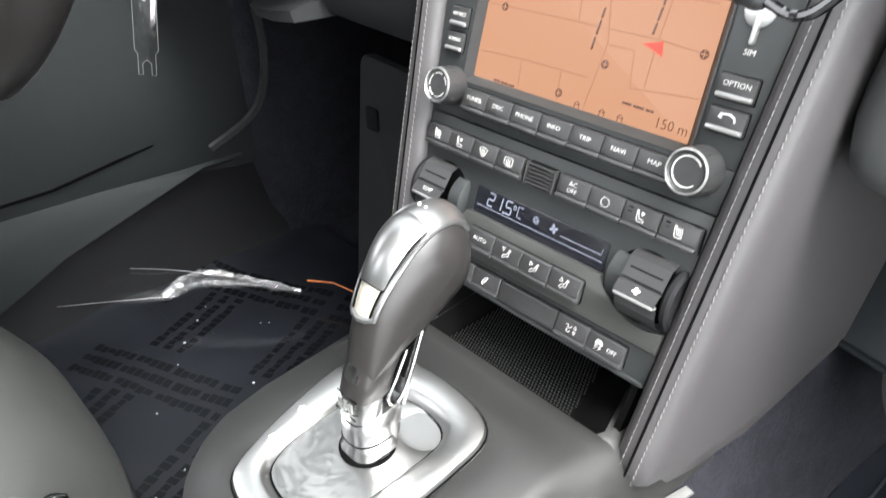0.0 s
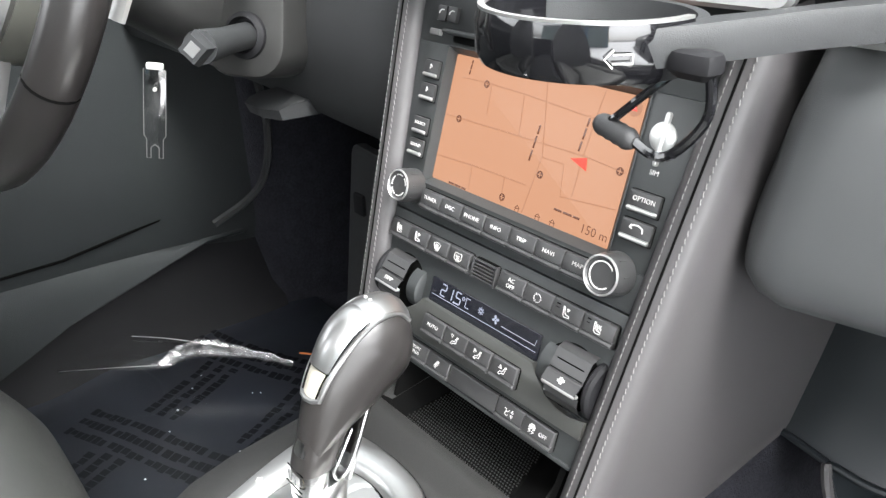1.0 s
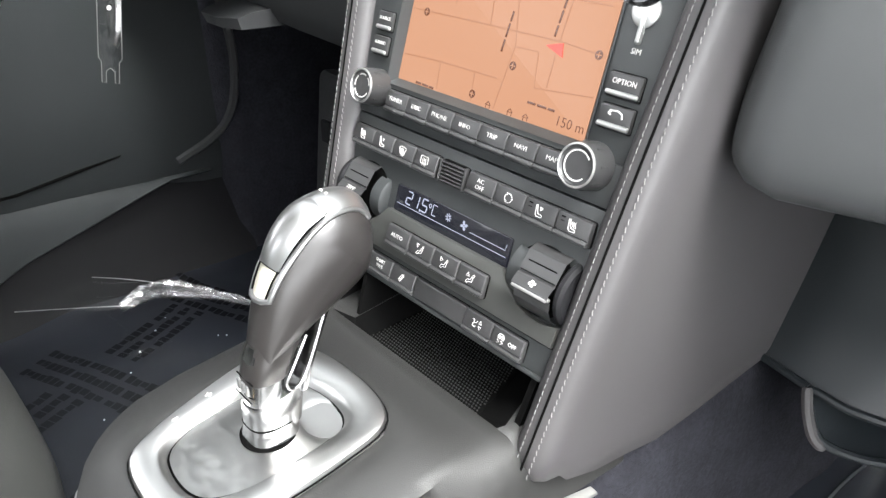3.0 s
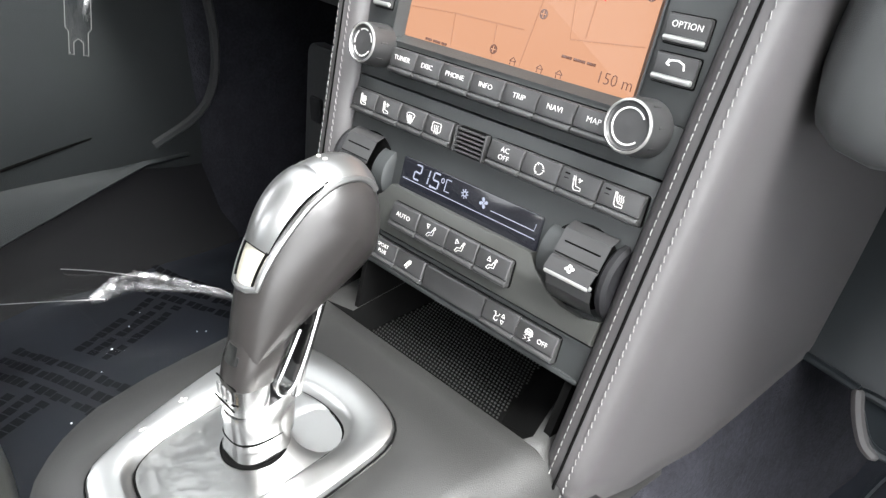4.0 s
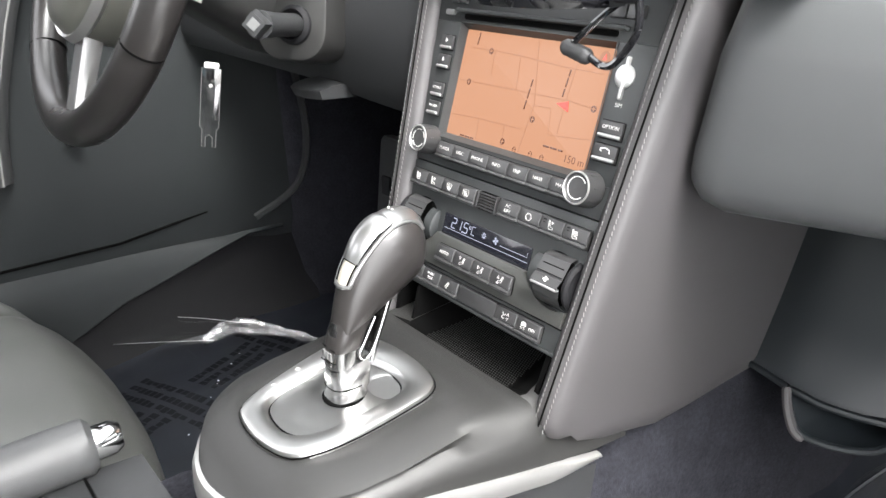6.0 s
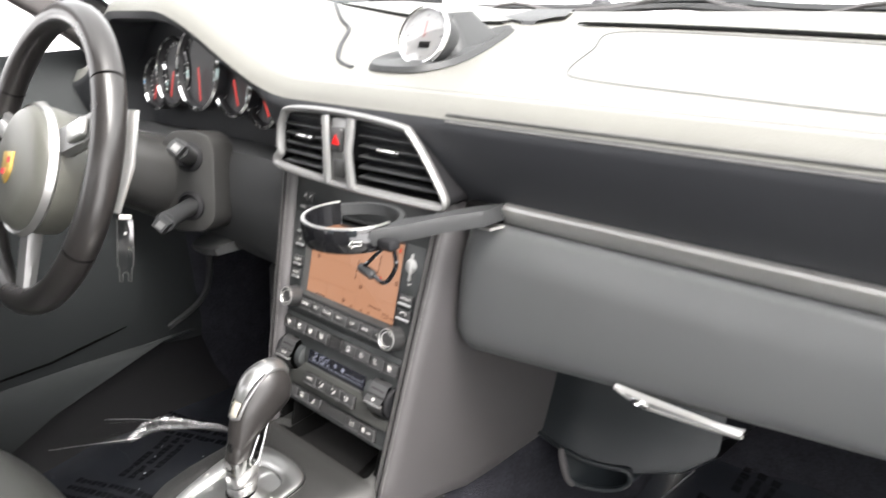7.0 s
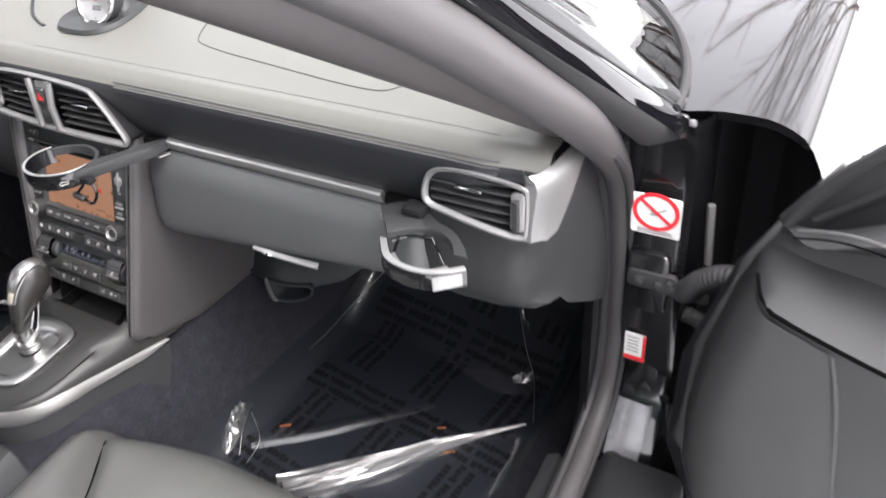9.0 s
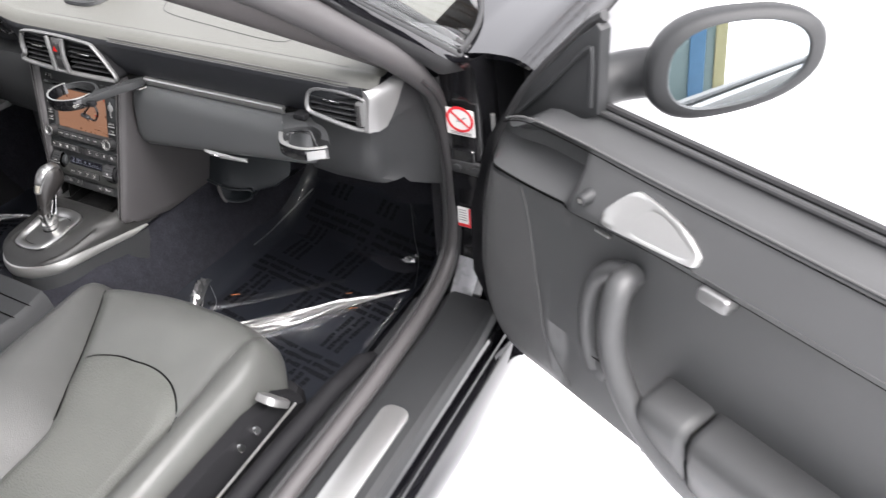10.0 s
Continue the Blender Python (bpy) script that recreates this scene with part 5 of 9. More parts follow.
    # rockers: a grooved upper plate, a bright-edged ridge with its mark and a dark lower curve
    prof = [(0.0185, -0.004), (0.0178, 0.0015), (0.0150, 0.0060), (0.0060, 0.0095), (0.0040, 0.0102), (0.0034, 0.0098), (0.0026, 0.0112), (-0.0010, 0.0136), (-0.0030, 0.0142), (-0.0042, 0.0136), (-0.0050, 0.0108), (-0.0100, 0.0098), (-0.0150, 0.0060), (-0.0178, 0.0010), (-0.0185, -0.004)]
    for u, s in ((-0.0770, "TEMP"), (0.0772, "")):
        hw, v0 = 0.0120, 0.0398
        part("pocket", prism(BM(), oval(0.0400, 0.0378, 36), -0.001, 0.0006, at(u - math.copysign(0.003, u), v0)), "gap", t)
        k = part("rocker", skin(BM(), [[at(u, v0) @ Vector((x, a, b)) for a, b in prof] for x in (-hw, -hw + 0.0004, 0, hw - 0.0004, hw)]), "button", t, "grooved grey rocker switch", 25)
        out = math.copysign(1, u)
        # outer disc and broad inner hub beside the rocker
        part("cheek", lathe(BM(), [(0, -0.0028), (0.0160, -0.0028), (0.0178, -0.0010), (0.0178, 0.0012), (0.0160, 0.0028), (0, 0.0028)], at(u + out * (hw + 0.0032), v0, -0.0060) @ Matrix.Rotation(radians(90), 4, "Y"), 40), "matte_black", k, "", 30)
        part("hub", lathe(BM(), [(0, -0.0055), (0.0125, -0.0055), (0.0150, -0.0042), (0.0154, 0.0042), (0.0140, 0.0054), (0, 0.0054)], at(u - out * (hw + 0.0058), v0, -0.0080) @ Matrix.Rotation(radians(90 * out), 4, "Y"), 40), "panel_plastic", k, "", 30)
        part("chrome_ridge", prism(BM(), rrect(hw * 1.97, 0.0019, 0.0008, 2), 0.0110, 0.0146, at(u, v0 - 0.0037), 0.0007), "handle", k, "bright ridge")
        part("groove", prism(BM(), rrect(hw * 1.55, 0.0007, 0.0002, 2), 0.0070, 0.0082, at(u, v0 + 0.0100)), "gap", k)
        part("groove", prism(BM(), rrect(hw * 1.9, 0.0006, 0.0002, 2), 0.0090, 0.0102, at(u, v0 + 0.0046)), "gap", k)
        tilt = at(u, v0 + 0.0008, 0.0127) @ pose(0, 0, 0, -32, 0, 0)
        if s:
            words(s, 0.0042, tilt, "white_ink", k)
        else:
            bm = BM()
            for q in range(4):
                a = math.pi * q / 2 + 0.3
                box(bm, (0.0014 * math.cos(a), 0.0012 * math.sin(a), 0.0002), (0.0017, 0.0013, 0.0003), 0.0004, tilt)
            part("icon", bm, "white_ink", k)
    # bottom keys
    bed(-0.0770, 0.0766, -0.0003, 0.0134, t)
    for u, w, ic in ((-0.0662, 0.0212, ""), (-0.0448, 0.0212, "plus"), (-0.0232, 0.0214, "damper"), (0.0096, 0.0436, "blank"), (0.0424, 0.0214, "spoiler"), (0.0648, 0.0228, "skid")):
        if ic == "blank":
            k = part("blank_cover", prism(BM(), rrect(w - 0.0006, 0.0124, 0.001, 3), -0.001, 0.0030, at(u, -0.0003), 0.001), "button", t, "plain dark blanking cover")
            continue
        k = key("function_key", u, -0.0003, w, 0.0126, t, d=0.0040)
        if ic == "plus":
            words("SPORT", 0.0034, at(u, 0.0030, 0.0042), "white_ink", k)
            words("PLUS", 0.0034, at(u, -0.0004, 0.0042), "white_ink", k)
        elif ic == "skid":
            icon(ic, u - 0.0036, 0.0006, 0.0042, k, 0.0030)
            words("OFF", 0.0040, at(u + 0.0046, 0.0004, 0.0042), "white_ink", k)
        elif ic:
            icon(ic, u, 0.0010, 0.0042, k, 0.0031)


def console_sides():
    """Leather cheeks that run down both sides of the fascia, with two rows of pale stitches."""
    def foot(y):
        """Height of the lower edge at a depth y."""
        return 0.443 - 0.018 * step(0.255, 0.305, y) - 0.016 * step(0.30, 0.375, y) + 0.003 * step(0.40, 0.49, y)
    for side in (1, -1):
        t = thing("console_cheek", (side * 0.12, 0.30, 0.46), "tall dark leather console side panel with double pale stitching", "console panel", "console side panels")
        rows = []
        n = 26
        for i in range(n + 1):
            r = i / n
            z = 0.443 + (0.748 - 0.443) * r
            hw = half_w((z - 0.503) * 1.044)
            y = 0.275 + 0.3 * (z - 0.503)
            tip = 0.008 * (1 - step(0.440, 0.458, z))
            row = [(side * px, py + tip, z) for px, py in ((hw - 0.002, y + 0.03), (hw + 0.0008, y + 0.001), (hw + 0.002, y - 0.004), (hw + 0.006, y - 0.007), (hw + 0.012, y - 0.0085), (hw + 0.0175, y - 0.0075), (hw + 0.0215, y - 0.003), (hw + 0.0235, y + 0.006))]
            for g in (0.0, 0.12, 0.25, 0.4, 0.6, 0.8, 1.0):
                yb = y + 0.02 + (0.489 + 0.33 * (z - 0.411) - y - 0.02) * g
                zz = foot(yb) + (0.748 - foot(yb)) * r
                row.append((side * (half_w((zz - 0.503) * 1.044) + 0.0245 + 0.005 * g), yb, zz))
            rows.append(row)
        rows.insert(0, [(p[0] * 0.97, p[1] + 0.006, p[2] - 0.006) for p in rows[0]])
        part("panel", skin(BM(), rows), "side_leather", t, "", 50)
        bm, bg = BM(), BM()
        groove = []
        for i in range(156):
            z = 0.450 + 0.29 * i / 155
            hw = half_w((z - 0.503) * 1.044)
            y = 0.275 + 0.3 * (z - 0.503)
            groove.append((side * (hw + 0.0125), y - 0.0086, z))
            if i % 2:
                continue
            for dx, dy, lean in ((0.0078, -0.0080, 0.0002), (0.0172, -0.0080, -0.0001)):
                tube(bm, [(side * (hw + dx - lean), y + dy - 0.0002, z - 0.0014), (side * (hw + dx), y + dy - 0.0004, z), (side * (hw + dx + lean), y + dy, z + 0.0014)], 0.00026, 5)
        part("stitching", bm, "grey_thread", t, "short pale grey stitches")
        part("groove", tube(bg, groove, 0.0007, 5), "gap", t)
    # rounded leather tops where the cheeks meet the vent
    bm = BM()
    shell(bm, [[(-0.115, 0.344, 0.742), (0.135, 0.344, 0.742)], [(-0.115, 0.40, 0.75), (0.135, 0.40, 0.75)]], (0, 0, -0.004))
    solo("console_top", bm, "matte_black", "dark plastic top of the console under the vent", "console", kind="structure")
    bm = BM()
    shell(bm, [[(-0.10, 0.375, 0.44), (0.10, 0.375, 0.44)], [(-0.105, 0.42, 0.745), (0.105, 0.42, 0.745)]], (0, 0.01, 0))
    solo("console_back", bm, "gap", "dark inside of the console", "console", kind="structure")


def gear_console():
    t = thing("gear_console", (0, 0.18, 0.41), "dark grey gear console with a silver trim line round its edge", "console")
    def half(y):
        if y < 0.16:
            k = max(0.0, min(1.0, (0.16 - y) / 0.1))
            return 0.090 * (1 - k ** 2.2) ** (1 / 1.9)
        return 0.090 + 0.19 * (y - 0.16) - 0.30 * (y - 0.16) ** 2
    def strip_z(y):
        return 0.437 - 0.13 * max(0, y - 0.13)
    def top(y):
        return 0.449 + 0.09 * (y - 0.08)
    ys = [0.0602, 0.0612, 0.064, 0.068, 0.075, 0.084, 0.093, 0.102, 0.112, 0.122, 0.15, 0.18, 0.195, 0.205, 0.215, 0.225, 0.235, 0.245, 0.2535, 0.2545, 0.2585, 0.27, 0.30, 0.335]
    def tray(y, side):
        """Half width of the tray's floor."""
        return (0.0585 - 0.30 * (y - 0.255)) if side > 0 else 0.0535
    rows = []
    for y in ys:
        w, zs, zt = half(y), strip_z(y), top(y)
        k = step(0.060, 0.087, y)
        zt = zs + (zt - zs) * k
        rim = [(1.0, 0.0), (0.995, 0.35), (0.96, 0.70), (0.88, 0.88)]
        halves = []
        for side in (-1, 1):
            r = [(side * w * (a - 0.06 * (step(0.245, 0.275, y) if b > 0 else step(0.285, 0.315, y))), y, zs + (zt - zs) * b) for a, b in rim]
            e = tray(y, side)
            if y < 0.258:
                drop = 0.0012 if y > 0.254 else 0.0
                g = step(0.066, 0.105, y) * step(0.2535, 0.205, y)
                dip = step(0.10, 0.12, y) * step(0.215, 0.195, y)
                m = min(1.0, w / 0.088)
                r += [(side * 0.085 * m, y, zs + (zt - zs) * 0.96 + 0.003 * g), (side * 0.077 * m, y, zt - drop + 0.005 * g), (side * 0.062 * m, y, zt - drop + 0.008 * g), (side * 0.050 * m, y, zt - drop + 0.009 * g), (0, y, zt - drop + 0.009 * g - 0.025 * dip)]
            else:
                r += [(side * (e + 0.028), y, zt - 0.001), (side * (e + (0.022 if side > 0 else 0.003)), y, zt - 0.0005), (side * (e + (0.005 if side > 0 else 0.001)), y, 0.4530), (side * (e - 0.0015), y, 0.4495), (0, y, 0.4495)]
            halves.append(r)
        rows.append(halves[0] + halves[1][::-1][1:])
    n0 = sum(1 for y in ys if y < 0.258) - 1
    bm = skin(BM(), rows[:n0 + 1])
    skin(bm, [r[:6] for r in rows[n0:]])
    skin(bm, [r[11:] for r in rows[n0:]])
    part("cover", bm, "console_plastic", t, "", 50)
    # near-black inside: the fascia's shade put into the tray's colour
    part("tray", skin(BM(), [r[5:12] for r in rows[n0:]]), "gap", t, "open tray under the fascia, shade put into its black", 40)
    pts = [(-half(y), y, strip_z(y) - 0.003) for y in ys[::-1]] + [(0, 0.060, strip_z(0.06) - 0.003)] + [(half(y), y, strip_z(y) - 0.003) for y in ys]
    band = []
    for x, y, z in (p for p in pts if p[1] < 0.31):
        o = Vector((x / 0.11, -1.0 if y < 0.07 else -0.15 * step(0.2, 0.07, y), 0)).normalized()
        hgt = (0.0075 + 0.006 * step(0.25, 0.06, y)) * (1 - 0.85 * step(0.25, 0.31, y))
        band.append([(x + o.x * d, y + o.y * d, z + 0.003 + dz * hgt) for d, dz in ((-0.001, 0.30), (0.0018, 0.22), (0.0040, -0.25), (0.0046, -0.9), (0.0036, -1.5), (0.0, -1.8))])
    part("silver_line", skin(BM(), band), "silver", t, "satin silver trim line")
    low = [(p[0] * 0.99, p[1] + 0.001, p[2] - 0.008) for p in pts if p[1] < 0.31]
    part("skirt", skin(BM(), [low, [(x, y - 0.004, z - 0.03) for x, y, z in low], [(x * (1.0 + 0.04 * step(0.23, 0.17, y)), y - 0.01, 0.366 - 0.006 * step(0.23, 0.17, y)) for x, y, z in low], [(x * (0.98 + 0.24 * step(0.23, 0.12, y)), y - 0.02, 0.335 - 0.10 * step(0.26, 0.10, y)) for x, y, z in low]]), "soft_plastic", t, "dark lower side")
    # gate plate: a rim, a slope down to the sunken floor and a hollow in front of the lever
    pz = lambda y: top(y) + 0.0008
    mid = Vector((-0.003, 0.158))
    def rays(line, n=72):
        """Distance of a closed outline from the middle, at even angles."""
        c = [Vector((p.x, p.y)) - mid for p in smooth([(x, y, 0) for x, y in line], 8, True)]
        c = sorted((math.atan2(p.y, p.x), p.length) for p in c)
        c = [(c[-1][0] - 2 * math.pi, c[-1][1])] + c + [(c[0][0] + 2 * math.pi, c[0][1])]
        out = []
        for i in range(n):
            a = -math.pi + 2 * math.pi * i / n
            for (a0, r0), (a1, r1) in zip(c, c[1:]):
                if a0 <= a <= a1:
                    out.append((a, r0 + (r1 - r0) * (a - a0) / max(1e-9, a1 - a0)))
                    break
        return out
    rim_line = rays([(0.004, 0.0945), (-0.029, 0.0985), (-0.0405, 0.115), (-0.0485, 0.142), (-0.0545, 0.172), (-0.0545, 0.190), (-0.046, 0.207), (-0.028, 0.2155), (0.004, 0.2180), (0.031, 0.2140), (0.0440, 0.203), (0.0470, 0.179), (0.0472, 0.1445), (0.0430, 0.118), (0.033, 0.1015)])
    dip_line = rays([(0.002, 0.1085), (-0.0225, 0.1125), (-0.0325, 0.128), (-0.0350, 0.150), (-0.0345, 0.172), (-0.0290, 0.190), (-0.0140, 0.1985), (0.0060, 0.2010), (0.0230, 0.1975), (0.0300, 0.1860), (0.0305, 0.162), (0.0290, 0.135), (0.0200, 0.1150)])
    def hollow(x, y):
        """The scoop ahead of the lever."""
        return 0.0050 * max(0.0, 1 - ((x - 0.014) / 0.0165) ** 2 - ((y - 0.1870) / 0.0120) ** 2) ** 1.3
    def ring_at(rays_, k, lift, grow=0.0):
        o = []
        for a, r in rays_:
            x, y = mid.x + (r * k + grow) * math.cos(a), mid.y + (r * k + grow) * math.sin(a)
            o.append((x, y, pz(y) + lift - (hollow(x, y) if k < 0.93 else 0)))
        return o
    rows = [ring_at(rim_line, 1.0, 0.002, 0.0006), ring_at(rim_line, 1.0, 0.0092, 0.0006), ring_at(rim_line, 1.0, 0.0112, -0.0004), ring_at(rim_line, 1.0, 0.0118, -0.0020), ring_at(dip_line, 1.0, 0.0112, 0.0024), ring_at(dip_line, 1.0, 0.0104, 0.0006), ring_at(dip_line, 1.0, 0.0085, -0.0012), ring_at(dip_line, 1.0, 0.0066, -0.0026)]
    part("gate_plate", skin(BM(), rows, True), "brushed", t, "brushed aluminium gate plate", 30)
    part("gate_floor", skin(BM(), [ring_at(dip_line, 0.925 - 0.905 * k / 22, 0.0070) for k in range(23)], True, True), "brushed", t, "", 40)
    part("floor_joint", tube(BM(), ring_at(dip_line, 0.925, 0.0066), 0.0005, 5, True), "gap", t)
    part("rim_joint", tube(BM(), ring_at(rim_line, 1.0, 0.0088, 0.0010), 0.0006, 5, True), "gap", t)
    for x, y in ((-0.0440, 0.150), (-0.0395, 0.128)):
        bm = BM()
        for w, h in ((0.0042, 0.0008), (0.0008, 0.0042)) if y > 0.14 else ((0.0008, 0.0030),):
            box(bm, (x, y, pz(y) + 0.0117 + w * 0.02), (w, h, 0.0003), 0.0001)
        part("gate_mark", bm, "paper", t)
    # open tray under the fascia
    rows = []
    for y in (0.2605, 0.275, 0.29, 0.32, 0.344):
        e = tray(y, 1) - 0.0025
        rows.append([(-0.0510 + (e + 0.0510) * i / 4, y, 0.4503) for i in range(5)])
    part("tray_liner", skin(BM(), rows), "gap", t, "patterned rubber tray liner, shade put into its black")
    bm = BM()
    for j in range(34):
        y = 0.2625 + 0.0024 * j
        for i in range(52):
            x = -0.0495 + 0.0023 * (i + (j % 2) * 0.5)
            if x < tray(y, 1) - 0.004:
                prism(bm, [(x - 0.0007, y), (x, y - 0.0006), (x + 0.0007, y), (x, y + 0.0006)], 0.4500, 0.4509)
    tagged(part("tray_texture", bm, "tray_rubber", t), kind="stuff")
    # black side sheets, the hollow's shade put into their colour
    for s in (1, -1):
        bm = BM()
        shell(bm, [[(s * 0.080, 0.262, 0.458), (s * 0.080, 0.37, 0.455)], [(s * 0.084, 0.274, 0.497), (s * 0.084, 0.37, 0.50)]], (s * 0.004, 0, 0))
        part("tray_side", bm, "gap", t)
    # black sheet added nearer in, to hide the daylit cover at the left
    part("tray_wall", shell(BM(), [[(-0.0570, 0.2585, 0.452), (-0.0570, 0.36, 0.450)], [(-0.0572, 0.2700, 0.492), (-0.0572, 0.36, 0.497)]], (-0.003, 0, 0)), "gap", t, "black sheet added as the tray's shaded left wall")
    # rear cubby with a small crest
    c = thing("rear_cubby", (0, -0.1, 0.40), "dark grey plastic storage console between the seats", "console")
    rows = []
    for y, w, z in ((0.045, 0.10, 0.418), (0.02, 0.105, 0.416), (-0.02, 0.108, 0.414), (-0.20, 0.11, 0.42), (-0.5, 0.11, 0.43)):
        rows.append([(-w - 0.034, y, 0.235), (-w, y, z - 0.012), (-w + 0.012, y, z), (0, y, z + 0.002), (w - 0.012, y, z), (w, y, z - 0.012), (w + 0.034, y, 0.235)])
    part("body", skin(BM(), rows), "soft_plastic", c)
    bm = BM()
    for y in (0.006, -0.03):
        tube(bm, [(-0.104, y, 0.4165), (0, y, 0.4185), (0.104, y, 0.4165)], 0.0012, 6)
    part("joint", bm, "gap", c)
    bm = BM()
    box(bm, (0.005, -0.013, 0.4185), (0.03, 0.010, 0.001), 0.0004)
    part("badge", bm, "crest_gold", c, "small gold marking")


def gear_lever():
    t = thing("gear_lever", (0, 0.165, 0.447), "leather gear lever with a chrome-framed top on a chrome stem", "gear lever")
    # outline of the head in the lever's middle plane, from the rear foot over the top to the front
    line = smooth([(0, 0.1575, 0.5085), (0, 0.1590, 0.524), (0, 0.1625, 0.540), (0, 0.1685, 0.556), (0, 0.178, 0.570), (0, 0.189, 0.5805), (0, 0.201, 0.5865), (0, 0.214, 0.5870), (0, 0.2225, 0.583),
                   (0, 0.2280, 0.574), (0, 0.2298, 0.562), (0, 0.2280, 0.550), (0, 0.2215, 0.539), (0, 0.204, 0.529), (0, 0.185, 0.519), (0, 0.169, 0.509), (0, 0.162, 0.5065)], 5, True)
    n = len(line)
    a, b = Vector((0, 0.1640, 0.516)), Vector((0, 0.2080, 0.5600))
    ab = b - a

    def surface(k, x, lift=0.0):
        """A point of the head: k along its outline, x from the middle plane."""
        o = line[int(k) % n].lerp(line[(int(k) + 1) % n], k - int(k))
        f = max(0.0, min(1.0, (o - a).dot(ab) / ab.length_squared))
        c = a + ab * f
        w = 0.0110 + 0.0095 * f
        r = max(0.0, 1 - (min(abs(x), w) / w) ** 2.05) ** (1 / 2.05)
        d = o - c
        return c + d * r + d.normalized() * lift + Vector((x + math.copysign(lift * (abs(x) / w) ** 2, x), 0, 0))

    def across(k, th):
        o = line[k % n]
        f = max(0.0, min(1.0, (o - a).dot(ab) / ab.length_squared))
        w = 0.0110 + 0.0095 * f
        x = w * math.copysign(abs(math.sin(th)) ** (2 / 2.05), math.sin(th))
        return surface(k, x)
    rows = [[across(k, radians(-90 + 180 * j / 18)) for k in range(n)] for j in range(19)]
    part("grip", skin(BM(), rows, True), "grip_leather", t, "smooth dark leather grip", 70)
    def wide(k):
        return 0.0072 + 0.0050 * step(8, 28, k)
    ks = [12.6 + 0.75 * i for i in range(44)]
    ks = [k for k in ks if k <= 44]
    left = [surface(k, -wide(k), 0.0004) for k in ks]
    right = [surface(k, wide(k), 0.0004) for k in ks]
    foot = [surface(11.9, 0.0045, 0.0004), surface(11.6, 0.0, 0.0004), surface(11.9, -0.0045, 0.0004)]
    part("chrome_frame", tube(BM(), right[::-1] + foot + left, 0.0016, 8), "cap_silver", t, "bright chrome frame")
    def strip(k0, k1, m, lift, inset=0.9):
        rows = []
        for i in range(m + 1):
            f = i / m
            k = k0 + (k1 - k0) * f
            rows.append([surface(k, wide(k) * inset * u, lift(f, u)) for u in (-1, -0.8, -0.5, -0.2, 0.2, 0.5, 0.8, 1)])
        return skin(BM(), rows)
    part("release_button", strip(12.0, 17.2, 8, lambda f, u: 0.0002), "cream", t, "pale release button", 70)
    part("silver_cap", strip(16.9, 29.5, 18, lambda f, u: 0.0002 + 0.0050 * (math.sin(math.pi * min(1, 0.06 + f * 0.9)) ** 0.55) * (1 - 0.55 * u * u)), "cap_silver", t, "rounded satin silver cap", 70)
    part("cap_joint", tube(BM(), [surface(17.0, wide(17.0) * 0.95 * u, 0.0008 - 0.0004 * u * u) for u in (-1, -0.6, -0.2, 0.2, 0.6, 1)], 0.0009, 6), "gap", t)
    for q in (-1, 1):
        part("frame_joint", tube(BM(), [surface(k, q * (wide(k) - 0.0016), 0.0007) for k in ks[:24]], 0.0006, 5), "gap", t)
    part("top_plate", strip(28.8, 44.2, 14, lambda f, u: 0.0009 + 0.0010 * (1 - u * u), 0.98), "cap_silver", t, "chrome top strip", 70)
    for dx in (-0.0022, 0.0022):
        p = surface(32, dx, 0.0019)
        part("dot", lathe(BM(), [(0.0009, 0), (0.0009, 0.0006), (0, 0.0006)], Matrix.Translation(p), 10), "white_ink", t)
    # chrome stem: a round foot, a slotted body and a slanting front leg
    def ring(y0, y1, z, hx, dz=0.0):
        yc, hy = (y0 + y1) / 2, (y1 - y0) / 2
        return [(hx * math.copysign(abs(math.cos(q)) ** 0.75, math.cos(q)), yc + hy * math.copysign(abs(math.sin(q)) ** 0.75, math.sin(q)), z - dz * math.sin(q)) for q in [2 * math.pi * k / 28 for k in range(28)]]
    rows = [ring(0.1490, 0.1770, 0.447, 0.0135), ring(0.1490, 0.1772, 0.466, 0.0134), ring(0.1500, 0.1778, 0.4695, 0.0120), ring(0.1502, 0.1800, 0.4715, 0.0122), ring(0.1505, 0.1822, 0.484, 0.0116), ring(0.1512, 0.1830, 0.491, 0.0112, -0.004)]
    s = part("stem", skin(BM(), rows, True, True), "stem_chrome", t, "polished chrome stem")
    rows = [ring(0.1512, 0.1700, 0.489, 0.0108), ring(0.1525, 0.1725, 0.500, 0.0105), ring(0.155, 0.1790, 0.513, 0.0102), ring(0.158, 0.1850, 0.520, 0.0098)]
    part("rear_post", skin(BM(), rows, True, True), "stem_chrome", s)
    rows = [ring(0.1765, 0.1838, 0.488, 0.0104), ring(0.1812, 0.1880, 0.500, 0.0098), ring(0.1880, 0.1945, 0.515, 0.0094), ring(0.1955, 0.2015, 0.531, 0.0090)]
    part("front_leg", skin(BM(), rows, True, True), "stem_chrome", s)
    for x in (-0.0102, 0.0102):
        part("slot_rim", tube(BM(), smooth([(x * 0.96, 0.1840, 0.521), (x, 0.1755, 0.507), (x, 0.1705, 0.4985), (x, 0.1715, 0.4935), (x, 0.1755, 0.4925), (x, 0.1800, 0.4965), (x, 0.1865, 0.509), (x * 0.94, 0.1945, 0.527)], 5), 0.0010, 6), "stem_chrome", s)
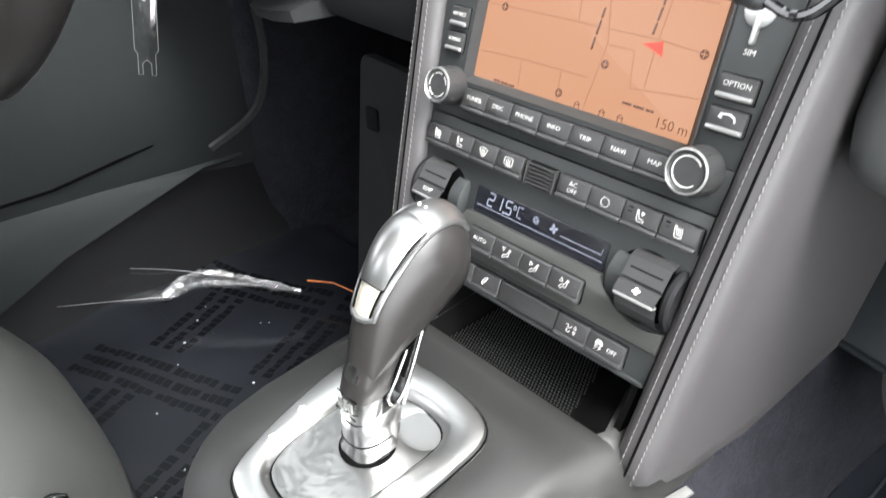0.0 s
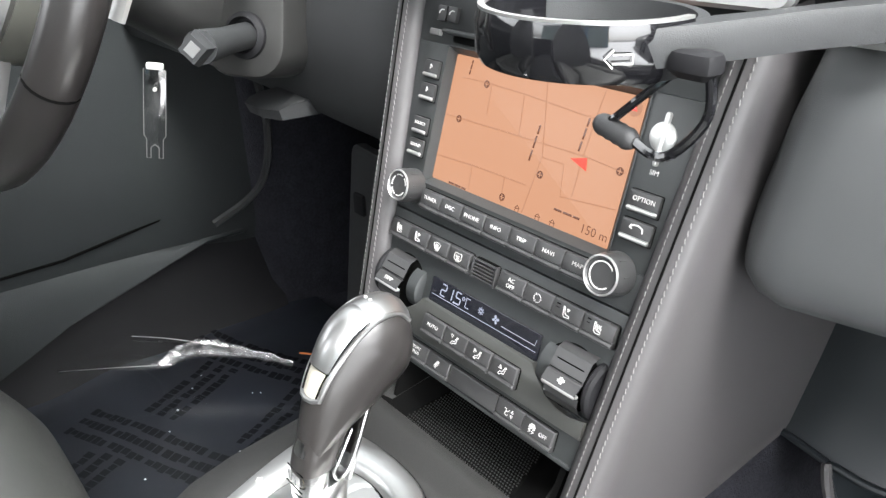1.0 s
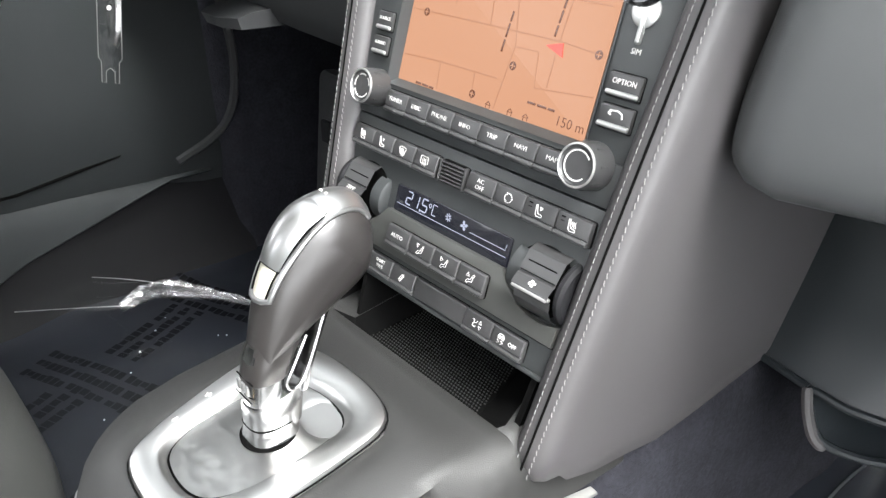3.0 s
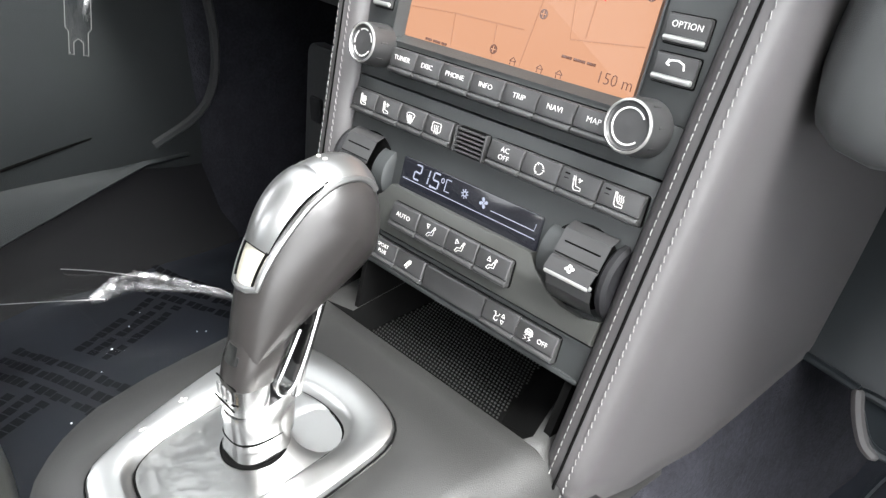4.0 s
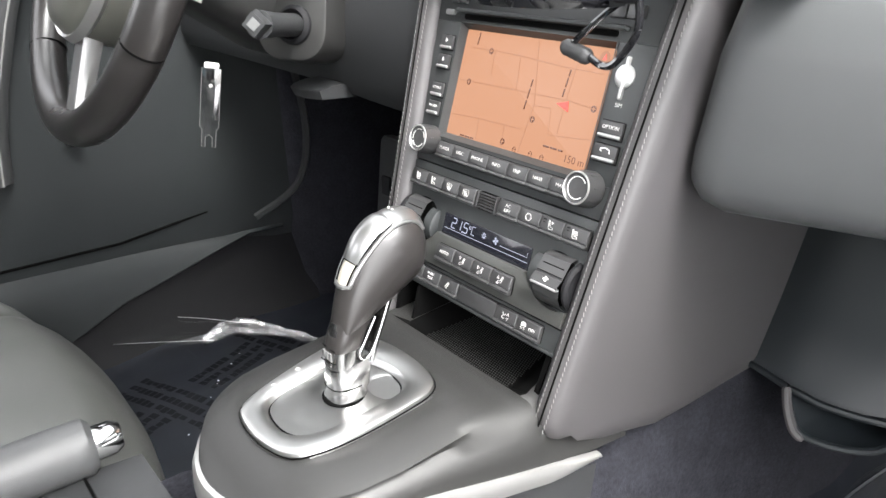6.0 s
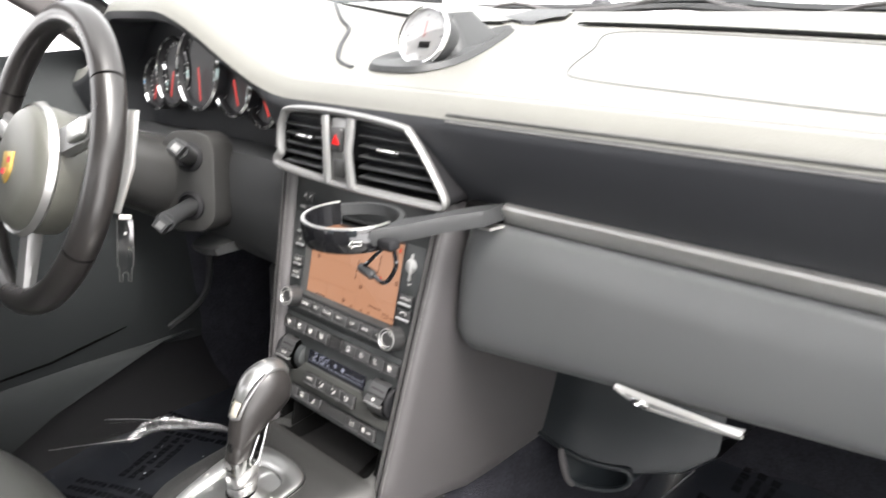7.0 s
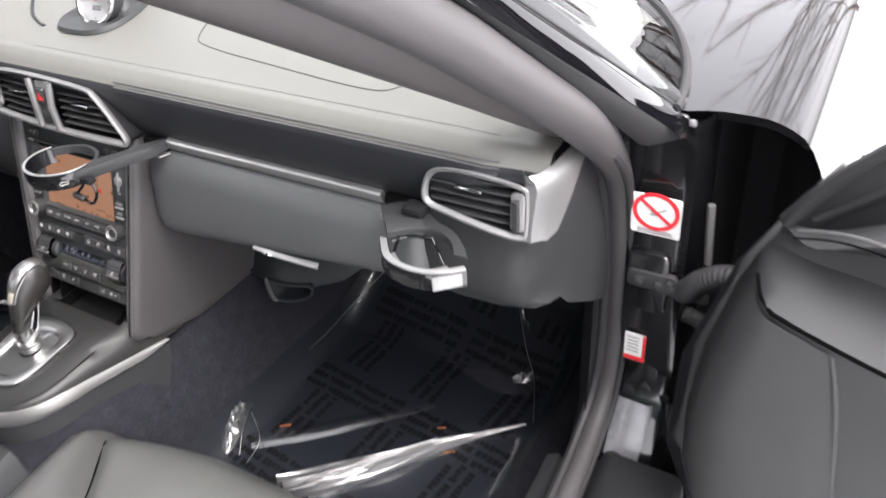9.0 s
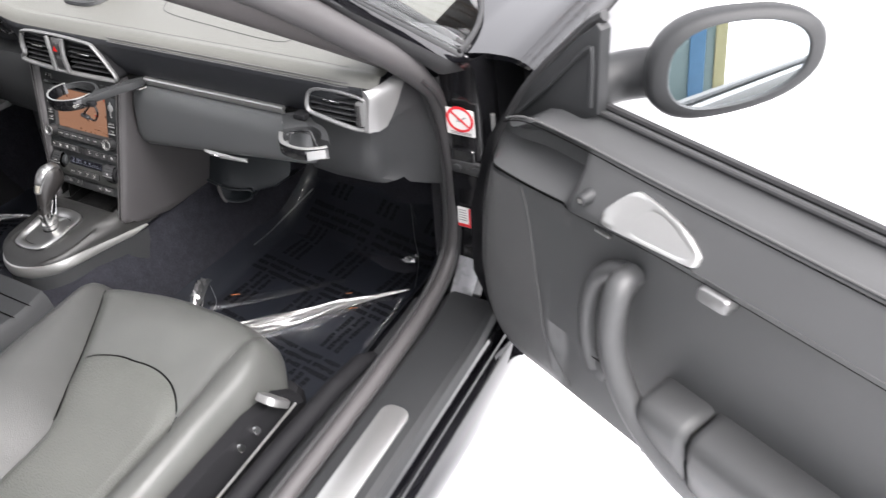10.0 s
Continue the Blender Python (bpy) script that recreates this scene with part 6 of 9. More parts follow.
    rows = [ring(0.1520, 0.1742, 0.5015, 0.0108), ring(0.1521, 0.1750, 0.5025, 0.0114), ring(0.1548, 0.1795, 0.512, 0.0113), ring(0.1585, 0.186, 0.521, 0.0110)]
    part("grip_hem", skin(BM(), rows, True), "grip_leather", t, "", 60)
    part("collar_line", tube(BM(), [Vector(p) for p in ring(0.1502, 0.1778, 0.4740, 0.0122)], 0.0003, 6, True), "gap", s)
    part("base_ring", lathe(BM(), [(0.0160, 0.0), (0.0162, 0.0022), (0.0150, 0.0032), (0.0138, 0.003)], Matrix.Translation((0, 0.163, 0.4618)), 36), "gap", s)
    bm = BM()
    for k in range(3):
        box(bm, (-0.0045 + k * 0.0042, 0.1516, 0.4985), (0.0030, 0.0012, 0.0060), 0.0004)
    part("plate_mark", bm, "silver_paint", s)
    part("plate_line", tube(BM(), [(-0.008, 0.1510, 0.4935), (0.008, 0.1510, 0.4935)], 0.0004, 5), "gap", s)
    part("plate_line", tube(BM(), [(-0.008, 0.1528, 0.5035), (0.008, 0.1528, 0.5035)], 0.0004, 5), "gap", s)
    part("scratch", tube(BM(), [surface(70, 0.0188, 0.0001), surface(69, 0.0190, 0.0001)], 0.0002, 5), "gap", t)


def cup_holders():
    def band(m, R, a0, a1, section, squash=1.0):
        """A curved band round the ring centre: section gives (radius factor, height) pairs."""
        rows = []
        n = 28
        for k in range(n + 1):
            a = radians(a0 + (a1 - a0) * k / n)
            rows.append([m @ Vector((R * q * math.cos(a), R * q * squash * math.sin(a), z)) for q, z in section])
        return skin(BM(), rows, True, True)
    # holder folded out in front of the display, its arm leading to the slot beside the glovebox
    t = thing("cup_holder", (0.092, 0.258, 0.731), "black folding cup holder swung out before the display", "cup holder", "fold-out cup holders")
    m = pose(0.092, 0.258, 0.733, 0, 0, 0)
    R = 0.044
    part("front_band", band(m, R, -205, 5, ((0.94, -0.011), (1.0, -0.012), (1.05, -0.008), (1.06, 0.004), (1.03, 0.009), (0.96, 0.009)), 0.95), "gloss_black", t, "glossy black curved front band")
    part("bright_edge", band(m, R, -205, 5, ((0.965, 0.0088), (1.03, 0.0088), (1.03, 0.0102), (0.965, 0.0102)), 0.95), "silver", t, "thin bright upper edge")
    part("rear_half", band(m, R, 5, 155, ((0.94, -0.003), (1.06, -0.004), (1.08, 0.003), (1.05, 0.007), (0.95, 0.007)), 0.95), "soft_plastic", t, "matte black rear half")
    bm = BM()
    skin(bm, [[(x, y0, z + 0.005), (x, y0 - 0.003, z), (x, y0, z - 0.009), (x, y1, z - 0.009), (x, y1, z + 0.005)] for x, y0, y1, z in ((0.132, 0.240, 0.283, 0.735), (0.146, 0.254, 0.296, 0.737), (0.167, 0.292, 0.330, 0.740), (0.188, 0.322, 0.352, 0.742))], True, True)
    part("arm", bm, "soft_plastic", t, "flat matte arm")
    bm = BM()
    box(bm, (0.147, 0.250, 0.729), (0.018, 0.012, 0.010), 0.003, Matrix())
    part("hinge_block", bm, "matte_black", t)
    part("support_wire", tube(BM(), smooth([(0.153, 0.250, 0.728), (0.1545, 0.25, 0.712), (0.144, 0.25, 0.697), (0.135, 0.25, 0.6925), (0.124, 0.25, 0.6965)], 6), 0.0020, 8), "gloss_black", t, "bent black wire")
    part("support_wire", tube(BM(), smooth([(0.132, 0.262, 0.722), (0.128, 0.256, 0.717), (0.117, 0.25, 0.705), (0.112, 0.25, 0.7005)], 5), 0.0018, 8), "gloss_black", t)
    path = [(0.1255 - 0.0019 * k, 0.25, 0.6955 + 0.00047 * k) for k in range(11)]
    part("foot_pad", tube(BM(), path, [0.0028] + [0.0042 + 0.0004 * (k % 2) for k in range(9)] + [0.0028], 12), "rubber", t, "ribbed rubber foot")
    bm = BM()
    ribbon(bm, [(-0.005, 0.0), (-0.002, 0.0032), (-0.002, 0.0016), (0.005, 0.0016), (0.005, -0.0016), (-0.002, -0.0016), (-0.002, -0.0032)], 0.0005, m @ Matrix.Rotation(radians(-37), 4, "Z") @ Matrix.Translation((R * 1.062, 0, -0.002)) @ Matrix(((0, 0, 1, 0), (1, 0, 0, 0), (0, 1, 0, 0), (0, 0, 0, 1))), 0.0002, True, 0.0003)
    part("arrow_mark", bm, "white_ink", t, "white arrow symbol")
    bm = BM()
    skin(bm, [[(0.160, 0.330, 0.7265), (0.186, 0.330, 0.7265), (0.190, 0.345, 0.7265), (0.160, 0.345, 0.7265)], [(0.160, 0.330, 0.729), (0.186, 0.330, 0.729), (0.190, 0.345, 0.729), (0.160, 0.345, 0.729)]], True, True)
    part("slot_lip", bm, "silver", t, "small silver slot lip")
    # second holder, beside the outer vent
    t = thing("cup_holder", (0.614, 0.27, 0.742), "black folding cup holder hanging out below the outer vent", "cup holder", "fold-out cup holders")
    def strip(inner, outer, sec):
        """A band between an inner and an outer line; sec gives (share, height) pairs."""
        a, b = smooth([(x, y, 0) for x, y in inner], 6), smooth([(x, y, 0) for x, y in outer], 6)
        return skin(BM(), [[(p.x + (q.x - p.x) * k, p.y + (q.y - p.y) * k, z) for k, z in sec] for p, q in zip(a, b)], True, True)
    inner = [(0.563, 0.284), (0.575, 0.295), (0.588, 0.303), (0.603, 0.306), (0.621, 0.300), (0.634, 0.289), (0.642, 0.276)]
    outer = [(0.528, 0.325), (0.545, 0.342), (0.572, 0.342), (0.595, 0.324), (0.625, 0.311), (0.646, 0.293), (0.659, 0.276)]
    part("arm", strip(inner, outer, ((0.0, 0.739), (1.0, 0.739), (1.0, 0.745), (0.92, 0.7475), (0.08, 0.7475), (0.0, 0.745))), "soft_plastic", t, "curved matte black arm")
    inner = [(0.566, 0.279), (0.584, 0.258), (0.604, 0.250), (0.627, 0.251), (0.645, 0.260), (0.657, 0.270)]
    outer = [(0.557, 0.278), (0.578, 0.252), (0.602, 0.243), (0.628, 0.244), (0.649, 0.255), (0.662, 0.266)]
    part("front_band", strip(inner, outer, ((0.0, 0.7225), (1.0, 0.7225), (1.15, 0.726), (1.15, 0.738), (1.0, 0.7415), (0.0, 0.7415))), "gloss_black", t, "glossy black curved front band")
    part("bright_edge", strip(inner, outer, ((0.1, 0.7414), (0.95, 0.7414), (0.95, 0.7428), (0.1, 0.7428))), "silver", t, "thin bright upper edge")
    low_in = [(0.578, 0.272), (0.590, 0.262), (0.604, 0.257), (0.622, 0.261), (0.636, 0.274)]
    low_out = [(0.572, 0.267), (0.586, 0.256), (0.604, 0.250), (0.625, 0.255), (0.641, 0.270)]
    part("lower_band", strip(low_in, low_out, ((0.0, 0.7285), (1.0, 0.7285), (1.0, 0.7335), (0.0, 0.7335))), "silver_paint", t, "pale inner ledge")
    part("rear_wire", tube(BM(), smooth([(0.566, 0.285, 0.735), (0.574, 0.296, 0.735), (0.584, 0.303, 0.735), (0.602, 0.305, 0.735)], 5), 0.0018, 8), "gloss_black", t)
    for xa, ya, xb, yb in ((0.572, 0.290, 0.563, 0.286), (0.603, 0.303, 0.618, 0.298)):
        part("support_wire", tube(BM(), [(xa, ya, 0.739), (xb, yb, 0.712)], 0.0018, 8), "gloss_black", t)
    part("end_block", box(BM(), (0.648, 0.2535, 0.7315), (0.030, 0.0035, 0.016), 0.0015, Matrix.Translation((0.648, 0.2535, 0)) @ Matrix.Rotation(radians(42), 4, "Z") @ Matrix.Translation((-0.648, -0.2535, 0))), "silver_paint", t, "bright squared end")
    bm = BM()
    box(bm, (0.573, 0.325, 0.752), (0.026, 0.022, 0.012), 0.004)
    part("pivot", bm, "matte_black", t)
    bm = BM()
    box(bm, (0.524, 0.334, 0.725), (0.009, 0.008, 0.007), 0.002)
    part("catch", bm, "silver_paint", t)


fascia()
infotainment()
climate()
console_sides()
gear_console()
gear_lever()
cup_holders()

# ---- seats, steering wheel, doors and footwells ----
def seat(cx, yf, side, label):
    """A leather seat; cx its middle, yf its front edge, side +1 where its outer side lies at +x."""
    t = thing("car_seat", (cx, yf - 0.25, 0.17), label, "car seat", "front seats")
    W = 0.222
    def front(q):
        """Setback of the front edge at q metres outward from the middle."""
        return 0.048 * (max(0, -0.04 - q) / 0.23) ** 2 + 0.115 * (max(0, q + 0.04) / 0.262) ** 4
    def crease(v):
        """Crease between inner bolster and cushion, v metres behind the front edge."""
        return -0.250 + 0.529 * min(0.36, max(0, v - 0.030))
    def ridge(v):
        return -0.260 + 0.205 * min(0.30, max(0, v - 0.045)), 0.386 + 0.105 * min(0.45, max(0, v - 0.06)) + 0.05 * max(0, v - 0.35)
    def pad(q, v):
        """Height of the cushion."""
        z = 0.372 - 0.055 * min(v, 0.5)
        z += 0.020 * step(0.125, 0.175, q) - 0.075 * max(0, (q - 0.187) / 0.035) ** 2
        z -= 0.005 * math.exp(-((q - 0.133) / 0.007) ** 2) * step(0.01, 0.06, v)
        z -= 0.014 * math.exp(-((q - crease(v)) / 0.013) ** 2) * step(0.02, 0.09, v)
        z -= 0.085 * max(0, (0.075 - v) / 0.075) ** 2.2
        z += 0.010 * math.exp(-((v - 0.12) / 0.05) ** 2) * max(0, 1 - (q / 0.2) ** 2)
        return z + 0.0030 * noise.noise((q * 14, v * 14, cx)) + 0.0030 * noise.noise((q * 30, v * 28, cx + 2)) * math.exp(-((v - 0.25) / 0.10) ** 2) * (abs(q) < 0.15)
    def P(q, v, z):
        return (cx + side * q, yf - front(q) - v, z)
    vs = [0.0, 0.004, 0.010, 0.018, 0.03, 0.045, 0.06, 0.08, 0.10, 0.12, 0.14, 0.16, 0.18, 0.20, 0.22, 0.24, 0.27, 0.30, 0.34, 0.38, 0.43, 0.48, 0.56]
    rows = []
    for v in vs:
        c = crease(v)
        rows.append([P(c + (W - c) * (k / 44), v, pad(c + (W - c) * (k / 44), v)) for k in range(45)])
    first = rows[0]
    rows.insert(0, [(x, y + 0.003, z - 0.022) for x, y, z in first])
    rows.insert(0, [(cx + (x - cx) * 0.98, y - 0.012, 0.22) for x, y, z in first])
    part("cushion", skin(BM(), rows), "seat_leather", t, "grey-black leather cushion", 70)
    # inner bolster rising behind the crease
    rows = []
    for v in vs:
        c = crease(v)
        r, zr = ridge(v)
        z0 = pad(c, v) - 0.001
        zr = max(zr - 0.085 * max(0, (0.075 - v) / 0.075) ** 2.2, z0 + 0.001)
        w = c - r
        row = [P(c + 0.002, v, z0 - 0.003)]
        for k in range(1, 9):
            f = k / 8
            row.append(P(c - w * f, v, z0 + (zr - z0) * math.sin(f * math.pi / 2) ** 0.9))
        row += [P(r - 0.014, v, zr - 0.006), P(r - 0.026, v, zr - 0.022), P(r - 0.032, v, zr - 0.05), P(r - 0.028, v, 0.22)]
        rows.append(row)
    rows.insert(0, [(x, y - 0.004, z - 0.05) for x, y, z in rows[0]])
    part("inner_bolster", skin(BM(), rows), "bolster_leather", t, "finely perforated leather side bolster, shade put into its colour", 60)
    side_rows = []
    for v in vs:
        z = pad(W, v)
        side_rows.append([P(W, v, z), P(W + 0.005, v, z - 0.02), P(W + 0.004, v, z - 0.05), P(W - 0.01, v, 0.22)])
    part("bolster_side", skin(BM(), side_rows), "seat_leather", t, "", 60)
    # seams
    part("seam", tube(BM(), smooth([P(0.133 + 0.01 * (v - 0.05), v, pad(0.133, v) + 0.0006) for v in (0.03, 0.06, 0.12, 0.2, 0.35, 0.5)], 6), 0.0010, 6), "dark_thread", t)
    part("seam", tube(BM(), smooth([P(crease(v) + 0.001, v, pad(crease(v), v) + 0.0005) for v in (0.05, 0.08, 0.12, 0.16, 0.20, 0.24, 0.30, 0.36)], 6), 0.0020, 6), "gap", t)
    arc = []
    for k in range(29):
        q = -0.128 + 0.278 * k / 28
        arc.append((q, 0.300 - 0.092 * max(0.0, 1 - abs((q - 0.000) / 0.152) ** 2.3) ** 0.8 - 0.016 * step(-0.02, -0.13, q)))
    part("seam", tube(BM(), [P(q, v - front(q) * 0.6, pad(q, v) + 0.0002) for q, v in arc], 0.0017, 6), "gap", t)
    # perforated panel behind the arc
    rows = []
    for k in range(12):
        f = k / 11
        row = []
        for q, v in arc:
            v1 = v - front(q) * 0.6 + (0.55 - v) * f + 0.003
            q1 = max(q, crease(v1) + 0.004)
            row.append(P(q1, v1, pad(q1, v1) + 0.0012 + 0.006 * math.sin(math.pi * min(1, f * 3.2)) * step(-0.13, -0.10, q) * step(0.15, 0.11, q)))
        rows.append(row)
    part("seat_panel", skin(BM(), rows), "perforated", t, "finely perforated leather panel", 70)
    # base with switches
    part("base", box(BM(), (cx, yf - 0.30, 0.225), (0.44, 0.50, 0.07), 0.02), "matte_black", t)
    for q in (-0.16, 0.16):
        part("rail", box(BM(), (cx + q, yf - 0.38, 0.175), (0.03, 0.50, 0.03), 0.004), "matte_black", t)
    x = cx + side * (W + 0.004)
    rows = []
    for v, h in ((0.06, 0.06), (0.10, 0.095), (0.18, 0.112), (0.36, 0.112), (0.50, 0.09)):
        y = yf - 0.045 - v
        rows.append([(x, y, 0.235), (x + side * 0.026, y, 0.24), (x + side * 0.034, y, 0.24 + h * 0.7), (x + side * 0.022, y, 0.238 + h), (x, y, 0.240 + h)])
    part("side_cover", skin(BM(), rows, False), "matte_black", t, "black plastic seat side cover")
    part("seat_switch", prism(BM(), rrect(0.064, 0.046, 0.018), 0, 0.014, pose(x + side * 0.024, yf - 0.172, 0.340, 0, side * 50, 90), 0.004), "silver_paint", t, "satin silver seat switch")
    for dy in (0.228, 0.268):
        part("switch_knob", lathe(BM(), [(0.008, 0), (0.008, 0.010), (0.006, 0.013), (0, 0.013)], pose(x + side * 0.028, yf - dy, 0.334, 0, side * 60, 0), 18), "chrome", t)
    part("trim_bar", tube(BM(), [(x + side * 0.042, yf - 0.135, 0.312), (x + side * 0.044, yf - 0.60, 0.302)], 0.0025, 6), "silver", t)
    # backrest
    rows = []
    for k, (y, z, w) in enumerate(((-0.50, 0.30, 0.235), (-0.53, 0.45, 0.25), (-0.56, 0.60, 0.25), (-0.60, 0.75, 0.235), (-0.645, 0.90, 0.19), (-0.67, 0.98, 0.14), (-0.69, 1.06, 0.13), (-0.70, 1.10, 0.10))):
        rows.append([(cx + w * u, yf - 0.17 + y + 0.05 + dy, z) for u, dy in ((-1, 0.0), (-0.92, 0.045), (-0.6, 0.015), (0, 0.0), (0.6, 0.015), (0.92, 0.045), (1, 0.0), (0.9, -0.07), (0, -0.09), (-0.9, -0.07))])
    part("backrest", skin(BM(), rows, True, True), "seat_leather", t, "black leather backrest", 60)


def parking_brake():
    t = thing("parking_brake", (-0.11, -0.05, 0.38), "leather parking brake lever with a bright chrome tip", "parking brake")
    c = [(-0.115, -0.33, 0.372), (-0.110, -0.20, 0.402), (-0.104, -0.09, 0.425), (-0.100, -0.02, 0.432), (-0.0985, 0.018, 0.433)]
    part("grip", tube(BM(), smooth(c, 5), [0.021] * 20 + [0.017], 14, squash=0.9), "leather", t, "dark leather grip")
    part("button", tube(BM(), [(-0.0985, 0.014, 0.4335), (-0.0983, 0.030, 0.4332), (-0.098, 0.036, 0.433)], [0.0125, 0.0125, 0.009], 14), "chrome", t, "chrome release button")
    rows = []
    for y, z in ((-0.33, 0.36), (-0.2, 0.385), (-0.09, 0.405), (0.0, 0.412)):
        rows.append([(-0.106 + dx, y, z + dz) for dx, dz in ((-0.024, -0.06), (-0.017, -0.008), (0.0, 0.002), (0.017, -0.008), (0.024, -0.06))])
    part("boot", skin(BM(), rows), "leather", t, "soft leather boot")
    for s in (-1, 1):
        part("seam", tube(BM(), [(-0.106 + s * 0.020, y, z - 0.012) for y, z in ((-0.33, 0.36), (-0.2, 0.382), (-0.09, 0.402), (0.005, 0.409))], 0.0011, 5), "grey_thread", t)


def steering():
    w = thing("steering_wheel", (-0.36, 0.17, 0.73), "three-spoke black leather steering wheel with silver spokes", "steering wheel")
    m = pose(-0.352, 0.157, 0.754, 68, 0, 0) @ pose(0, 0, 0, 0, 0, 6)
    ring = [m @ Vector((0.168 * math.sin(2 * math.pi * k / 60), 0.168 * math.cos(2 * math.pi * k / 60), 0.0)) for k in range(60)]
    part("rim", tube(BM(), ring, 0.0155, 14, True, 1.12), "grip_leather", w, "smooth leather rim", 60)
    for a in (60, 125, 235, 300):
        c = m @ Vector((0.168 * math.sin(radians(a)), 0.168 * math.cos(radians(a)), 0))
        tang = (m.to_3x3() @ Vector((math.cos(radians(a)), -math.sin(radians(a)), 0))).normalized()
        q = Matrix.Translation(c) @ tang.to_track_quat("Z", "Y").to_matrix().to_4x4()
        part("seam", tube(BM(), [q @ Vector((0.0165 * math.cos(2 * math.pi * k / 20), 0.0165 * math.sin(2 * math.pi * k / 20), 0)) for k in range(20)], 0.0009, 5, True), "gap", w)
    mb = m @ Matrix.Translation((-0.004, -0.016, 0)) @ Matrix.Scale(1.13, 4)
    part("airbag_cover", lathe(BM(), [(0.066, -0.02), (0.068, 0.0), (0.066, 0.016), (0.060, 0.024), (0.045, 0.029), (0.0, 0.031)], mb @ Matrix.Diagonal((1, 0.98, 1, 1)), 40), "airbag_plastic", w, "round grey airbag cover")
    part("cover_ring", lathe(BM(), [(0.067, 0.006), (0.0715, 0.010), (0.0685, 0.017), (0.0655, 0.015)], mb @ Matrix.Diagonal((1, 0.98, 1, 1)), 40), "silver", w, "satin silver ring")
    part("crest", prism(BM(), [(-0.013, 0.014), (0.013, 0.014), (0.0125, -0.004), (0.006, -0.014), (0, -0.018), (-0.006, -0.014), (-0.0125, -0.004)], 0.030, 0.0325, mb, 0.0008), "crest_gold", w, "small gold and red shield shape")
    for k in (-1, 1):
        part("crest_stripe", prism(BM(), rrect(0.008, 0.006, 0.001, 2), 0.0325, 0.0332, mb @ Matrix.Translation((k * 0.006, k * 0.006, 0))), "red", w)
    for a, wd in ((180, 0.030), (75, 0.034), (285, 0.034)):
        q = m @ Matrix.Rotation(-radians(a), 4, "Z")
        rows = [[q @ Vector((x * wd, r, z)) for x, z in ((-0.5, 0.0), (-0.42, 0.010 - 0.05 * (r - 0.06) ** 1), (0.42, 0.010 - 0.05 * (r - 0.06)), (0.5, 0.0), (0.4, -0.008), (-0.4, -0.008))] for r in (0.055, 0.08, 0.11, 0.14, 0.162)]
        part("spoke", skin(BM(), rows, True, True), "silver_paint", w, "silver painted spoke")
        if a != 180:
            part("shift_button", prism(BM(), rrect(0.022, 0.040, 0.006), 0.008, 0.014, q @ Matrix.Translation((0, 0.115, 0)), 0.003), "silver", w)
    for s in (-1, 1):
        part("paddle", tube(BM(), [m @ Vector((s * 0.148, 0.06, -0.030)), m @ Vector((s * 0.153, 0.0, -0.032)), m @ Vector((s * 0.140, -0.05, -0.030))], 0.006, 8, squash=0.5), "silver", w, "bright shift paddle")
    c = thing("steering_column", (-0.36, 0.28, 0.66), "dark plastic steering column shroud with two stalks", "steering column")
    rows = []
    for y, z, r in ((0.185, 0.755, 0.056), (0.22, 0.740, 0.064), (0.28, 0.705, 0.070), (0.36, 0.675, 0.070)):
        rows.append([(-0.36 + r * math.copysign(abs(math.cos(q)) ** 0.7, math.cos(q)), y, z + 0.82 * r * math.copysign(abs(math.sin(q)) ** 0.7, math.sin(q))) for q in [2 * math.pi * k / 24 for k in range(24)]])
    part("shroud", skin(BM(), rows, True, True), "console_plastic", c)
    q = Matrix.Translation((-0.280, 0.296, 0.706)) @ pose(0, 0, 0, 78, 0, 30)
    part("stalk_plate", prism(BM(), rrect(0.075, 0.125, 0.026, 6), -0.04, 0.006, q, 0.004), "console_plastic", c, "rounded dark stalk plate")
    for dy in (-0.030, 0.030):
        base = q @ Vector((0.004, dy, 0.004))
        part("socket", lathe(BM(), [(0.019, 0), (0.018, 0.006), (0.014, 0.009), (0.013, 0.004), (0, 0.004)], q @ Matrix.Translation((0.004, dy, 0.003)), 24), "matte_black", c)
        tip = Vector((-0.192, 0.216, 0.690)) if dy < 0 else Vector((-0.202, 0.250, 0.765))
        st = part("stalk", tube(BM(), [base, base.lerp(tip, 0.6), tip], [0.0105, 0.0100, 0.0115], 12), "soft_plastic", c, "black control stalk")
        d = (tip - base).normalized()
        part("stalk_tip", tube(BM(), [tip, tip + d * 0.006, tip + d * 0.014], [0.0112, 0.0118, 0.0095], 4), "soft_plastic", st, "square stalk end")
        part("end_mark", tube(BM(), [tip + d * 0.0135, tip + d * 0.0150], 0.0055, 4), "silver_paint", st)
    # knee hook under the column
    k = thing("knee_hook", (-0.30, 0.32, 0.58), "small dark plastic hook under the dashboard", "hook")
    rows = []
    for x, a in ((-0.330, 0.0), (-0.315, 1), (-0.290, 1), (-0.272, 0.2)):
        rows.append([(x, 0.36, 0.618), (x, 0.325 - 0.012 * a, 0.616), (x, 0.312 - 0.012 * a, 0.613), (x, 0.314 - 0.010 * a, 0.604), (x, 0.36, 0.602)])
    part("body", skin(BM(), rows, True, True), "soft_plastic", k)
    # clear acrylic tag on the ignition key
    g = thing("key_tag", (-0.50, 0.28, 0.52), "clear plastic key tag hanging below the ignition", "key tag")
    fz = Vector((0.86, -0.50, 0.05)).normalized()
    fy = Vector((0.034, 0.0, 0.109))
    fy = (fy - fz * fy.dot(fz)).normalized()
    fx = fy.cross(fz)
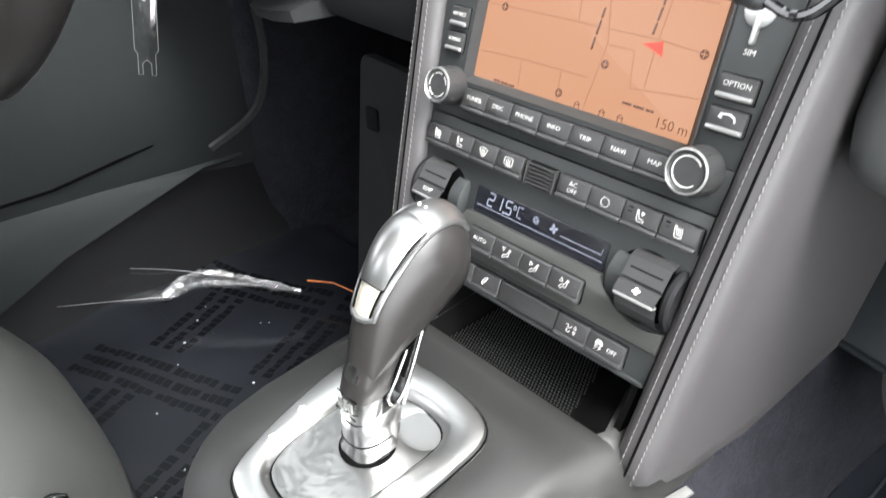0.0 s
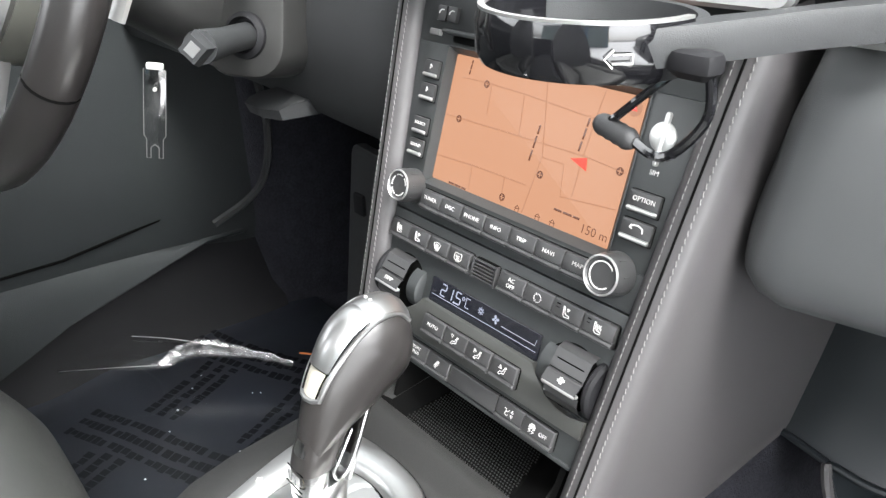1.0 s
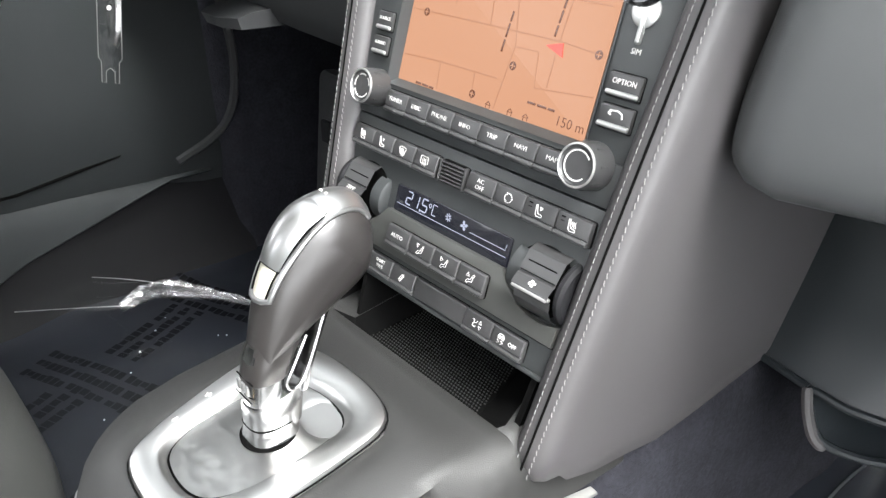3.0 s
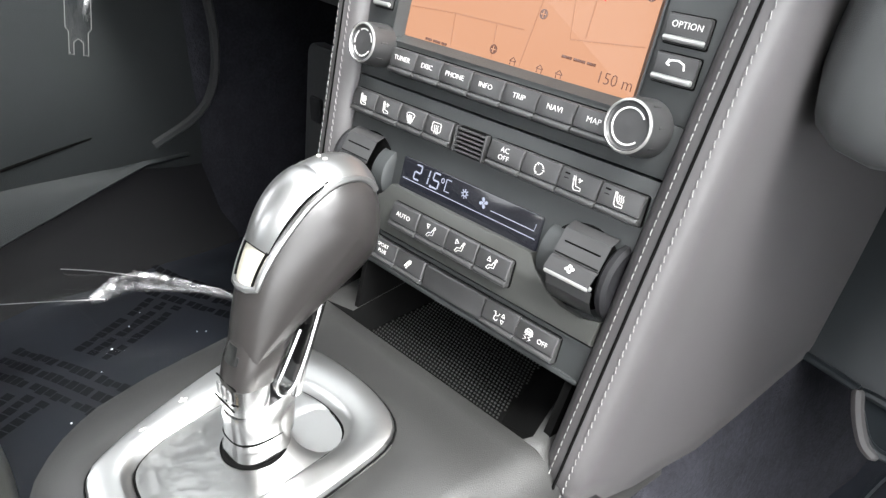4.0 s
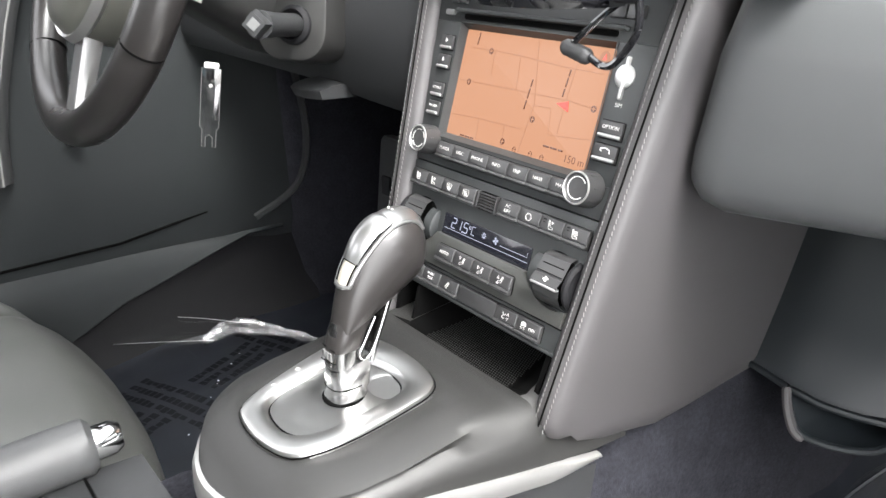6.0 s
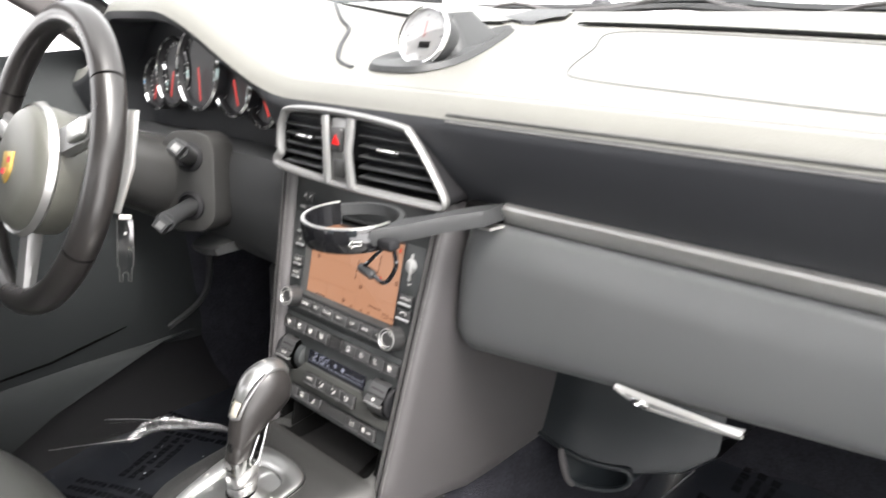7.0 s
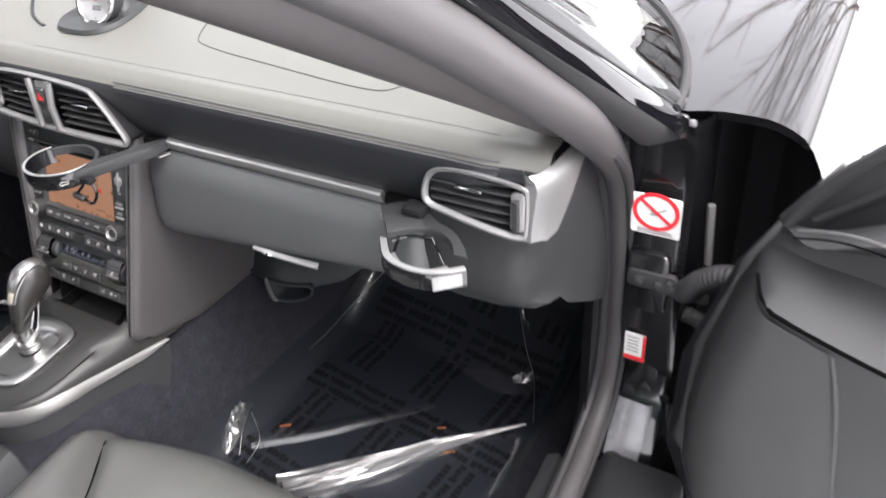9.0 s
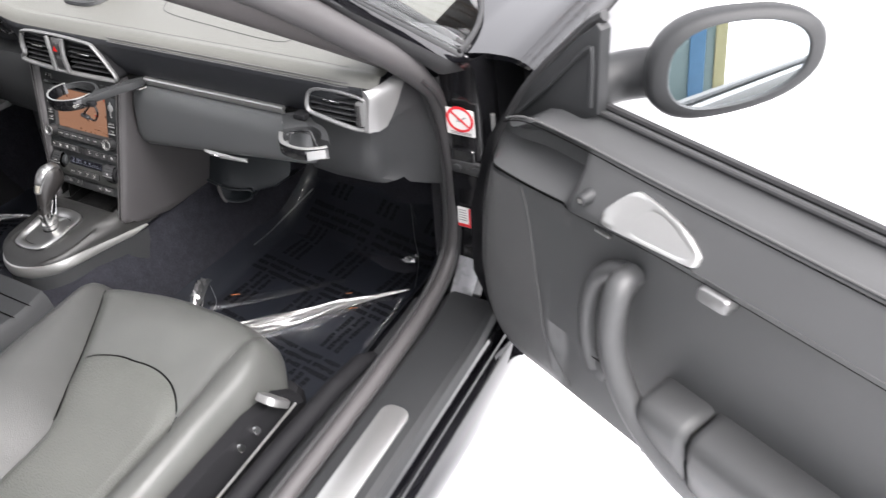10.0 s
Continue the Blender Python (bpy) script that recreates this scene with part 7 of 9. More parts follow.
    mt = Matrix.Translation((-0.542, 0.300, 0.556)) @ Matrix((fx, fy, fz)).transposed().to_4x4()
    o = [(-0.012, 0.048), (0.012, 0.048), (0.012, -0.026), (0.009, -0.030), (0.009, -0.052), (0.0045, -0.052), (0.0045, -0.040), (0, -0.036), (-0.0045, -0.040), (-0.0045, -0.052), (-0.009, -0.052), (-0.009, -0.030), (-0.012, -0.026)]
    part("sleeve", prism(BM(), o, -0.0025, 0.0025, mt, 0.0006, True), "tag", g, "clear acrylic sleeve")
    bm = BM()
    ribbon(bm, [(x * 0.97, y * 0.99) for x, y in o], 0.0007, mt, 0.0026, True, 0.0004)
    part("rim", bm, "grey_thread", g, "whitish edge")
    part("cap", prism(BM(), rrect(0.018, 0.007, 0.002), -0.003, 0.003, mt @ Matrix.Translation((0, 0.051, 0)), 0.001, True), "paper", g, "white cap")
    part("pin", lathe(BM(), [(0.0022, 0), (0.0022, 0.0035), (0, 0.0035)], mt @ Matrix.Translation((0, 0.026, 0)), 12), "white_ink", g)


def driver_side():
    # closed door on the far side
    d = thing("driver_door", (-0.74, 0.0, 0.30), "closed black leather-trimmed driver's door", "car door")
    prof = [(-0.715, 0.285), (-0.700, 0.33), (-0.705, 0.45), (-0.712, 0.60), (-0.705, 0.690), (-0.690, 0.712), (-0.700, 0.745), (-0.725, 0.82), (-0.745, 0.845)]
    rows = [[(x + 0.012 * step(0.30, 0.47, y), y, z) for x, z in prof] for y in (-0.85, -0.4, -0.1, 0.1, 0.25, 0.36, 0.44, 0.47)]
    part("panel", skin(BM(), rows), "far_door", d, "leather door panel, shade put into its dark colour", 60)
    part("ledge_trim", skin(BM(), [[(-0.689, y, 0.700), (-0.686, y, 0.713), (-0.697, y, 0.748), (-0.702, y, 0.748)] for y in (-0.8, 0.0, 0.13)]), "leather", d, "padded leather ledge")
    rows = []
    for z, y in ((0.70, 0.115), (0.66, 0.100), (0.58, 0.075), (0.52, 0.062), (0.465, 0.057)):
        rows.append([(-0.71, y + 0.030, z), (-0.685, y + 0.026, z), (-0.672, y + 0.010, z), (-0.672, y - 0.012, z), (-0.69, y - 0.025, z), (-0.71, y - 0.03, z)])
    gp = part("grip_pillar", skin(BM(), rows, True, True), "leather", d, "padded vertical pull grip", 60)
    for dy in (0.012, 0.0):
        part("grip_seam", tube(BM(), [(-0.6715, y + dy, z) for z, y in ((0.70, 0.115), (0.66, 0.100), (0.58, 0.075), (0.52, 0.062), (0.465, 0.057))], 0.0012, 5), "grey_thread", gp)
    part("pocket_line", tube(BM(), [(-0.703, 0.46, 0.38), (-0.698, 0.2, 0.345), (-0.698, -0.5, 0.34)], 0.0022, 5), "gap", d)
    part("latch", box(BM(), (-0.684, 0.16, 0.731), (0.010, 0.030, 0.006), 0.002), "silver", d)
    part("small_handle", box(BM(), (-0.700, 0.165, 0.52), (0.012, 0.02, 0.05), 0.004), "soft_plastic", d)
    # sill cover beside the driver's floor
    s = thing("sill_cover_driver", (-0.68, 0.2, 0.2), "plastic sill cover with a small screw, shade put into its colour", "sill trim")
    rows = []
    for y, zt, zb in ((-0.5, 0.345, 0.20), (-0.1, 0.342, 0.205), (0.08, 0.336, 0.210), (0.13, 0.334, 0.232), (0.19, 0.332, 0.260), (0.28, 0.329, 0.286), (0.34, 0.327, 0.304), (0.39, 0.325, 0.318), (0.45, 0.322, 0.316)):
        rows.append([(-0.735, y, zt - 0.004), (-0.712, y, zt), (-0.700, y, zt - 0.010), (-0.690, y, (zt + zb) / 2), (-0.684, y, zb), (-0.70, y, zb - 0.01)])
    # the same shaded trim colour on the sill cover
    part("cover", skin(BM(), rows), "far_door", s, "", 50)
    part("screw", lathe(BM(), [(0.005, 0), (0.0045, 0.002), (0, 0.002)], pose(-0.692, 0.195, 0.272, 0, 90, 0), 14), "matte_black", s)
    # floor carpet's edge in plain black, with the footwell's shade put into its colour
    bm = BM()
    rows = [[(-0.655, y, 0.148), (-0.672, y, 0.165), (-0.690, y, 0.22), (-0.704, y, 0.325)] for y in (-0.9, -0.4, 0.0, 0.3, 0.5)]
    solo("floor_edge_driver", skin(bm, rows), "matte_black", "floor carpet turned up against the driver's sill, shade put into its black", "sill trim", kind="structure")
    # side wall ahead of the door and a grey panel beside the pedals
    bm = BM()
    rows = [[(-0.70, 0.47, z), (-0.68, 0.50, z), (-0.66, 0.60, z), (-0.64, 1.0, z)] for z in (0.12, 0.35, 0.60, 0.74)]
    solo("footwell_wall_driver", skin(bm, rows), "carpet", "dark carpeted side wall of the driver's footwell", "wall", kind="structure")
    p = thing("pedal_panel", (-0.39, 0.42, 0.17), "dark brown-grey plastic panel beside the pedals", "panel")
    part("plate", prism(BM(), rrect(0.16, 0.34, 0.012), -0.006, 0.006, pose(-0.312, 0.435, 0.355, 84, 0, -6), 0.003), "soft_plastic", p)
    part("clip", box(BM(), (-0.335, 0.425, 0.475), (0.018, 0.006, 0.026), 0.003), "matte_black", p)
    part("shield_edge", tube(BM(), smooth([(-0.66, 0.47, 0.62), (-0.655, 0.49, 0.48), (-0.66, 0.47, 0.39), (-0.675, 0.40, 0.345)], 6), 0.006, 6), "soft_plastic", p)


def paper(name, cx, y0, y1, w, slant, label, lines=3):
    """Protective paper on a footwell floor under clear film, printed with rows of bars."""
    t = thing(name, (cx, (y0 + y1) / 2, 0.16), label, "floor cover", "floor covers")
    def z(x, y):
        return 0.158 + 0.35 * max(0, y - 0.66) ** 1.15 * 2.0 + 0.007 * (noise.noise((x * 9, y * 9, cx)) + 1) + (0.05 if cx > 0 else 0.012) * step(0.80, 1.0, abs(x - cx) / (w / 2)) ** 2
    nx, ny = 26, 34
    rows = [[(cx - w / 2 + w * i / nx, y0 + (y1 - y0) * j / ny, z(cx - w / 2 + w * i / nx, y0 + (y1 - y0) * j / ny)) for i in range(nx + 1)] for j in range(ny + 1)]
    part("sheet", skin(BM(), rows), "mat_paper", t, "dark printed protective paper", 60)
    rnd = random.Random(5)

    def text_line(p0, p1):
        """A printed line of word-long bars from p0 to p1."""
        a, b = Vector(p0), Vector(p1)
        d = (b - a).normalized()
        s = Vector((-d.y, d.x)) * 0.0062
        bm = BM()
        x, ln = 0.0, (b - a).length
        while x < ln - 0.006:
            wd = min(rnd.uniform(0.03, 0.08), ln - x)
            n = max(2, int(wd / 0.0095))
            for i in range(n):
                x0, x1 = x + wd * i / n, x + wd * (i + 0.88) / n
                h0, h1 = rnd.choice((1.0, 1.0, 0.62)), rnd.choice((1.0, 1.0, 0.7))
                o = [(q.x, q.y, z(q.x, q.y) + 0.0012) for q in (a + d * x0 - s * h0, a + d * x1 - s * h0, a + d * x1 + s * h1, a + d * x0 + s * h1)]
                bm.faces.new([bm.verts.new(p) for p in o])
            x += wd + rnd.uniform(0.003, 0.008)
        part("print_bar", bm, "mat_ink", t)
    turn = radians(slant)
    c, s = math.cos(turn), math.sin(turn)
    def place(u, v):
        return (cx + u * c - v * s, (y0 + y1) / 2 + u * s + v * c)
    hw, hl = w * 0.42, (y1 - y0) * (0.46 if cx > 0 else 0.40)
    for u0 in (-0.17, -0.02, 0.13):
        for k in range(lines):
            u = u0 + 0.021 * k
            if abs(u) < hw:
                v = -hl
                while v < hl - 0.03:
                    e = min(hl, v + 0.125)
                    text_line(place(u, v), place(u, e))
                    v += 0.205
    v = -hl + 0.135
    while v < hl:
        for k in range(lines):
            for u0 in (-hw, 0.03 - hw * 0.1):
                text_line(place(u0, v + 0.021 * k), place(u0 + hw * 0.95, v + 0.021 * k))
        v += 0.205
    return t, z


def fold(t, name, pts, widths, heights, mat, seed, rough=0.15):
    """A lengthwise fold of film: a thin sheet rising to a crease, with slight waves."""
    rows = []
    c = smooth(pts, 8)
    m = len(c) - 1
    def at_(v, k):
        f = k / m * (len(v) - 1)
        i = min(int(f), len(v) - 2)
        return v[i] + (v[i + 1] - v[i]) * (f - i)
    for k, p in enumerate(c):
        d = (c[min(k + 1, m)] - c[max(k - 1, 0)]).normalized()
        s = d.cross(Vector((0, 0, 1))).normalized()
        w, h = at_(widths, k), at_(heights, k)
        row = []
        for i in range(13):
            u = i / 6 - 1
            wob = noise.noise((k * 0.16, u * 2.5, seed)) * rough
            row.append(p + s * u * w * (1 + wob * 0.5) + Vector((0, 0, h * (1 - abs(u) ** 1.4) * (1 + wob * 2) + 0.0015)))
        rows.append(row)
    part(name, skin(BM(), rows), mat, t, "folded clear film", 35)


def crumple(t, name, pts, width, height, seed, mat="film_knot"):
    """A bunched knot of film with sharp facets."""
    rows = []
    c = smooth(pts, 7)
    for k, p in enumerate(c):
        d = (c[min(k + 1, len(c) - 1)] - c[max(k - 1, 0)]).normalized()
        s = d.cross(Vector((0, 0, 1))).normalized()
        e = math.sin(math.pi * (k + 0.6) / (len(c) + 0.2))
        rows.append([p + s * (i / 5 - 1) * width * e + Vector((0, 0, height * e * (1 - (i / 5 - 1) ** 2) * (0.35 + 1.5 * abs(noise.noise((k * 0.55, i * 0.8, seed)))) + 0.002)) for i in range(11)])
    part(name, skin(BM(), rows), mat, t, "bunched clear film", 28)


def edge_line(t, pts, r=0.0007):
    part("film_edge", tube(BM(), smooth(pts, 5), r, 5), "film_bright", t)


def footwells():
    t, z = paper("floor_paper_passenger", 0.375, 0.12, 0.83, 0.50, -6, "dark printed protective paper under clear film on the floor")
    n, rows = 40, []
    for j in range(n + 1):
        y = 0.14 + 0.66 * j / n
        rows.append([(x, y, z(x, y) + 0.005 + 0.007 * abs(noise.noise((x * 5 + 3, y * 4, 9)))) for x in [0.13 + 0.49 * i / 30 for i in range(31)]])
    part("film_sheet", skin(BM(), rows), "film", t, "thin clear film sheet", 60)
    # one long tent-like fold, bright along its crease
    for k, (x0, y0, x1, y1) in enumerate(((0.272, 0.296, 0.375, 0.386), (0.292, 0.288, 0.385, 0.378), (0.318, 0.284, 0.400, 0.372), (0.336, 0.294, 0.410, 0.374))):
        fold(t, "film_ridge", [(x0, y0, 0.172), (x1, y1, 0.174), (0.49, 0.490 - 0.004 * k, 0.175), (0.585, 0.575, 0.176)], [0.007, 0.0055, 0.004, 0.0015], [0.012 + 0.004 * (k % 2), 0.012, 0.009, 0.002], "film_bright", 1 + k, 0.5)
    for k in range(3):
        edge_line(t, [(0.27 + 0.016 * k, 0.268 + 0.006 * k, 0.180), (0.36 + 0.008 * k, 0.352, 0.190), (0.47, 0.476, 0.188)])
    fold(t, "film_fold", [(0.18, 0.34, 0.170), (0.30, 0.44, 0.172), (0.42, 0.55, 0.173)], [0.018, 0.02, 0.010], [0.006, 0.008, 0.003], "film_fold", 5)
    crumple(t, "film_fold", [(0.128, 0.415, 0.185), (0.135, 0.37, 0.195), (0.150, 0.325, 0.185), (0.165, 0.295, 0.178)], 0.018, 0.020, 2, "film_bright")
    edge_line(t, [(0.150, 0.37, 0.200), (0.165, 0.34, 0.195), (0.185, 0.305, 0.180)])
    edge_line(t, [(0.155, 0.375, 0.198), (0.195, 0.345, 0.180), (0.205, 0.300, 0.176)])
    edge_line(t, [(0.177, 0.775, 0.235), (0.150, 0.68, 0.200), (0.145, 0.586, 0.190), (0.125, 0.42, 0.186)], 0.0014)
    crumple(t, "film_fold", [(0.526, 0.645, 0.190), (0.545, 0.655, 0.194), (0.570, 0.672, 0.194)], 0.012, 0.016, 3)
    crumple(t, "film_fold", [(0.468, 0.800, 0.250), (0.490, 0.775, 0.232), (0.515, 0.750, 0.215)], 0.006, 0.014, 4)
    edge_line(t, [(0.470, 0.795, 0.25), (0.520, 0.720, 0.205), (0.560, 0.665, 0.190), (0.596, 0.580, 0.182)])
    # orange glints on the film, painted as thin coloured rods
    for x, y, e in ((0.487, 0.462, 0.016), (0.455, 0.500, 0.012), (0.205, 0.385, 0.016)):
        part("orange_glint", tube(BM(), [(x, y, z(x, y) + 0.012), (x + e, y + e * 0.7, z(x, y) + 0.012)], 0.0007, 5), "orange", t)
    t2, z2 = paper("floor_paper_driver", -0.41, 0.04, 0.55, 0.56, 24, "dark printed protective paper and crumpled film on the floor")
    # sheet end standing up beside the sill, running into a bunched knot
    rows = []
    for k in range(13):
        f = k / 12
        up, lo = Vector((-0.708, 0.243, 0.207)).lerp(Vector((-0.596, 0.325, 0.214)), f), Vector((-0.673, 0.157, 0.203)).lerp(Vector((-0.585, 0.275, 0.206)), f)
        rows.append([up.lerp(lo, j / 8) + Vector((0, 0, 0.006 * noise.noise((f * 1.5, j * 0.45, 7)))) for j in range(9)])
    part("film_fold", skin(BM(), rows), "film_fold", t2, "clear film end", 60)
    edge_line(t2, [(-0.708, 0.243, 0.208), (-0.65, 0.288, 0.213), (-0.596, 0.325, 0.215)], 0.0007)
    edge_line(t2, [(-0.673, 0.157, 0.205), (-0.63, 0.215, 0.207), (-0.585, 0.275, 0.208)], 0.0006)
    c = smooth([(-0.592, 0.262, 0.206), (-0.590, 0.285, 0.216), (-0.578, 0.312, 0.222), (-0.556, 0.338, 0.218), (-0.530, 0.365, 0.212), (-0.485, 0.400, 0.203)], 7)
    for q, (grow, lift) in enumerate(((1.0, 0.0), (0.6, 0.004))):
        part("film_knot", tube(BM(), [p + Vector((0.004 * noise.noise((k * 0.5, q, 3)), 0.004 * noise.noise((k * 0.5, q, 8)), lift + 0.003 * noise.noise((k * 0.7, q, 5)))) for k, p in enumerate(c)], [grow * (0.004 + 0.009 * math.sin(math.pi * min(1, (k + 3) / len(c))) ** 1.4) * (1 + 0.5 * noise.noise((k * 0.45, 2 + q, 1))) for k in range(len(c))], 9, squash=0.6), "film_knot", t2, "bunched clear film", 20)
    crumple(t2, "film_knot", [(-0.30, 0.20, 0.180), (-0.285, 0.25, 0.185), (-0.27, 0.30, 0.182)], 0.008, 0.016, 14)
    rnd = random.Random(3)
    bits = BM()
    for k in range(20):
        x, y = rnd.uniform(-0.60, -0.20), rnd.uniform(0.08, 0.36)
        r = rnd.uniform(0.0005, 0.0018)
        lathe(bits, [(r, 0), (r * 0.8, r * 0.6), (0, r * 0.7)], Matrix.Translation((x, y, z2(x, y) + 0.002)), 6)
    tagged(part("snow_crumb", bits, "snow", t2, "tiny white snow crumbs"), kind="stuff")
    rows = []
    for j in range(21):
        y = 0.06 + 0.45 * j / 20
        rows.append([(x, y, z2(x, y) + 0.005 + 0.007 * abs(noise.noise((x * 5 + 3, y * 4, 4)))) for x in [-0.66 + 0.48 * i / 20 for i in range(21)]])
    part("film_sheet", skin(BM(), rows), "film", t2, "thin clear film sheet", 60)
    # one more painted glint, a bent orange rod
    part("orange_glint", tube(BM(), [(-0.50, 0.42, 0.205), (-0.47, 0.44, 0.207), (-0.44, 0.45, 0.203)], 0.0014, 5), "orange", t2)
    # air duct under the dashboard: a dark box with a wide rounded mouth
    d = thing("footwell_duct", (0.2, 0.5, 0.40), "black plastic air duct in the footwell", "air duct")
    rows = []
    for x, y, z0 in ((0.106, 0.494, 0.414), (0.128, 0.491, 0.411), (0.149, 0.489, 0.408), (0.185, 0.494, 0.404), (0.23, 0.512, 0.402), (0.275, 0.535, 0.412), (0.30, 0.56, 0.43)):
        rows.append([(x, y + 0.10, z0 - 0.01), (x, y + 0.006, z0 - 0.004), (x, y, z0), (x, y + 0.006, z0 + 0.006), (x, y + 0.022, z0 + 0.060), (x, y + 0.05, 0.59), (x, y + 0.1, 0.60)])
    part("body", skin(BM(), rows), "duct_plastic", d, "", 50)
    mouth = smooth([(0.149, 0.489, 0.408), (0.1555, 0.485, 0.393), (0.165, 0.4815, 0.381), (0.179, 0.484, 0.3765), (0.200, 0.493, 0.376), (0.219, 0.502, 0.382), (0.228, 0.507, 0.394), (0.223, 0.506, 0.405), (0.200, 0.498, 0.405), (0.175, 0.491, 0.406)], 6, True)
    part("mouth", skin(BM(), [mouth + [mouth[0]], [p + Vector((0.004, 0.014, 0.002)) for p in mouth + [mouth[0]]], [p + Vector((0.006, 0.05, 0.012)) for p in mouth + [mouth[0]]]]), "duct_plastic", d, "rounded duct mouth")
    part("edge", tube(BM(), mouth, 0.0032, 8, True), "duct_plastic", d)
    part("pale_lip", tube(BM(), smooth([(0.1482, 0.4868, 0.411), (0.1535, 0.4830, 0.396), (0.1625, 0.4795, 0.381), (0.172, 0.4800, 0.375)], 5), [0.0026] + [0.0040] * 13 + [0.0030, 0.0018], 8), "seal", d, "pale lip")
    part("ridge", tube(BM(), [(0.109, 0.4925, 0.414), (0.128, 0.4900, 0.4125), (0.148, 0.4880, 0.410)], 0.0030, 8), "duct_plastic", d)
    part("clip", tube(BM(), [(0.158, 0.545, 0.470), (0.160, 0.542, 0.485), (0.163, 0.540, 0.498)], 0.0036, 10), "silver_paint", d, "small bright metal clip")
    # passenger side wall of the footwell
    bm = BM()
    rows = [[(0.715, 0.49, z), (0.69, 0.53, z), (0.67, 0.62, z), (0.65, 1.0, z)] for z in (0.12, 0.32, 0.45, 0.60, 0.70)]
    rows[0] = [(0.71, 0.40, 0.12), (0.685, 0.45, 0.12), (0.665, 0.6, 0.12), (0.65, 1.0, 0.12)]
    solo("footwell_wall_passenger", skin(bm, rows), "carpet", "dark carpeted side wall of the passenger footwell", "wall", kind="structure")


seat(0.370, 0.226, 1, "grey-black leather passenger seat with an arched seam")
seat(-0.385, 0.100, -1, "grey-black leather driver's seat beside the centre tunnel")
parking_brake()
steering()
driver_side()
footwells()

# ---- open passenger door, its hinge post and the outside ----
DOOR = Matrix(((0.906, 0.423, 0, 0.90), (-0.423, 0.906, 0, 0.41), (0, 0, 1, 0), (0, 0, 0, 1)))


def dp(s, y, z):
    return DOOR @ Vector((s, y, z))


def door_section(s):
    """Depth and height of the inner door panel's section at s along the door."""
    f = step(-0.015, 0.06, s)
    zb = 0.312 + 0.035 * (1 - f)
    pod = step(0.198, 0.226, s)
    up = 0.020 * step(0.08, 0.40, s)
    dent = 0.024 * step(0.165, 0.185, s)
    mix = lambda a, b: a + (b - a) * pod
    hole = 0.022 * step(0.332, 0.346, s) * step(0.386, 0.364, s)
    low = lambda z: z if z < 0.745 else 0.745 + (z - 0.745) * (0.42 + 0.58 * step(0.0, 0.13, s))
    sec = [(0.03, zb), (-0.005, zb + 0.004), (-0.022 * f, zb + 0.014), (-0.036 * f + dent * 0.4, 0.365), (-0.048 * f + dent, 0.42), (-0.056 * f + dent, 0.488), (-0.060 * f, 0.502), (-0.062 * f, 0.60), (-0.063 * f, 0.70), (-0.064 * f, 0.730 + up),
            (-0.066 * f - 0.012 * pod, 0.736 + up), (mix(-0.050, -0.080) * f, 0.748 + up * 0.8), (mix(-0.026, -0.078) * f, 0.7635), (mix(-0.010, -0.074) * f + hole, 0.7705), (mix(-0.004, -0.060) * f + hole, 0.7945), (mix(-0.008, -0.056) * f, 0.8015), (mix(-0.028, -0.048) * f, 0.816), (-0.040 * f, 0.826), (-0.028 * f, 0.830),
            (-0.006, 0.836), (0.004, 0.846), (0.012, 0.850), (0.030, 0.848)]
    return [(d, low(z)) for d, z in sec]


def door_depth(s, z):
    sec = door_section(s)[2:18]
    for (d0, z0), (d1, z1) in zip(sec, sec[1:]):
        if z0 <= z <= z1:
            return d0 + (d1 - d0) * (z - z0) / max(1e-6, z1 - z0)
    return sec[-1][0]


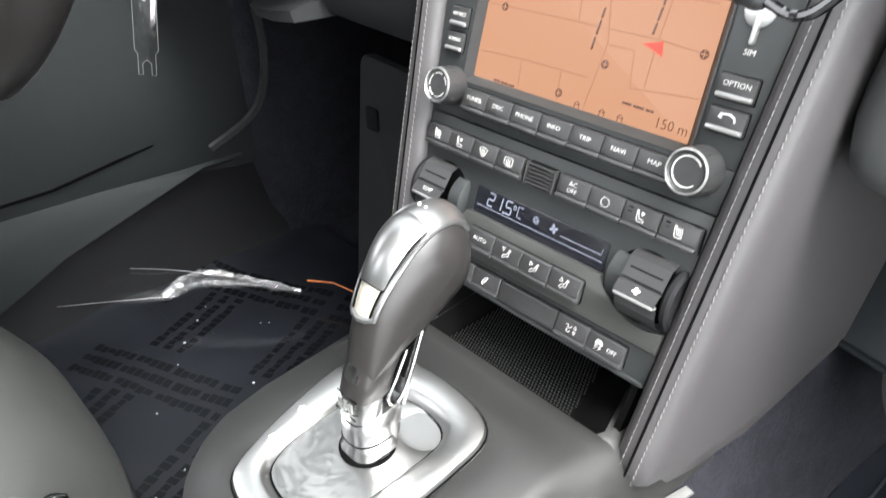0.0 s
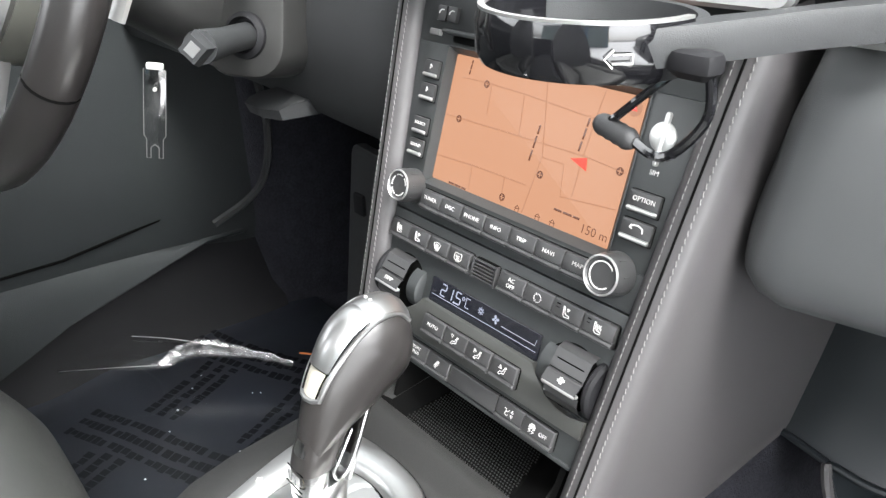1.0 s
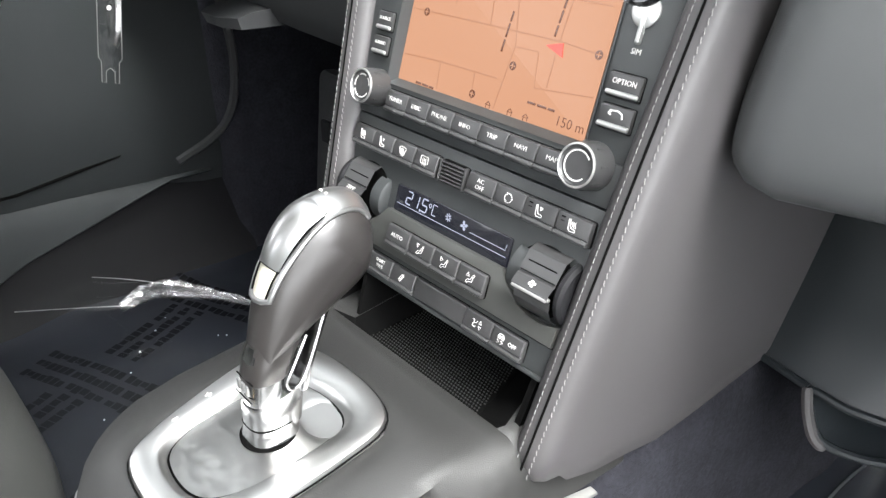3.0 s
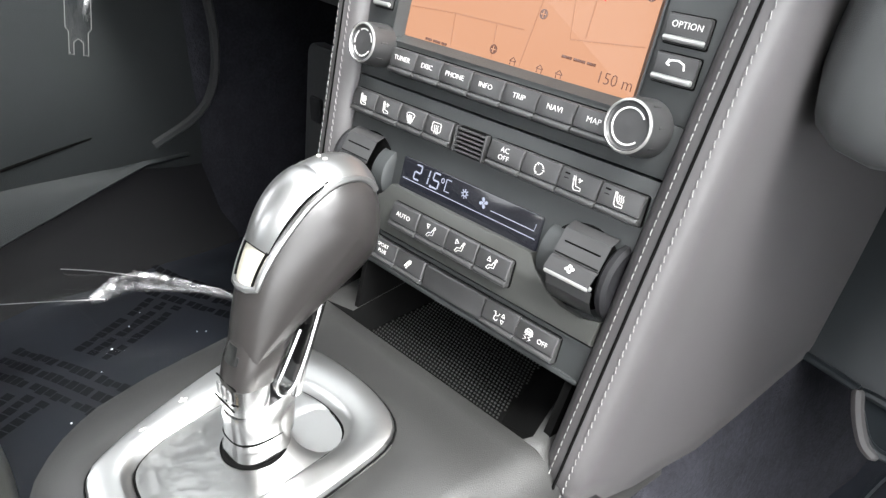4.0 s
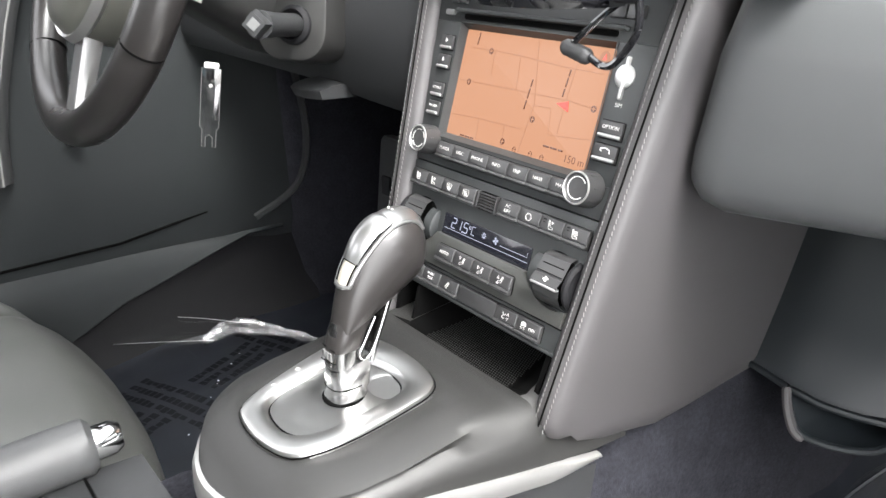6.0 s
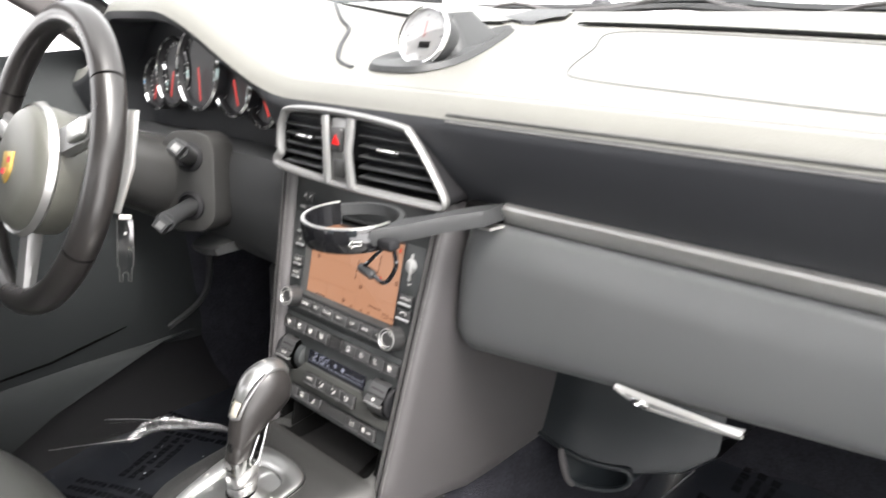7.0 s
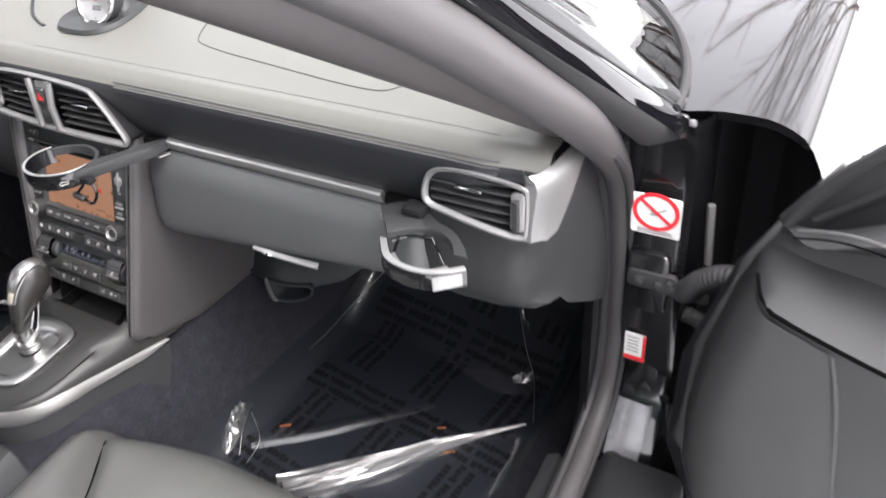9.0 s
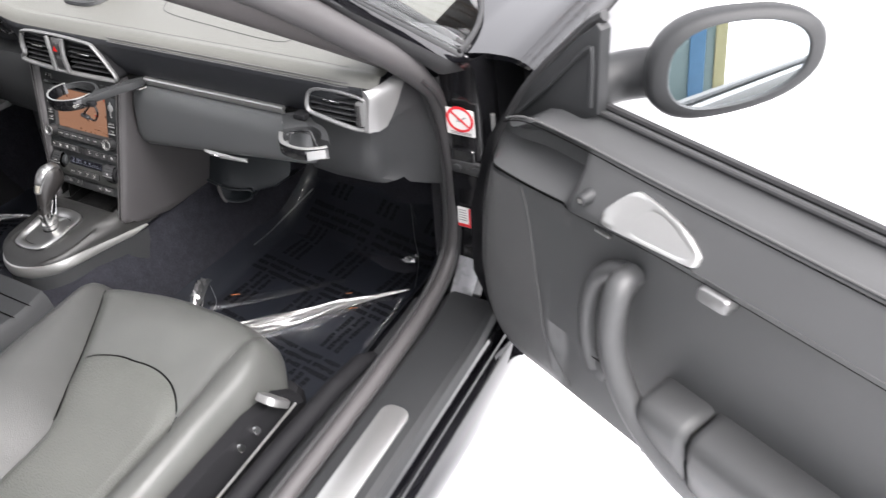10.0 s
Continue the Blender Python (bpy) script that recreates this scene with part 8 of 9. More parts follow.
def open_door():
    d = thing("passenger_door", dp(0.4, 0, 0.28), "wide open black leather-trimmed car door with silver handle", "car door")
    ss = [0.0, 0.01, 0.02, 0.035, 0.05, 0.075, 0.10, 0.13, 0.16, 0.166, 0.172, 0.18, 0.19, 0.198, 0.204, 0.210, 0.216, 0.222, 0.23, 0.25, 0.28, 0.31, 0.332, 0.339, 0.346, 0.355, 0.364, 0.375, 0.386, 0.412, 0.45, 0.50, 0.60, 0.70, 0.80, 0.90, 1.0, 1.08]
    def lead(z):
        return -0.047 + 0.8 * max(0, z - 0.5) ** 2 + 1.8 * max(0, 0.47 - z) ** 2
    def edge(s, z):
        return s + lead(z) * (1 - step(0.0, 0.14, s))
    part("panel", skin(BM(), [[dp(edge(s, z), y, z) for y, z in door_section(s)] for s in ss]), "leather", d, "dark grained leather door panel", 45)
    # outer skin and edges
    rows = []
    for s in [0.045] + ss[5:]:
        zb = 0.312
        rows.append([dp(s, y, z) for y, z in ((0.03, zb), (0.060, zb - 0.02), (0.085, 0.40), (0.085, 0.60), (0.060, 0.76), (0.036, 0.846), (0.030, 0.850))])
    part("outer_skin", skin(BM(), rows), "paint", d, "glossy black outer skin")
    part("front_edge", skin(BM(), [[dp(-0.005 + lead(z), y, z) for y, z in ((-0.004, 0.33), (-0.03, 0.45), (-0.035, 0.60), (-0.03, 0.74), (0.0, 0.84))], [dp(-0.012 + lead(z), y, z) for y, z in ((0.10, 0.33), (0.115, 0.45), (0.12, 0.60), (0.10, 0.74), (0.05, 0.84))]]), "matte_black", d)
    part("window_seal", tube(BM(), [dp(s, 0.020, 0.853) for s in (0.19, 0.4, 0.7, 1.08)], 0.0055, 8), "rubber", d, "black window seal")
    part("window_seal", tube(BM(), [dp(s, 0.004, 0.850) for s in (0.19, 0.4, 0.7, 1.08)], 0.004, 8), "rubber", d)
    # mirror triangle
    o = [(0.020, 0.782), (0.060, 0.845), (0.150, 0.945), (0.182, 0.972), (0.190, 0.965), (0.194, 0.85), (0.170, 0.835), (0.10, 0.805)]
    tri = DOOR @ Matrix(((1, 0, 0, 0), (0, 0, 1, 0.012), (0, 1, 0, 0), (0, 0, 0, 1)))
    part("mirror_triangle", prism(BM(), o, 0.0, -0.018, tri, 0.004), "soft_plastic", d, "smooth black mirror triangle")
    part("triangle_edge", tube(BM(), smooth([dp(0.018, -0.004, 0.783), dp(0.060, 0.0, 0.850), dp(0.150, 0.004, 0.952), dp(0.184, 0.006, 0.980)], 5), 0.008, 8), "rubber", d)
    part("triangle_rim", tube(BM(), smooth([dp(0.045, -0.010, 0.800), dp(0.10, -0.010, 0.858), dp(0.170, -0.009, 0.935), dp(0.181, -0.009, 0.925), dp(0.184, -0.009, 0.86)], 5), 0.0035, 8), "soft_plastic", d)
    ledge = smooth([dp(0.045, -0.034, 0.800), dp(0.10, -0.041, 0.823), dp(0.20, -0.042, 0.828), dp(0.33, -0.042, 0.826), dp(0.50, -0.042, 0.826), dp(0.75, -0.042, 0.826), dp(1.05, -0.042, 0.826)], 8)
    part("ledge_seam", tube(BM(), ledge, 0.0018, 6), "dark_thread", d, "stitched upper edge")
    part("ledge_groove", tube(BM(), [p + Vector((0, 0, -0.0045)) + DOOR.to_3x3() @ Vector((0, -0.005, 0)) for p in ledge], 0.0009, 6), "gap", d)
    # armrest joint, speaker cover and seams
    line = [(0.018 + 0.02 * k, 0.7345 + 0.020 * step(0.08, 0.40, 0.018 + 0.02 * k)) for k in range(53)]
    part("armrest_joint", tube(BM(), [dp(edge(s, z), door_depth(s, z) - 0.0004, z) for s, z in line], 0.0022, 6), "gap", d)
    rows = []
    for k in range(17):
        z = 0.352 + 0.374 * k / 16
        s1 = 0.112 + 0.052 * ((0.721 - z) / 0.2) if z > 0.50 else 0.1695 + 0.03 * (0.50 - z) / 0.14
        s1 = min(s1, 0.1655)
        rows.append([dp(edge(s, z), door_depth(s, z) - 0.0012, z) for s in [0.022 + (s1 - 0.022) * j / 10 for j in range(11)]])
    part("speaker_cover", skin(BM(), rows), "speaker", d, "finely perforated speaker cover", 60)
    part("speaker_seam", tube(BM(), smooth([dp(0.112, -0.0645, 0.726), dp(0.127, -0.0642, 0.68), dp(0.145, -0.063, 0.59), dp(0.158, -0.062, 0.52), dp(0.166, -0.058, 0.46), dp(0.178, -0.040, 0.40), dp(0.20, -0.026, 0.345)], 6), 0.0014, 6), "dark_thread", d)
    # pull handle: a padded grip with a dark frame beside it
    path = smooth([dp(0.334, -0.070, 0.702), dp(0.337, -0.100, 0.696), dp(0.341, -0.114, 0.664), dp(0.348, -0.117, 0.614), dp(0.370, -0.117, 0.562), dp(0.400, -0.114, 0.518), dp(0.440, -0.106, 0.475), dp(0.475, -0.085, 0.425), dp(0.50, -0.06, 0.385)], 5)
    part("pull_grip", tube(BM(), path, [0.017] * 3 + [0.0188] * (len(path) - 6) + [0.018] * 3, 14), "leather", d, "curved padded pull grip", 60)
    path = smooth([dp(0.325, -0.066, 0.698), dp(0.297, -0.072, 0.686), dp(0.275, -0.076, 0.655), dp(0.268, -0.078, 0.598), dp(0.274, -0.078, 0.543), dp(0.290, -0.076, 0.503)], 6)
    part("grip_frame", tube(BM(), path, 0.0130, 12), "leather", d, "dark curved frame", 60)
    part("frame_foot", box(BM(), (0.294, -0.068, 0.502), (0.042, 0.030, 0.044), 0.008, DOOR), "leather", d)
    part("foot_joint", tube(BM(), [dp(0.273, -0.0845, 0.525), dp(0.315, -0.0845, 0.528)], 0.0010, 5), "gap", d)
    # storage bin along the lower door
    for s0, s1 in ((0.402, 0.480), (0.485, 1.04)):
        rows = []
        for s in (s0, s0 + 0.006, s0 + 0.014, (s0 + s1) / 2, s1 - 0.014, s1 - 0.006, s1):
            e = 0.010 if s in (s0, s1) else 0.002 if s in (s0 + 0.006, s1 - 0.006) else 0
            rows.append([dp(s, -0.045, 0.560), dp(s, -0.070, 0.566 - e), dp(s, -0.112, 0.564 - e), dp(s, -0.124 + e, 0.556 - e), dp(s, -0.128 + e, 0.540), dp(s, -0.122 + e, 0.50), dp(s, -0.095, 0.43), dp(s, -0.030, 0.37)])
        part("storage_bin", skin(BM(), rows, False), "leather", d, "padded lower storage bin", 60)
    # silver inner handle with its scoop
    ob = [(0.281, 0.765), (0.2817, 0.778), (0.3085, 0.807), (0.334, 0.8085), (0.3893, 0.798), (0.4195, 0.783), (0.4239, 0.776), (0.4206, 0.767), (0.3991, 0.764), (0.331, 0.760), (0.2872, 0.758)]
    ib = [(0.3245, 0.773), (0.3269, 0.783), (0.3365, 0.794), (0.3495, 0.7985), (0.3701, 0.796), (0.4052, 0.783), (0.4123, 0.777), (0.4104, 0.772), (0.3956, 0.769), (0.3665, 0.767), (0.3351, 0.766)]
    ob, ib = ([(p.x, p.y) for p in smooth([(a, b, 0) for a, b in q], 4, True)] for q in (ob, ib))
    def loop(pts, k, cx, cz, lift):
        """A ring on the sloping panel, raised by lift towards the cabin."""
        out = []
        for s, z in pts:
            s, z = cx + (s - cx) * k, cz + (z - cz) * k
            out.append(dp(s, -0.0825 + 0.557 * (z - 0.755) - lift, z + lift * 0.45))
        return out
    mid = [tuple((a[i] * 0.45 + b[i] * 0.55) for i in (0, 1)) for a, b in zip(ob, ib)]
    rows = [loop(ob, 1.0, 0.355, 0.78, -0.006), loop(ob, 1.0, 0.355, 0.78, 0.0015), loop(ob, 0.985, 0.355, 0.78, 0.0040), loop(ob, 0.96, 0.355, 0.78, 0.0050), loop(mid, 1.0, 0.355, 0.78, 0.0050), loop(ib, 1.0, 0.36, 0.78, 0.0040)]
    h = part("handle_bezel", skin(BM(), rows, True), "handle", d, "satin silver handle bezel", 50)
    rows = [loop(ib, k, 0.352 + 0.010 * (1 - k), 0.780, l) for k, l in ((1.0, 0.0040), (0.97, 0.000), (0.92, -0.008), (0.82, -0.0125), (0.66, -0.0140), (0.45, -0.015), (0.25, -0.015), (0.02, -0.015))]
    part("lever", skin(BM(), rows, True, True), "handle", h, "scooped silver lever", 60)
    part("lock_knob", lathe(BM(), [(0.011, 0.070), (0.011, 0.082), (0.009, 0.085), (0.008, 0.094), (0.006, 0.096), (0, 0.096)], DOOR @ Matrix(((1, 0, 0, 0.247), (0, 0, -1, 0.010), (0, 1, 0, 0.777), (0, 0, 0, 1))), 20), "soft_plastic", d, "small black lock knob")
    part("knob_mark", lathe(BM(), [(0.0035, 0.096), (0.0035, 0.0966), (0, 0.0966)], DOOR @ Matrix(((1, 0, 0, 0.247), (0, 0, -1, 0.010), (0, 1, 0, 0.777), (0, 0, 0, 1))), 14), "silver", d)
    part("speaker_tab", box(BM(), (0.274, -0.0665, 0.7305), (0.026, 0.006, 0.005), 0.002, DOOR), "silver", d, "small silver tab")
    part("window_switch", prism(BM(), rrect(0.042, 0.021, 0.007), 0.066, 0.087, DOOR @ Matrix(((1, 0, 0, 0.456), (0, 0, -1, 0.0), (0, 1, 0, 0.744), (0, 0, 0, 1))), 0.004), "silver_paint", d, "silver window switch")


def door_mirror():
    t = thing("door_mirror", dp(0.29, 0.12, 0.86), "black oval door mirror reflecting the pale surroundings", "door mirror")
    a = radians(38)
    nx = Vector((math.cos(a), -math.sin(a), 0))
    ax = DOOR.to_3x3() @ Vector((math.sin(a), math.cos(a), 0))
    nw = DOOR.to_3x3() @ nx
    up = Vector((0, 0, 1)) * math.cos(radians(9)) - nw * math.sin(radians(9))
    nw = nw * math.cos(radians(9)) + Vector((0, 0, 1)) * math.sin(radians(9))
    c = dp(0.303, 0.121, 0.921)
    def P(u, v, w):
        return c + ax * u + up * v + nw * w
    o = []
    for k in range(36):
        q = 2 * math.pi * k / 36
        cs, sn = math.cos(q), math.sin(q)
        u = 0.096 * math.copysign(abs(cs) ** 0.82, cs)
        o.append((u, 0.0585 * math.copysign(abs(sn) ** 0.82, sn) * (1 + 0.12 * (u / 0.096) * (-1)) + 0.012 * u / 0.092))
    rows = [[P(x * k, y * k, w) for x, y in o] for k, w in ((0.87, 0.003), (0.90, 0.010), (1.06, 0.008), (1.13, 0.0), (1.15, -0.02), (1.02, -0.055), (0.70, -0.085), (0.2, -0.098), (0.02, -0.10))]
    part("housing", skin(BM(), rows, True, True), "soft_plastic", t, "satin black housing", 60)
    part("mirror_glass", skin(BM(), [[P(x * k, y * k, 0.0045 - 0.002 * (1 - k)) for x, y in o] for k in (0.885, 0.5, 0.02)], True, True), "mirror", t, "slightly curved mirror glass", 60)
    part("foot", tube(BM(), smooth([dp(0.150, 0.03, 0.865), dp(0.165, 0.07, 0.872), dp(0.215, 0.11, 0.885)], 5), 0.034, 12), "soft_plastic", t, "short black foot")


def hinge_details():
    s = thing("warning_sticker", (0.776, 0.503, 0.70), "white warning sticker with a red crossed circle", "sticker")
    m = pose(0.777, 0.503, 0.6985, 97, 0, 0)
    part("sheet", prism(BM(), rrect(0.056, 0.056, 0.003), 0.0, 0.0008, m @ Matrix.Translation((0, -0.005, 0.004))), "paper", s)
    m2 = m @ Matrix.Translation((0, 0.001, 0.0052))
    part("red_ring", lathe(BM(), [(0.0265, 0), (0.0265, 0.0004), (0.0215, 0.0004), (0.0215, 0)], m2, 40), "red", s)
    part("red_bar", box(BM(), (0, 0, 0.0003), (0.045, 0.0042, 0.0005), 0.0002, m2 @ pose(0, 0, 0, 0, 0, -40)), "red", s)
    for x, y, w, rot in ((-0.005, 0.003, 0.012, -70), (0.0, -0.004, 0.013, 8), (0.007, 0.003, 0.010, 35)):
        part("grey_mark", box(BM(), (0, 0, 0.0001), (w, 0.0022, 0.0003), 0.0001, m2 @ pose(x, y, 0, 0, 0, rot)), "grey_thread", s)
    for k in range(2):
        part("print_bar", box(BM(), (0, -0.0275 - 0.003 * k, 0.0), (0.040, 0.0012, 0.0003), 0.0001, m2), "dark_thread", s)
    l = thing("type_label", (0.762, 0.535, 0.47), "small white and red label on the hinge post", "sticker")
    m = pose(0.764, 0.528, 0.468, 92, 0, 0)
    part("sheet", prism(BM(), rrect(0.028, 0.048, 0.002), 0.0, 0.0008, m @ Matrix.Translation((0, 0, 0.003))), "paper", l)
    part("red_band", prism(BM(), rrect(0.028, 0.007, 0.001), 0.0008, 0.0014, m @ Matrix.Translation((0, -0.0195, 0.003))), "red", l)
    part("red_band", prism(BM(), rrect(0.004, 0.040, 0.001), 0.0008, 0.0014, m @ Matrix.Translation((0.012, 0.003, 0.003))), "red", l)
    for k in range(5):
        part("print_bar", box(BM(), (-0.003, 0.017 - 0.006 * k, 0.0041), (0.016, 0.0016, 0.0003), 0.0001, m), "dark_thread", l)
    h = thing("door_check", (0.79, 0.52, 0.58), "dark metal door check strap with bolts", "hinge")
    part("bracket", prism(BM(), rrect(0.060, 0.026, 0.006), 0, 0.008, pose(0.778, 0.518, 0.592, 92, 0, 0), 0.002), "rubber", h)
    part("arm", box(BM(), (0.815, 0.508, 0.588), (0.065, 0.008, 0.014), 0.003, Matrix()), "rubber", h)
    for x in (0.762, 0.800):
        part("bolt", lathe(BM(), [(0.0075, 0), (0.0075, 0.005), (0.006, 0.006), (0, 0.006)], pose(x, 0.5105, 0.592, 92, 0, 0), 12), "soft_plastic", h)
    for z in (0.36,):
        hg = thing("hinge_block", (0.80, 0.53, z), "black painted lower door hinge", "hinge")
        part("plate", prism(BM(), rrect(0.055, 0.05, 0.006), 0, 0.010, pose(0.79, 0.545, z, 88, 0, 0), 0.003), "paint", hg)
        part("pin", lathe(BM(), [(0.011, -0.03), (0.011, 0.03), (0.007, 0.034), (0, 0.034)], Matrix.Translation((0.825, 0.525, z)), 16), "paint", hg)
    b = thing("cable_bellows", (0.86, 0.52, 0.60), "ribbed black rubber cable bellows between post and door", "bellows")
    c = smooth([(0.812, 0.530, 0.575), (0.824, 0.505, 0.598), (0.840, 0.492, 0.625), (0.868, 0.480, 0.648), (0.905, 0.465, 0.655)], 12)
    part("hose", tube(BM(), c, [0.0125 + 0.0025 * (k % 2) for k in range(len(c))], 14), "rubber", b)
    c = smooth([(0.812, 0.55, 0.525), (0.84, 0.535, 0.530), (0.875, 0.50, 0.520)], 12)
    part("hose", tube(BM(), c, [0.009 + 0.002 * (k % 2) for k in range(len(c))], 12), "rubber", b)
    # silver strip added for a bright reflected stripe on the hinge post
    part("bright_strip", tube(BM(), [(0.832, 0.515, 0.712), (0.834, 0.517, 0.68), (0.838, 0.518, 0.632)], 0.0045, 6), "silver_paint", b)


def wipers():
    for x0, x1, y0, y1, nm in ((-0.62, 0.02, 0.80, 0.93, "a"), (-0.10, 0.60, 0.955, 0.78, "b")):
        t = thing("wiper", ((x0 + x1) / 2, 0.93, 0.88), "black windscreen wiper resting at the base of the glass", "wiper", "wipers")
        n = 10
        pts = []
        for k in range(n + 1):
            x = x0 + (x1 - x0) * k / n
            yy = 0.900 - 0.37 * (x / 0.775) ** 2 + 0.006 * math.sin(x * 23)
            pts.append((x, yy, 0.872 - 0.045 * (x / 0.775) ** 2 + 0.004 * math.sin(x * 17 + 1)))
        part("blade", tube(BM(), pts, 0.005, 6), "rubber", t)
        part("blade_frame", tube(BM(), smooth([(p[0], p[1] + 0.004, p[2] + 0.005 + (0.012 if k % 4 == 2 else 0.0)) for k, p in enumerate(pts)], 3), 0.0035, 6), "seal", t)
        part("arm", tube(BM(), smooth([(p[0], p[1] + 0.02, p[2] + 0.004 + 0.006 * math.sin(math.pi * k / n)) for k, p in enumerate(pts)][: n - 1], 3), 0.0065, 6, squash=1.4), "soft_plastic", t)
        part("pivot", lathe(BM(), [(0.018, -0.02), (0.018, 0.012), (0.012, 0.018), (0, 0.018)], Matrix.Translation((pts[0][0], pts[0][1] + 0.03, pts[0][2])), 18), "gloss_black", t)


def parked_car(name, at_, yaw, body, label, tall):
    """A parked estate-like car with wheels, glass and tail lamps; its tail looks along local -y."""
    t = thing(name, at_, label, "car", "parked cars")
    m = Matrix.Translation(at_) @ pose(0, 0, 0, 0, 0, yaw)
    prof = [(-2.25, 0.35), (-2.3, 0.60), (-2.28, 0.98), (-2.15, 1.10), (-1.95, tall - 0.05), (-1.7, tall), (0.2, tall), (1.0, 1.08), (2.1, 0.92), (2.25, 0.70), (2.25, 0.35)]
    rows = []
    for x, k in ((-0.93, 0.96), (-0.90, 1.0), (-0.5, 1.01), (0.5, 1.01), (0.90, 1.0), (0.93, 0.96)):
        rows.append([m @ Vector((x * (1 - 0.12 * max(0, z - 1.0)), y * k, 0.35 + (z - 0.35) * (k if z > 0.9 else 1))) for y, z in prof])
    part("body", skin(BM(), rows, False), body, t, "", 30)
    part("side", skin(BM(), [rows[0], [m @ Vector((-0.90, y * 0.8, 0.32)) for y, z in prof]]), body, t)
    part("side", skin(BM(), [rows[-1], [m @ Vector((0.90, y * 0.8, 0.32)) for y, z in prof]]), body, t)
    part("underbody", box(BM(), (0, 0, 0.30), (1.7, 4.2, 0.14), 0.03, m), "matte_black", t)
    for sx in (-1, 1):
        part("window", skin(BM(), [[m @ Vector((sx * 0.945, y, z)) for y, z in ((-1.8, 1.08), (-1.7, tall - 0.1), (0.1, tall - 0.1), (0.8, 1.08))], [m @ Vector((sx * 0.935, y, z)) for y, z in ((-1.8, 1.08), (-1.7, tall - 0.1), (0.1, tall - 0.1), (0.8, 1.08))]]), "gloss_black", t)
        part("tail_lamp", box(BM(), (sx * 0.72, -2.29, 0.90), (0.36, 0.06, 0.14), 0.02, m), "tail_red", t)
        for y in (-1.35, 1.4):
            w = part("wheel", lathe(BM(), [(0.20, -0.11), (0.33, -0.11), (0.345, -0.08), (0.345, 0.08), (0.33, 0.11), (0.20, 0.11)], m @ pose(sx * 0.82, y, 0.345, 0, 90, 0), 28), "rubber", t)
            part("rim", lathe(BM(), [(0.21, 0.10 * sx), (0.19, 0.085 * sx), (0.05, 0.10 * sx), (0, 0.10 * sx)], m @ pose(sx * 0.82, y, 0.345, 0, 90, 0), 20), "silver_paint", w)
    part("rear_window", skin(BM(), [[m @ Vector((x, -2.17, 1.12)) for x in (-0.72, 0.72)], [m @ Vector((x, -1.97, tall - 0.08)) for x in (-0.66, 0.66)]]), "gloss_black", t)
    part("bumper_strip", box(BM(), (0, -2.32, 0.55), (1.7, 0.06, 0.10), 0.02, m), "matte_black", t)
    part("red_reflector", box(BM(), (0.5, -2.35, 0.56), (0.5, 0.02, 0.04), 0.008, m), "tail_red", t)


def outside():
    parked_car("parked_car", (-11.6, 7.3, -0.16), 88, "car_grey", "dark grey parked car standing in the snow", 1.75)
    parked_car("parked_car", (-11.2, 10.2, -0.16), 49, "matte_black", "black parked car with a dark wheel in the snow", 1.70)
    p = thing("marker_post", (-14.0, 14.2, 0.0), "orange marker post standing in the snow", "post")
    part("pole", lathe(BM(), [(0.09, 0.0), (0.08, 0.75), (0.05, 0.80), (0, 0.80)], Matrix.Translation((-14.0, 14.2, 0.0)), 16), "orange", p)
    part("band", lathe(BM(), [(0.088, 0.45), (0.088, 0.55)], Matrix.Translation((-14.0, 14.2, 0.0)), 16), "paper", p)


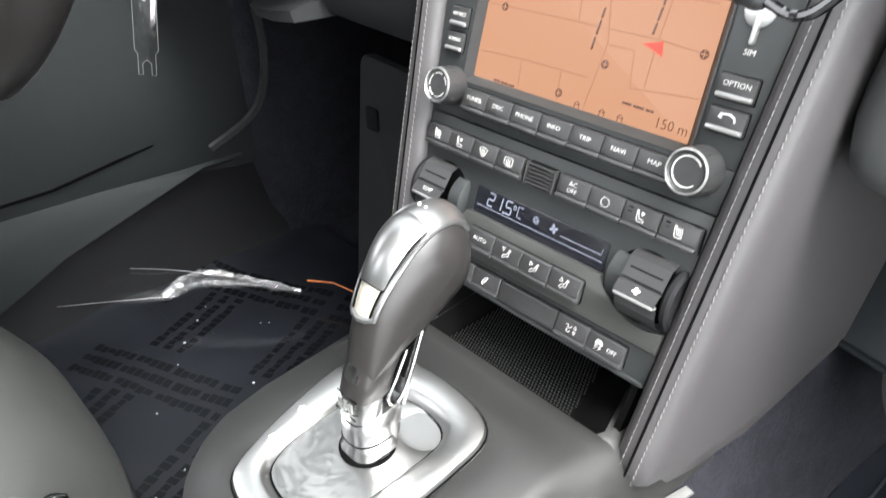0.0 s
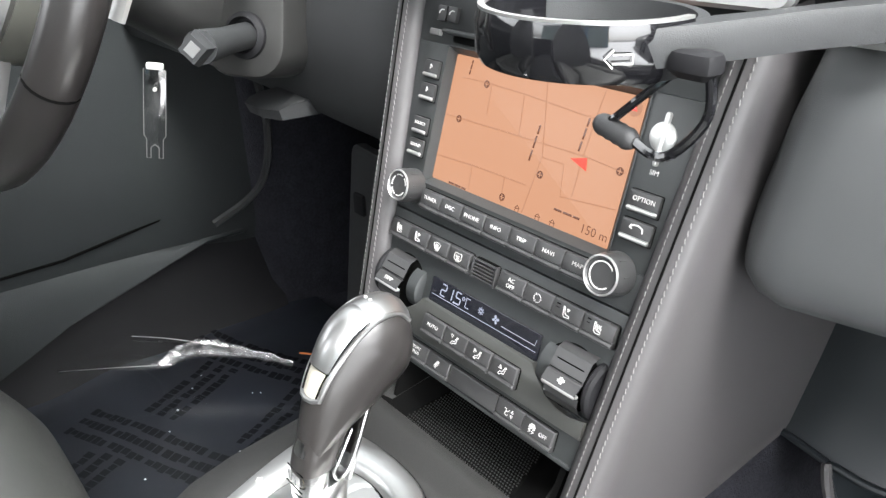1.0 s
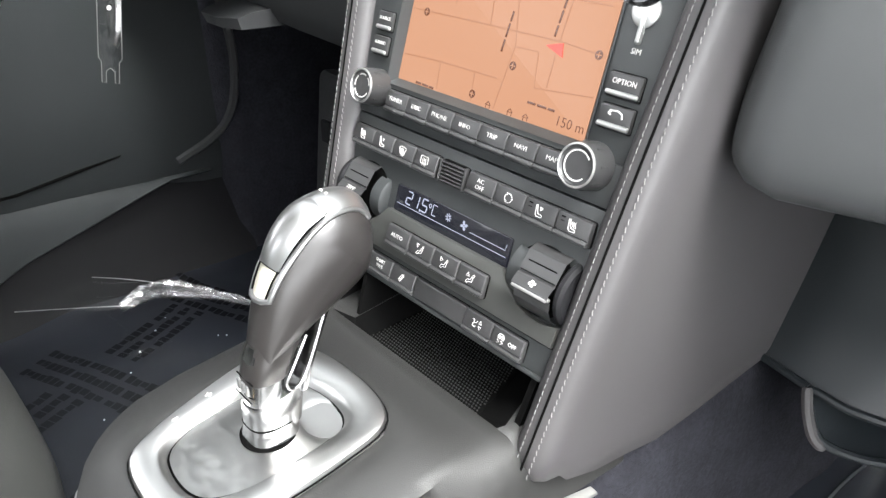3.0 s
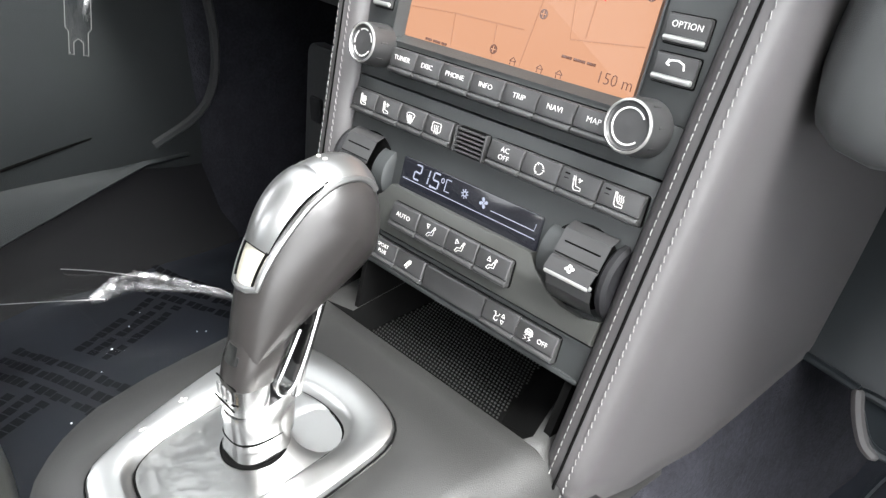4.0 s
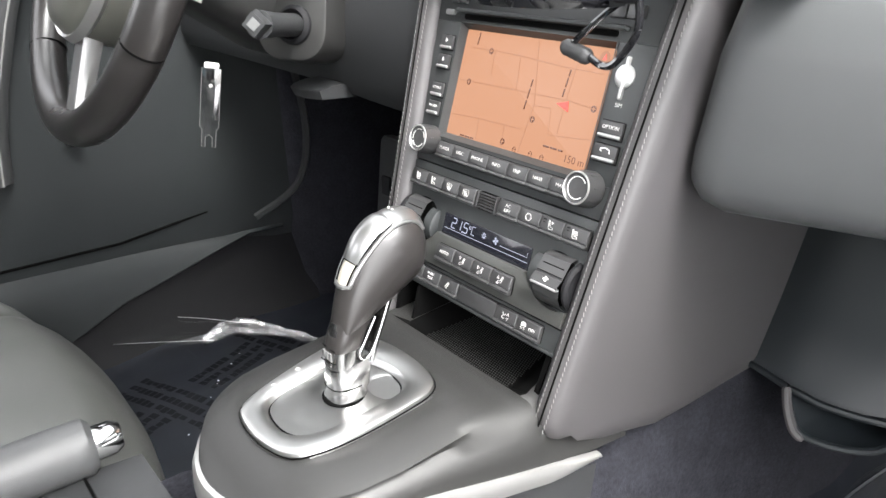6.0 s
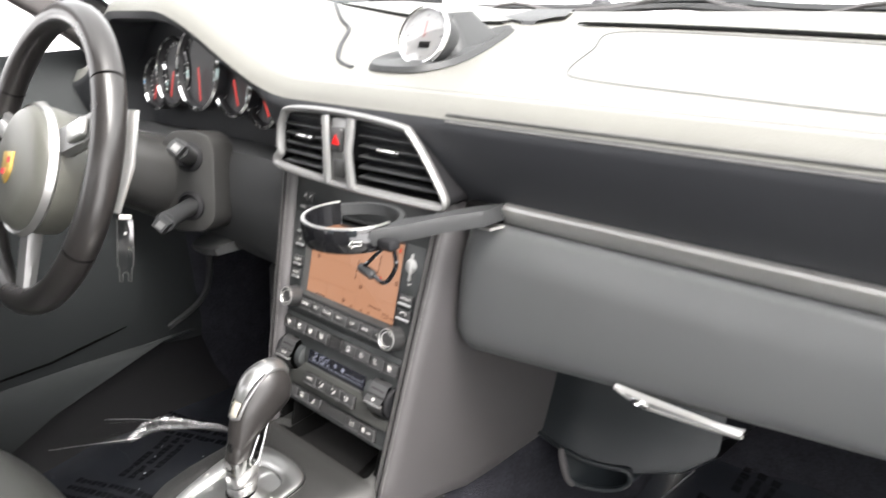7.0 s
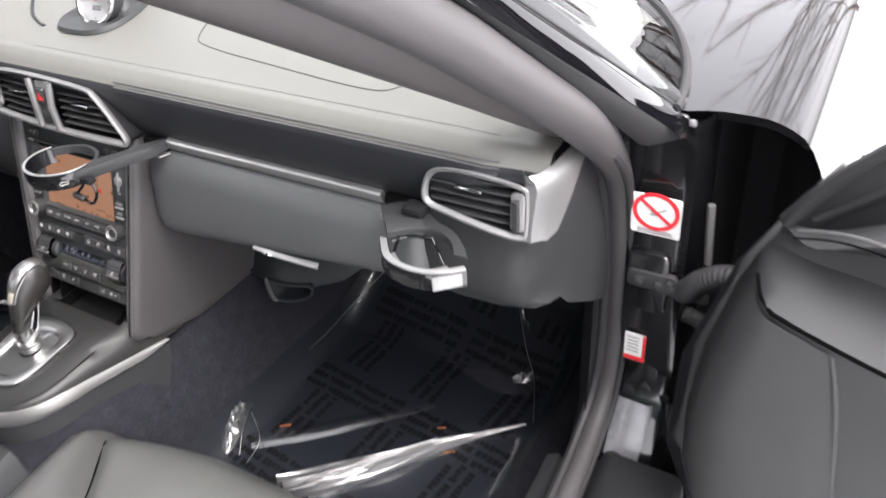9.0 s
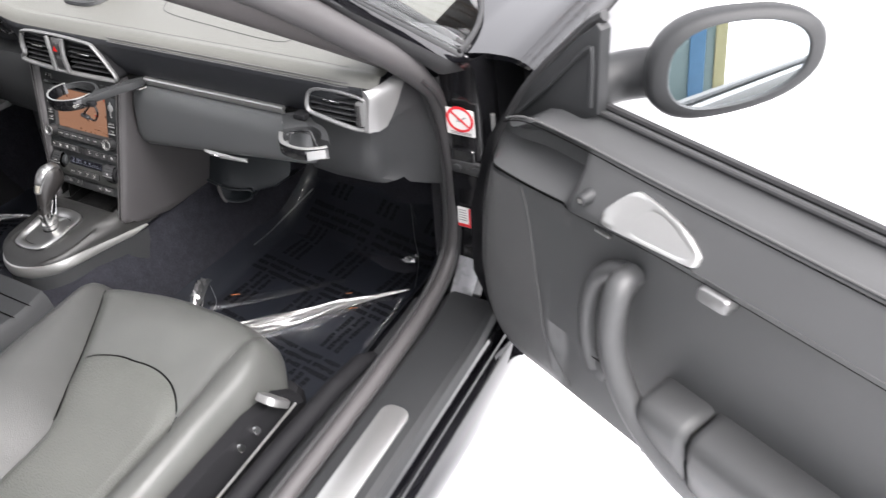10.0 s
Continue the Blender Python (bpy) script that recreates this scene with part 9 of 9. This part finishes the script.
def bare_tree(x, y, tall, seed):
    """A leafless winter tree: tapered trunk, limbs and twigs."""
    rnd = random.Random(seed)
    t = thing("bare_tree", (x, y, 0.0), "leafless brown winter tree standing in the snow", "tree", "bare trees")
    trunk, limbs, twigs = BM(), BM(), BM()
    lean = Vector((rnd.uniform(-0.05, 0.05), rnd.uniform(-0.05, 0.05), 1))
    stem = [Vector((x, y, 0)) + lean * (tall * k / 8) + Vector((rnd.uniform(-0.06, 0.06), rnd.uniform(-0.06, 0.06), 0)) * k * 0.3 for k in range(9)]
    tube(trunk, stem, [0.16 * (1 - k / 8.6) for k in range(9)], 8)
    for i in range(22):
        f = 0.25 + 0.7 * i / 21
        k = min(7, int(f * 8))
        p = stem[k].lerp(stem[k + 1], f * 8 - k)
        a = i * 2.4 + rnd.uniform(-0.3, 0.3)
        ln = tall * 0.36 * (1.1 - f)
        d = Vector((math.cos(a), math.sin(a), 0.7 + 0.5 * f)).normalized()
        pts = [p + d * (ln * q / 4) + Vector((rnd.uniform(-0.08, 0.08), rnd.uniform(-0.08, 0.08), 0.03 * q * q)) * (ln / 3) for q in range(5)]
        tube(limbs, pts, [0.055 * (1 - 0.9 * f) * (1 - q / 5) + 0.006 for q in range(5)], 6)
        for j in range(9):
            q = pts[1 + j % 4]
            e = (d + Vector((rnd.uniform(-0.8, 0.8), rnd.uniform(-0.8, 0.8), rnd.uniform(-0.2, 0.8)))).normalized() * ln * rnd.uniform(0.2, 0.45)
            tube(twigs, [q, q + e * 0.5 + Vector((0, 0, 0.02)), q + e], [0.012, 0.008, 0.004], 4)
    part("trunk", trunk, "bark", t)
    part("limbs", limbs, "bark", t)
    part("twigs", twigs, "bark", t)


def building():
    b = thing("shed", (2.69, -6.90, 0.0), "pale teal clad shed with blue and yellow corner bands", "building")
    m = Matrix.Translation((2.69, -6.90, 0.0)) @ pose(0, 0, 0, 0, 0, 37.2)
    part("wall", box(BM(), (0, 0, 1.3), (8.0, 2.5, 2.6), 0.02, m), "beige", b)
    for x, w, mat in ((3.955, 0.09, "yellow"), (3.78, 0.12, "blue"), (1.8, 0.3, "blue")):
        part("band", box(BM(), (x, 1.26, 1.3), (w, 0.04, 2.56), 0.01, m), mat, b)
    part("roof", box(BM(), (0, 0, 2.66), (8.3, 2.8, 0.12), 0.03, m), "car_grey", b)


building()
for k, (tx, ty, th) in enumerate(((0.4, 12.5, 9.5), (1.7, 14.5, 10.5), (2.9, 11.5, 8.5), (4.5, 13.0, 9.5), (6.8, 11.0, 10.5), (0.9, 18.0, 12.0))):
    bare_tree(tx, ty, th, 40 + k)
open_door()
door_mirror()
hinge_details()
wipers()
outside()
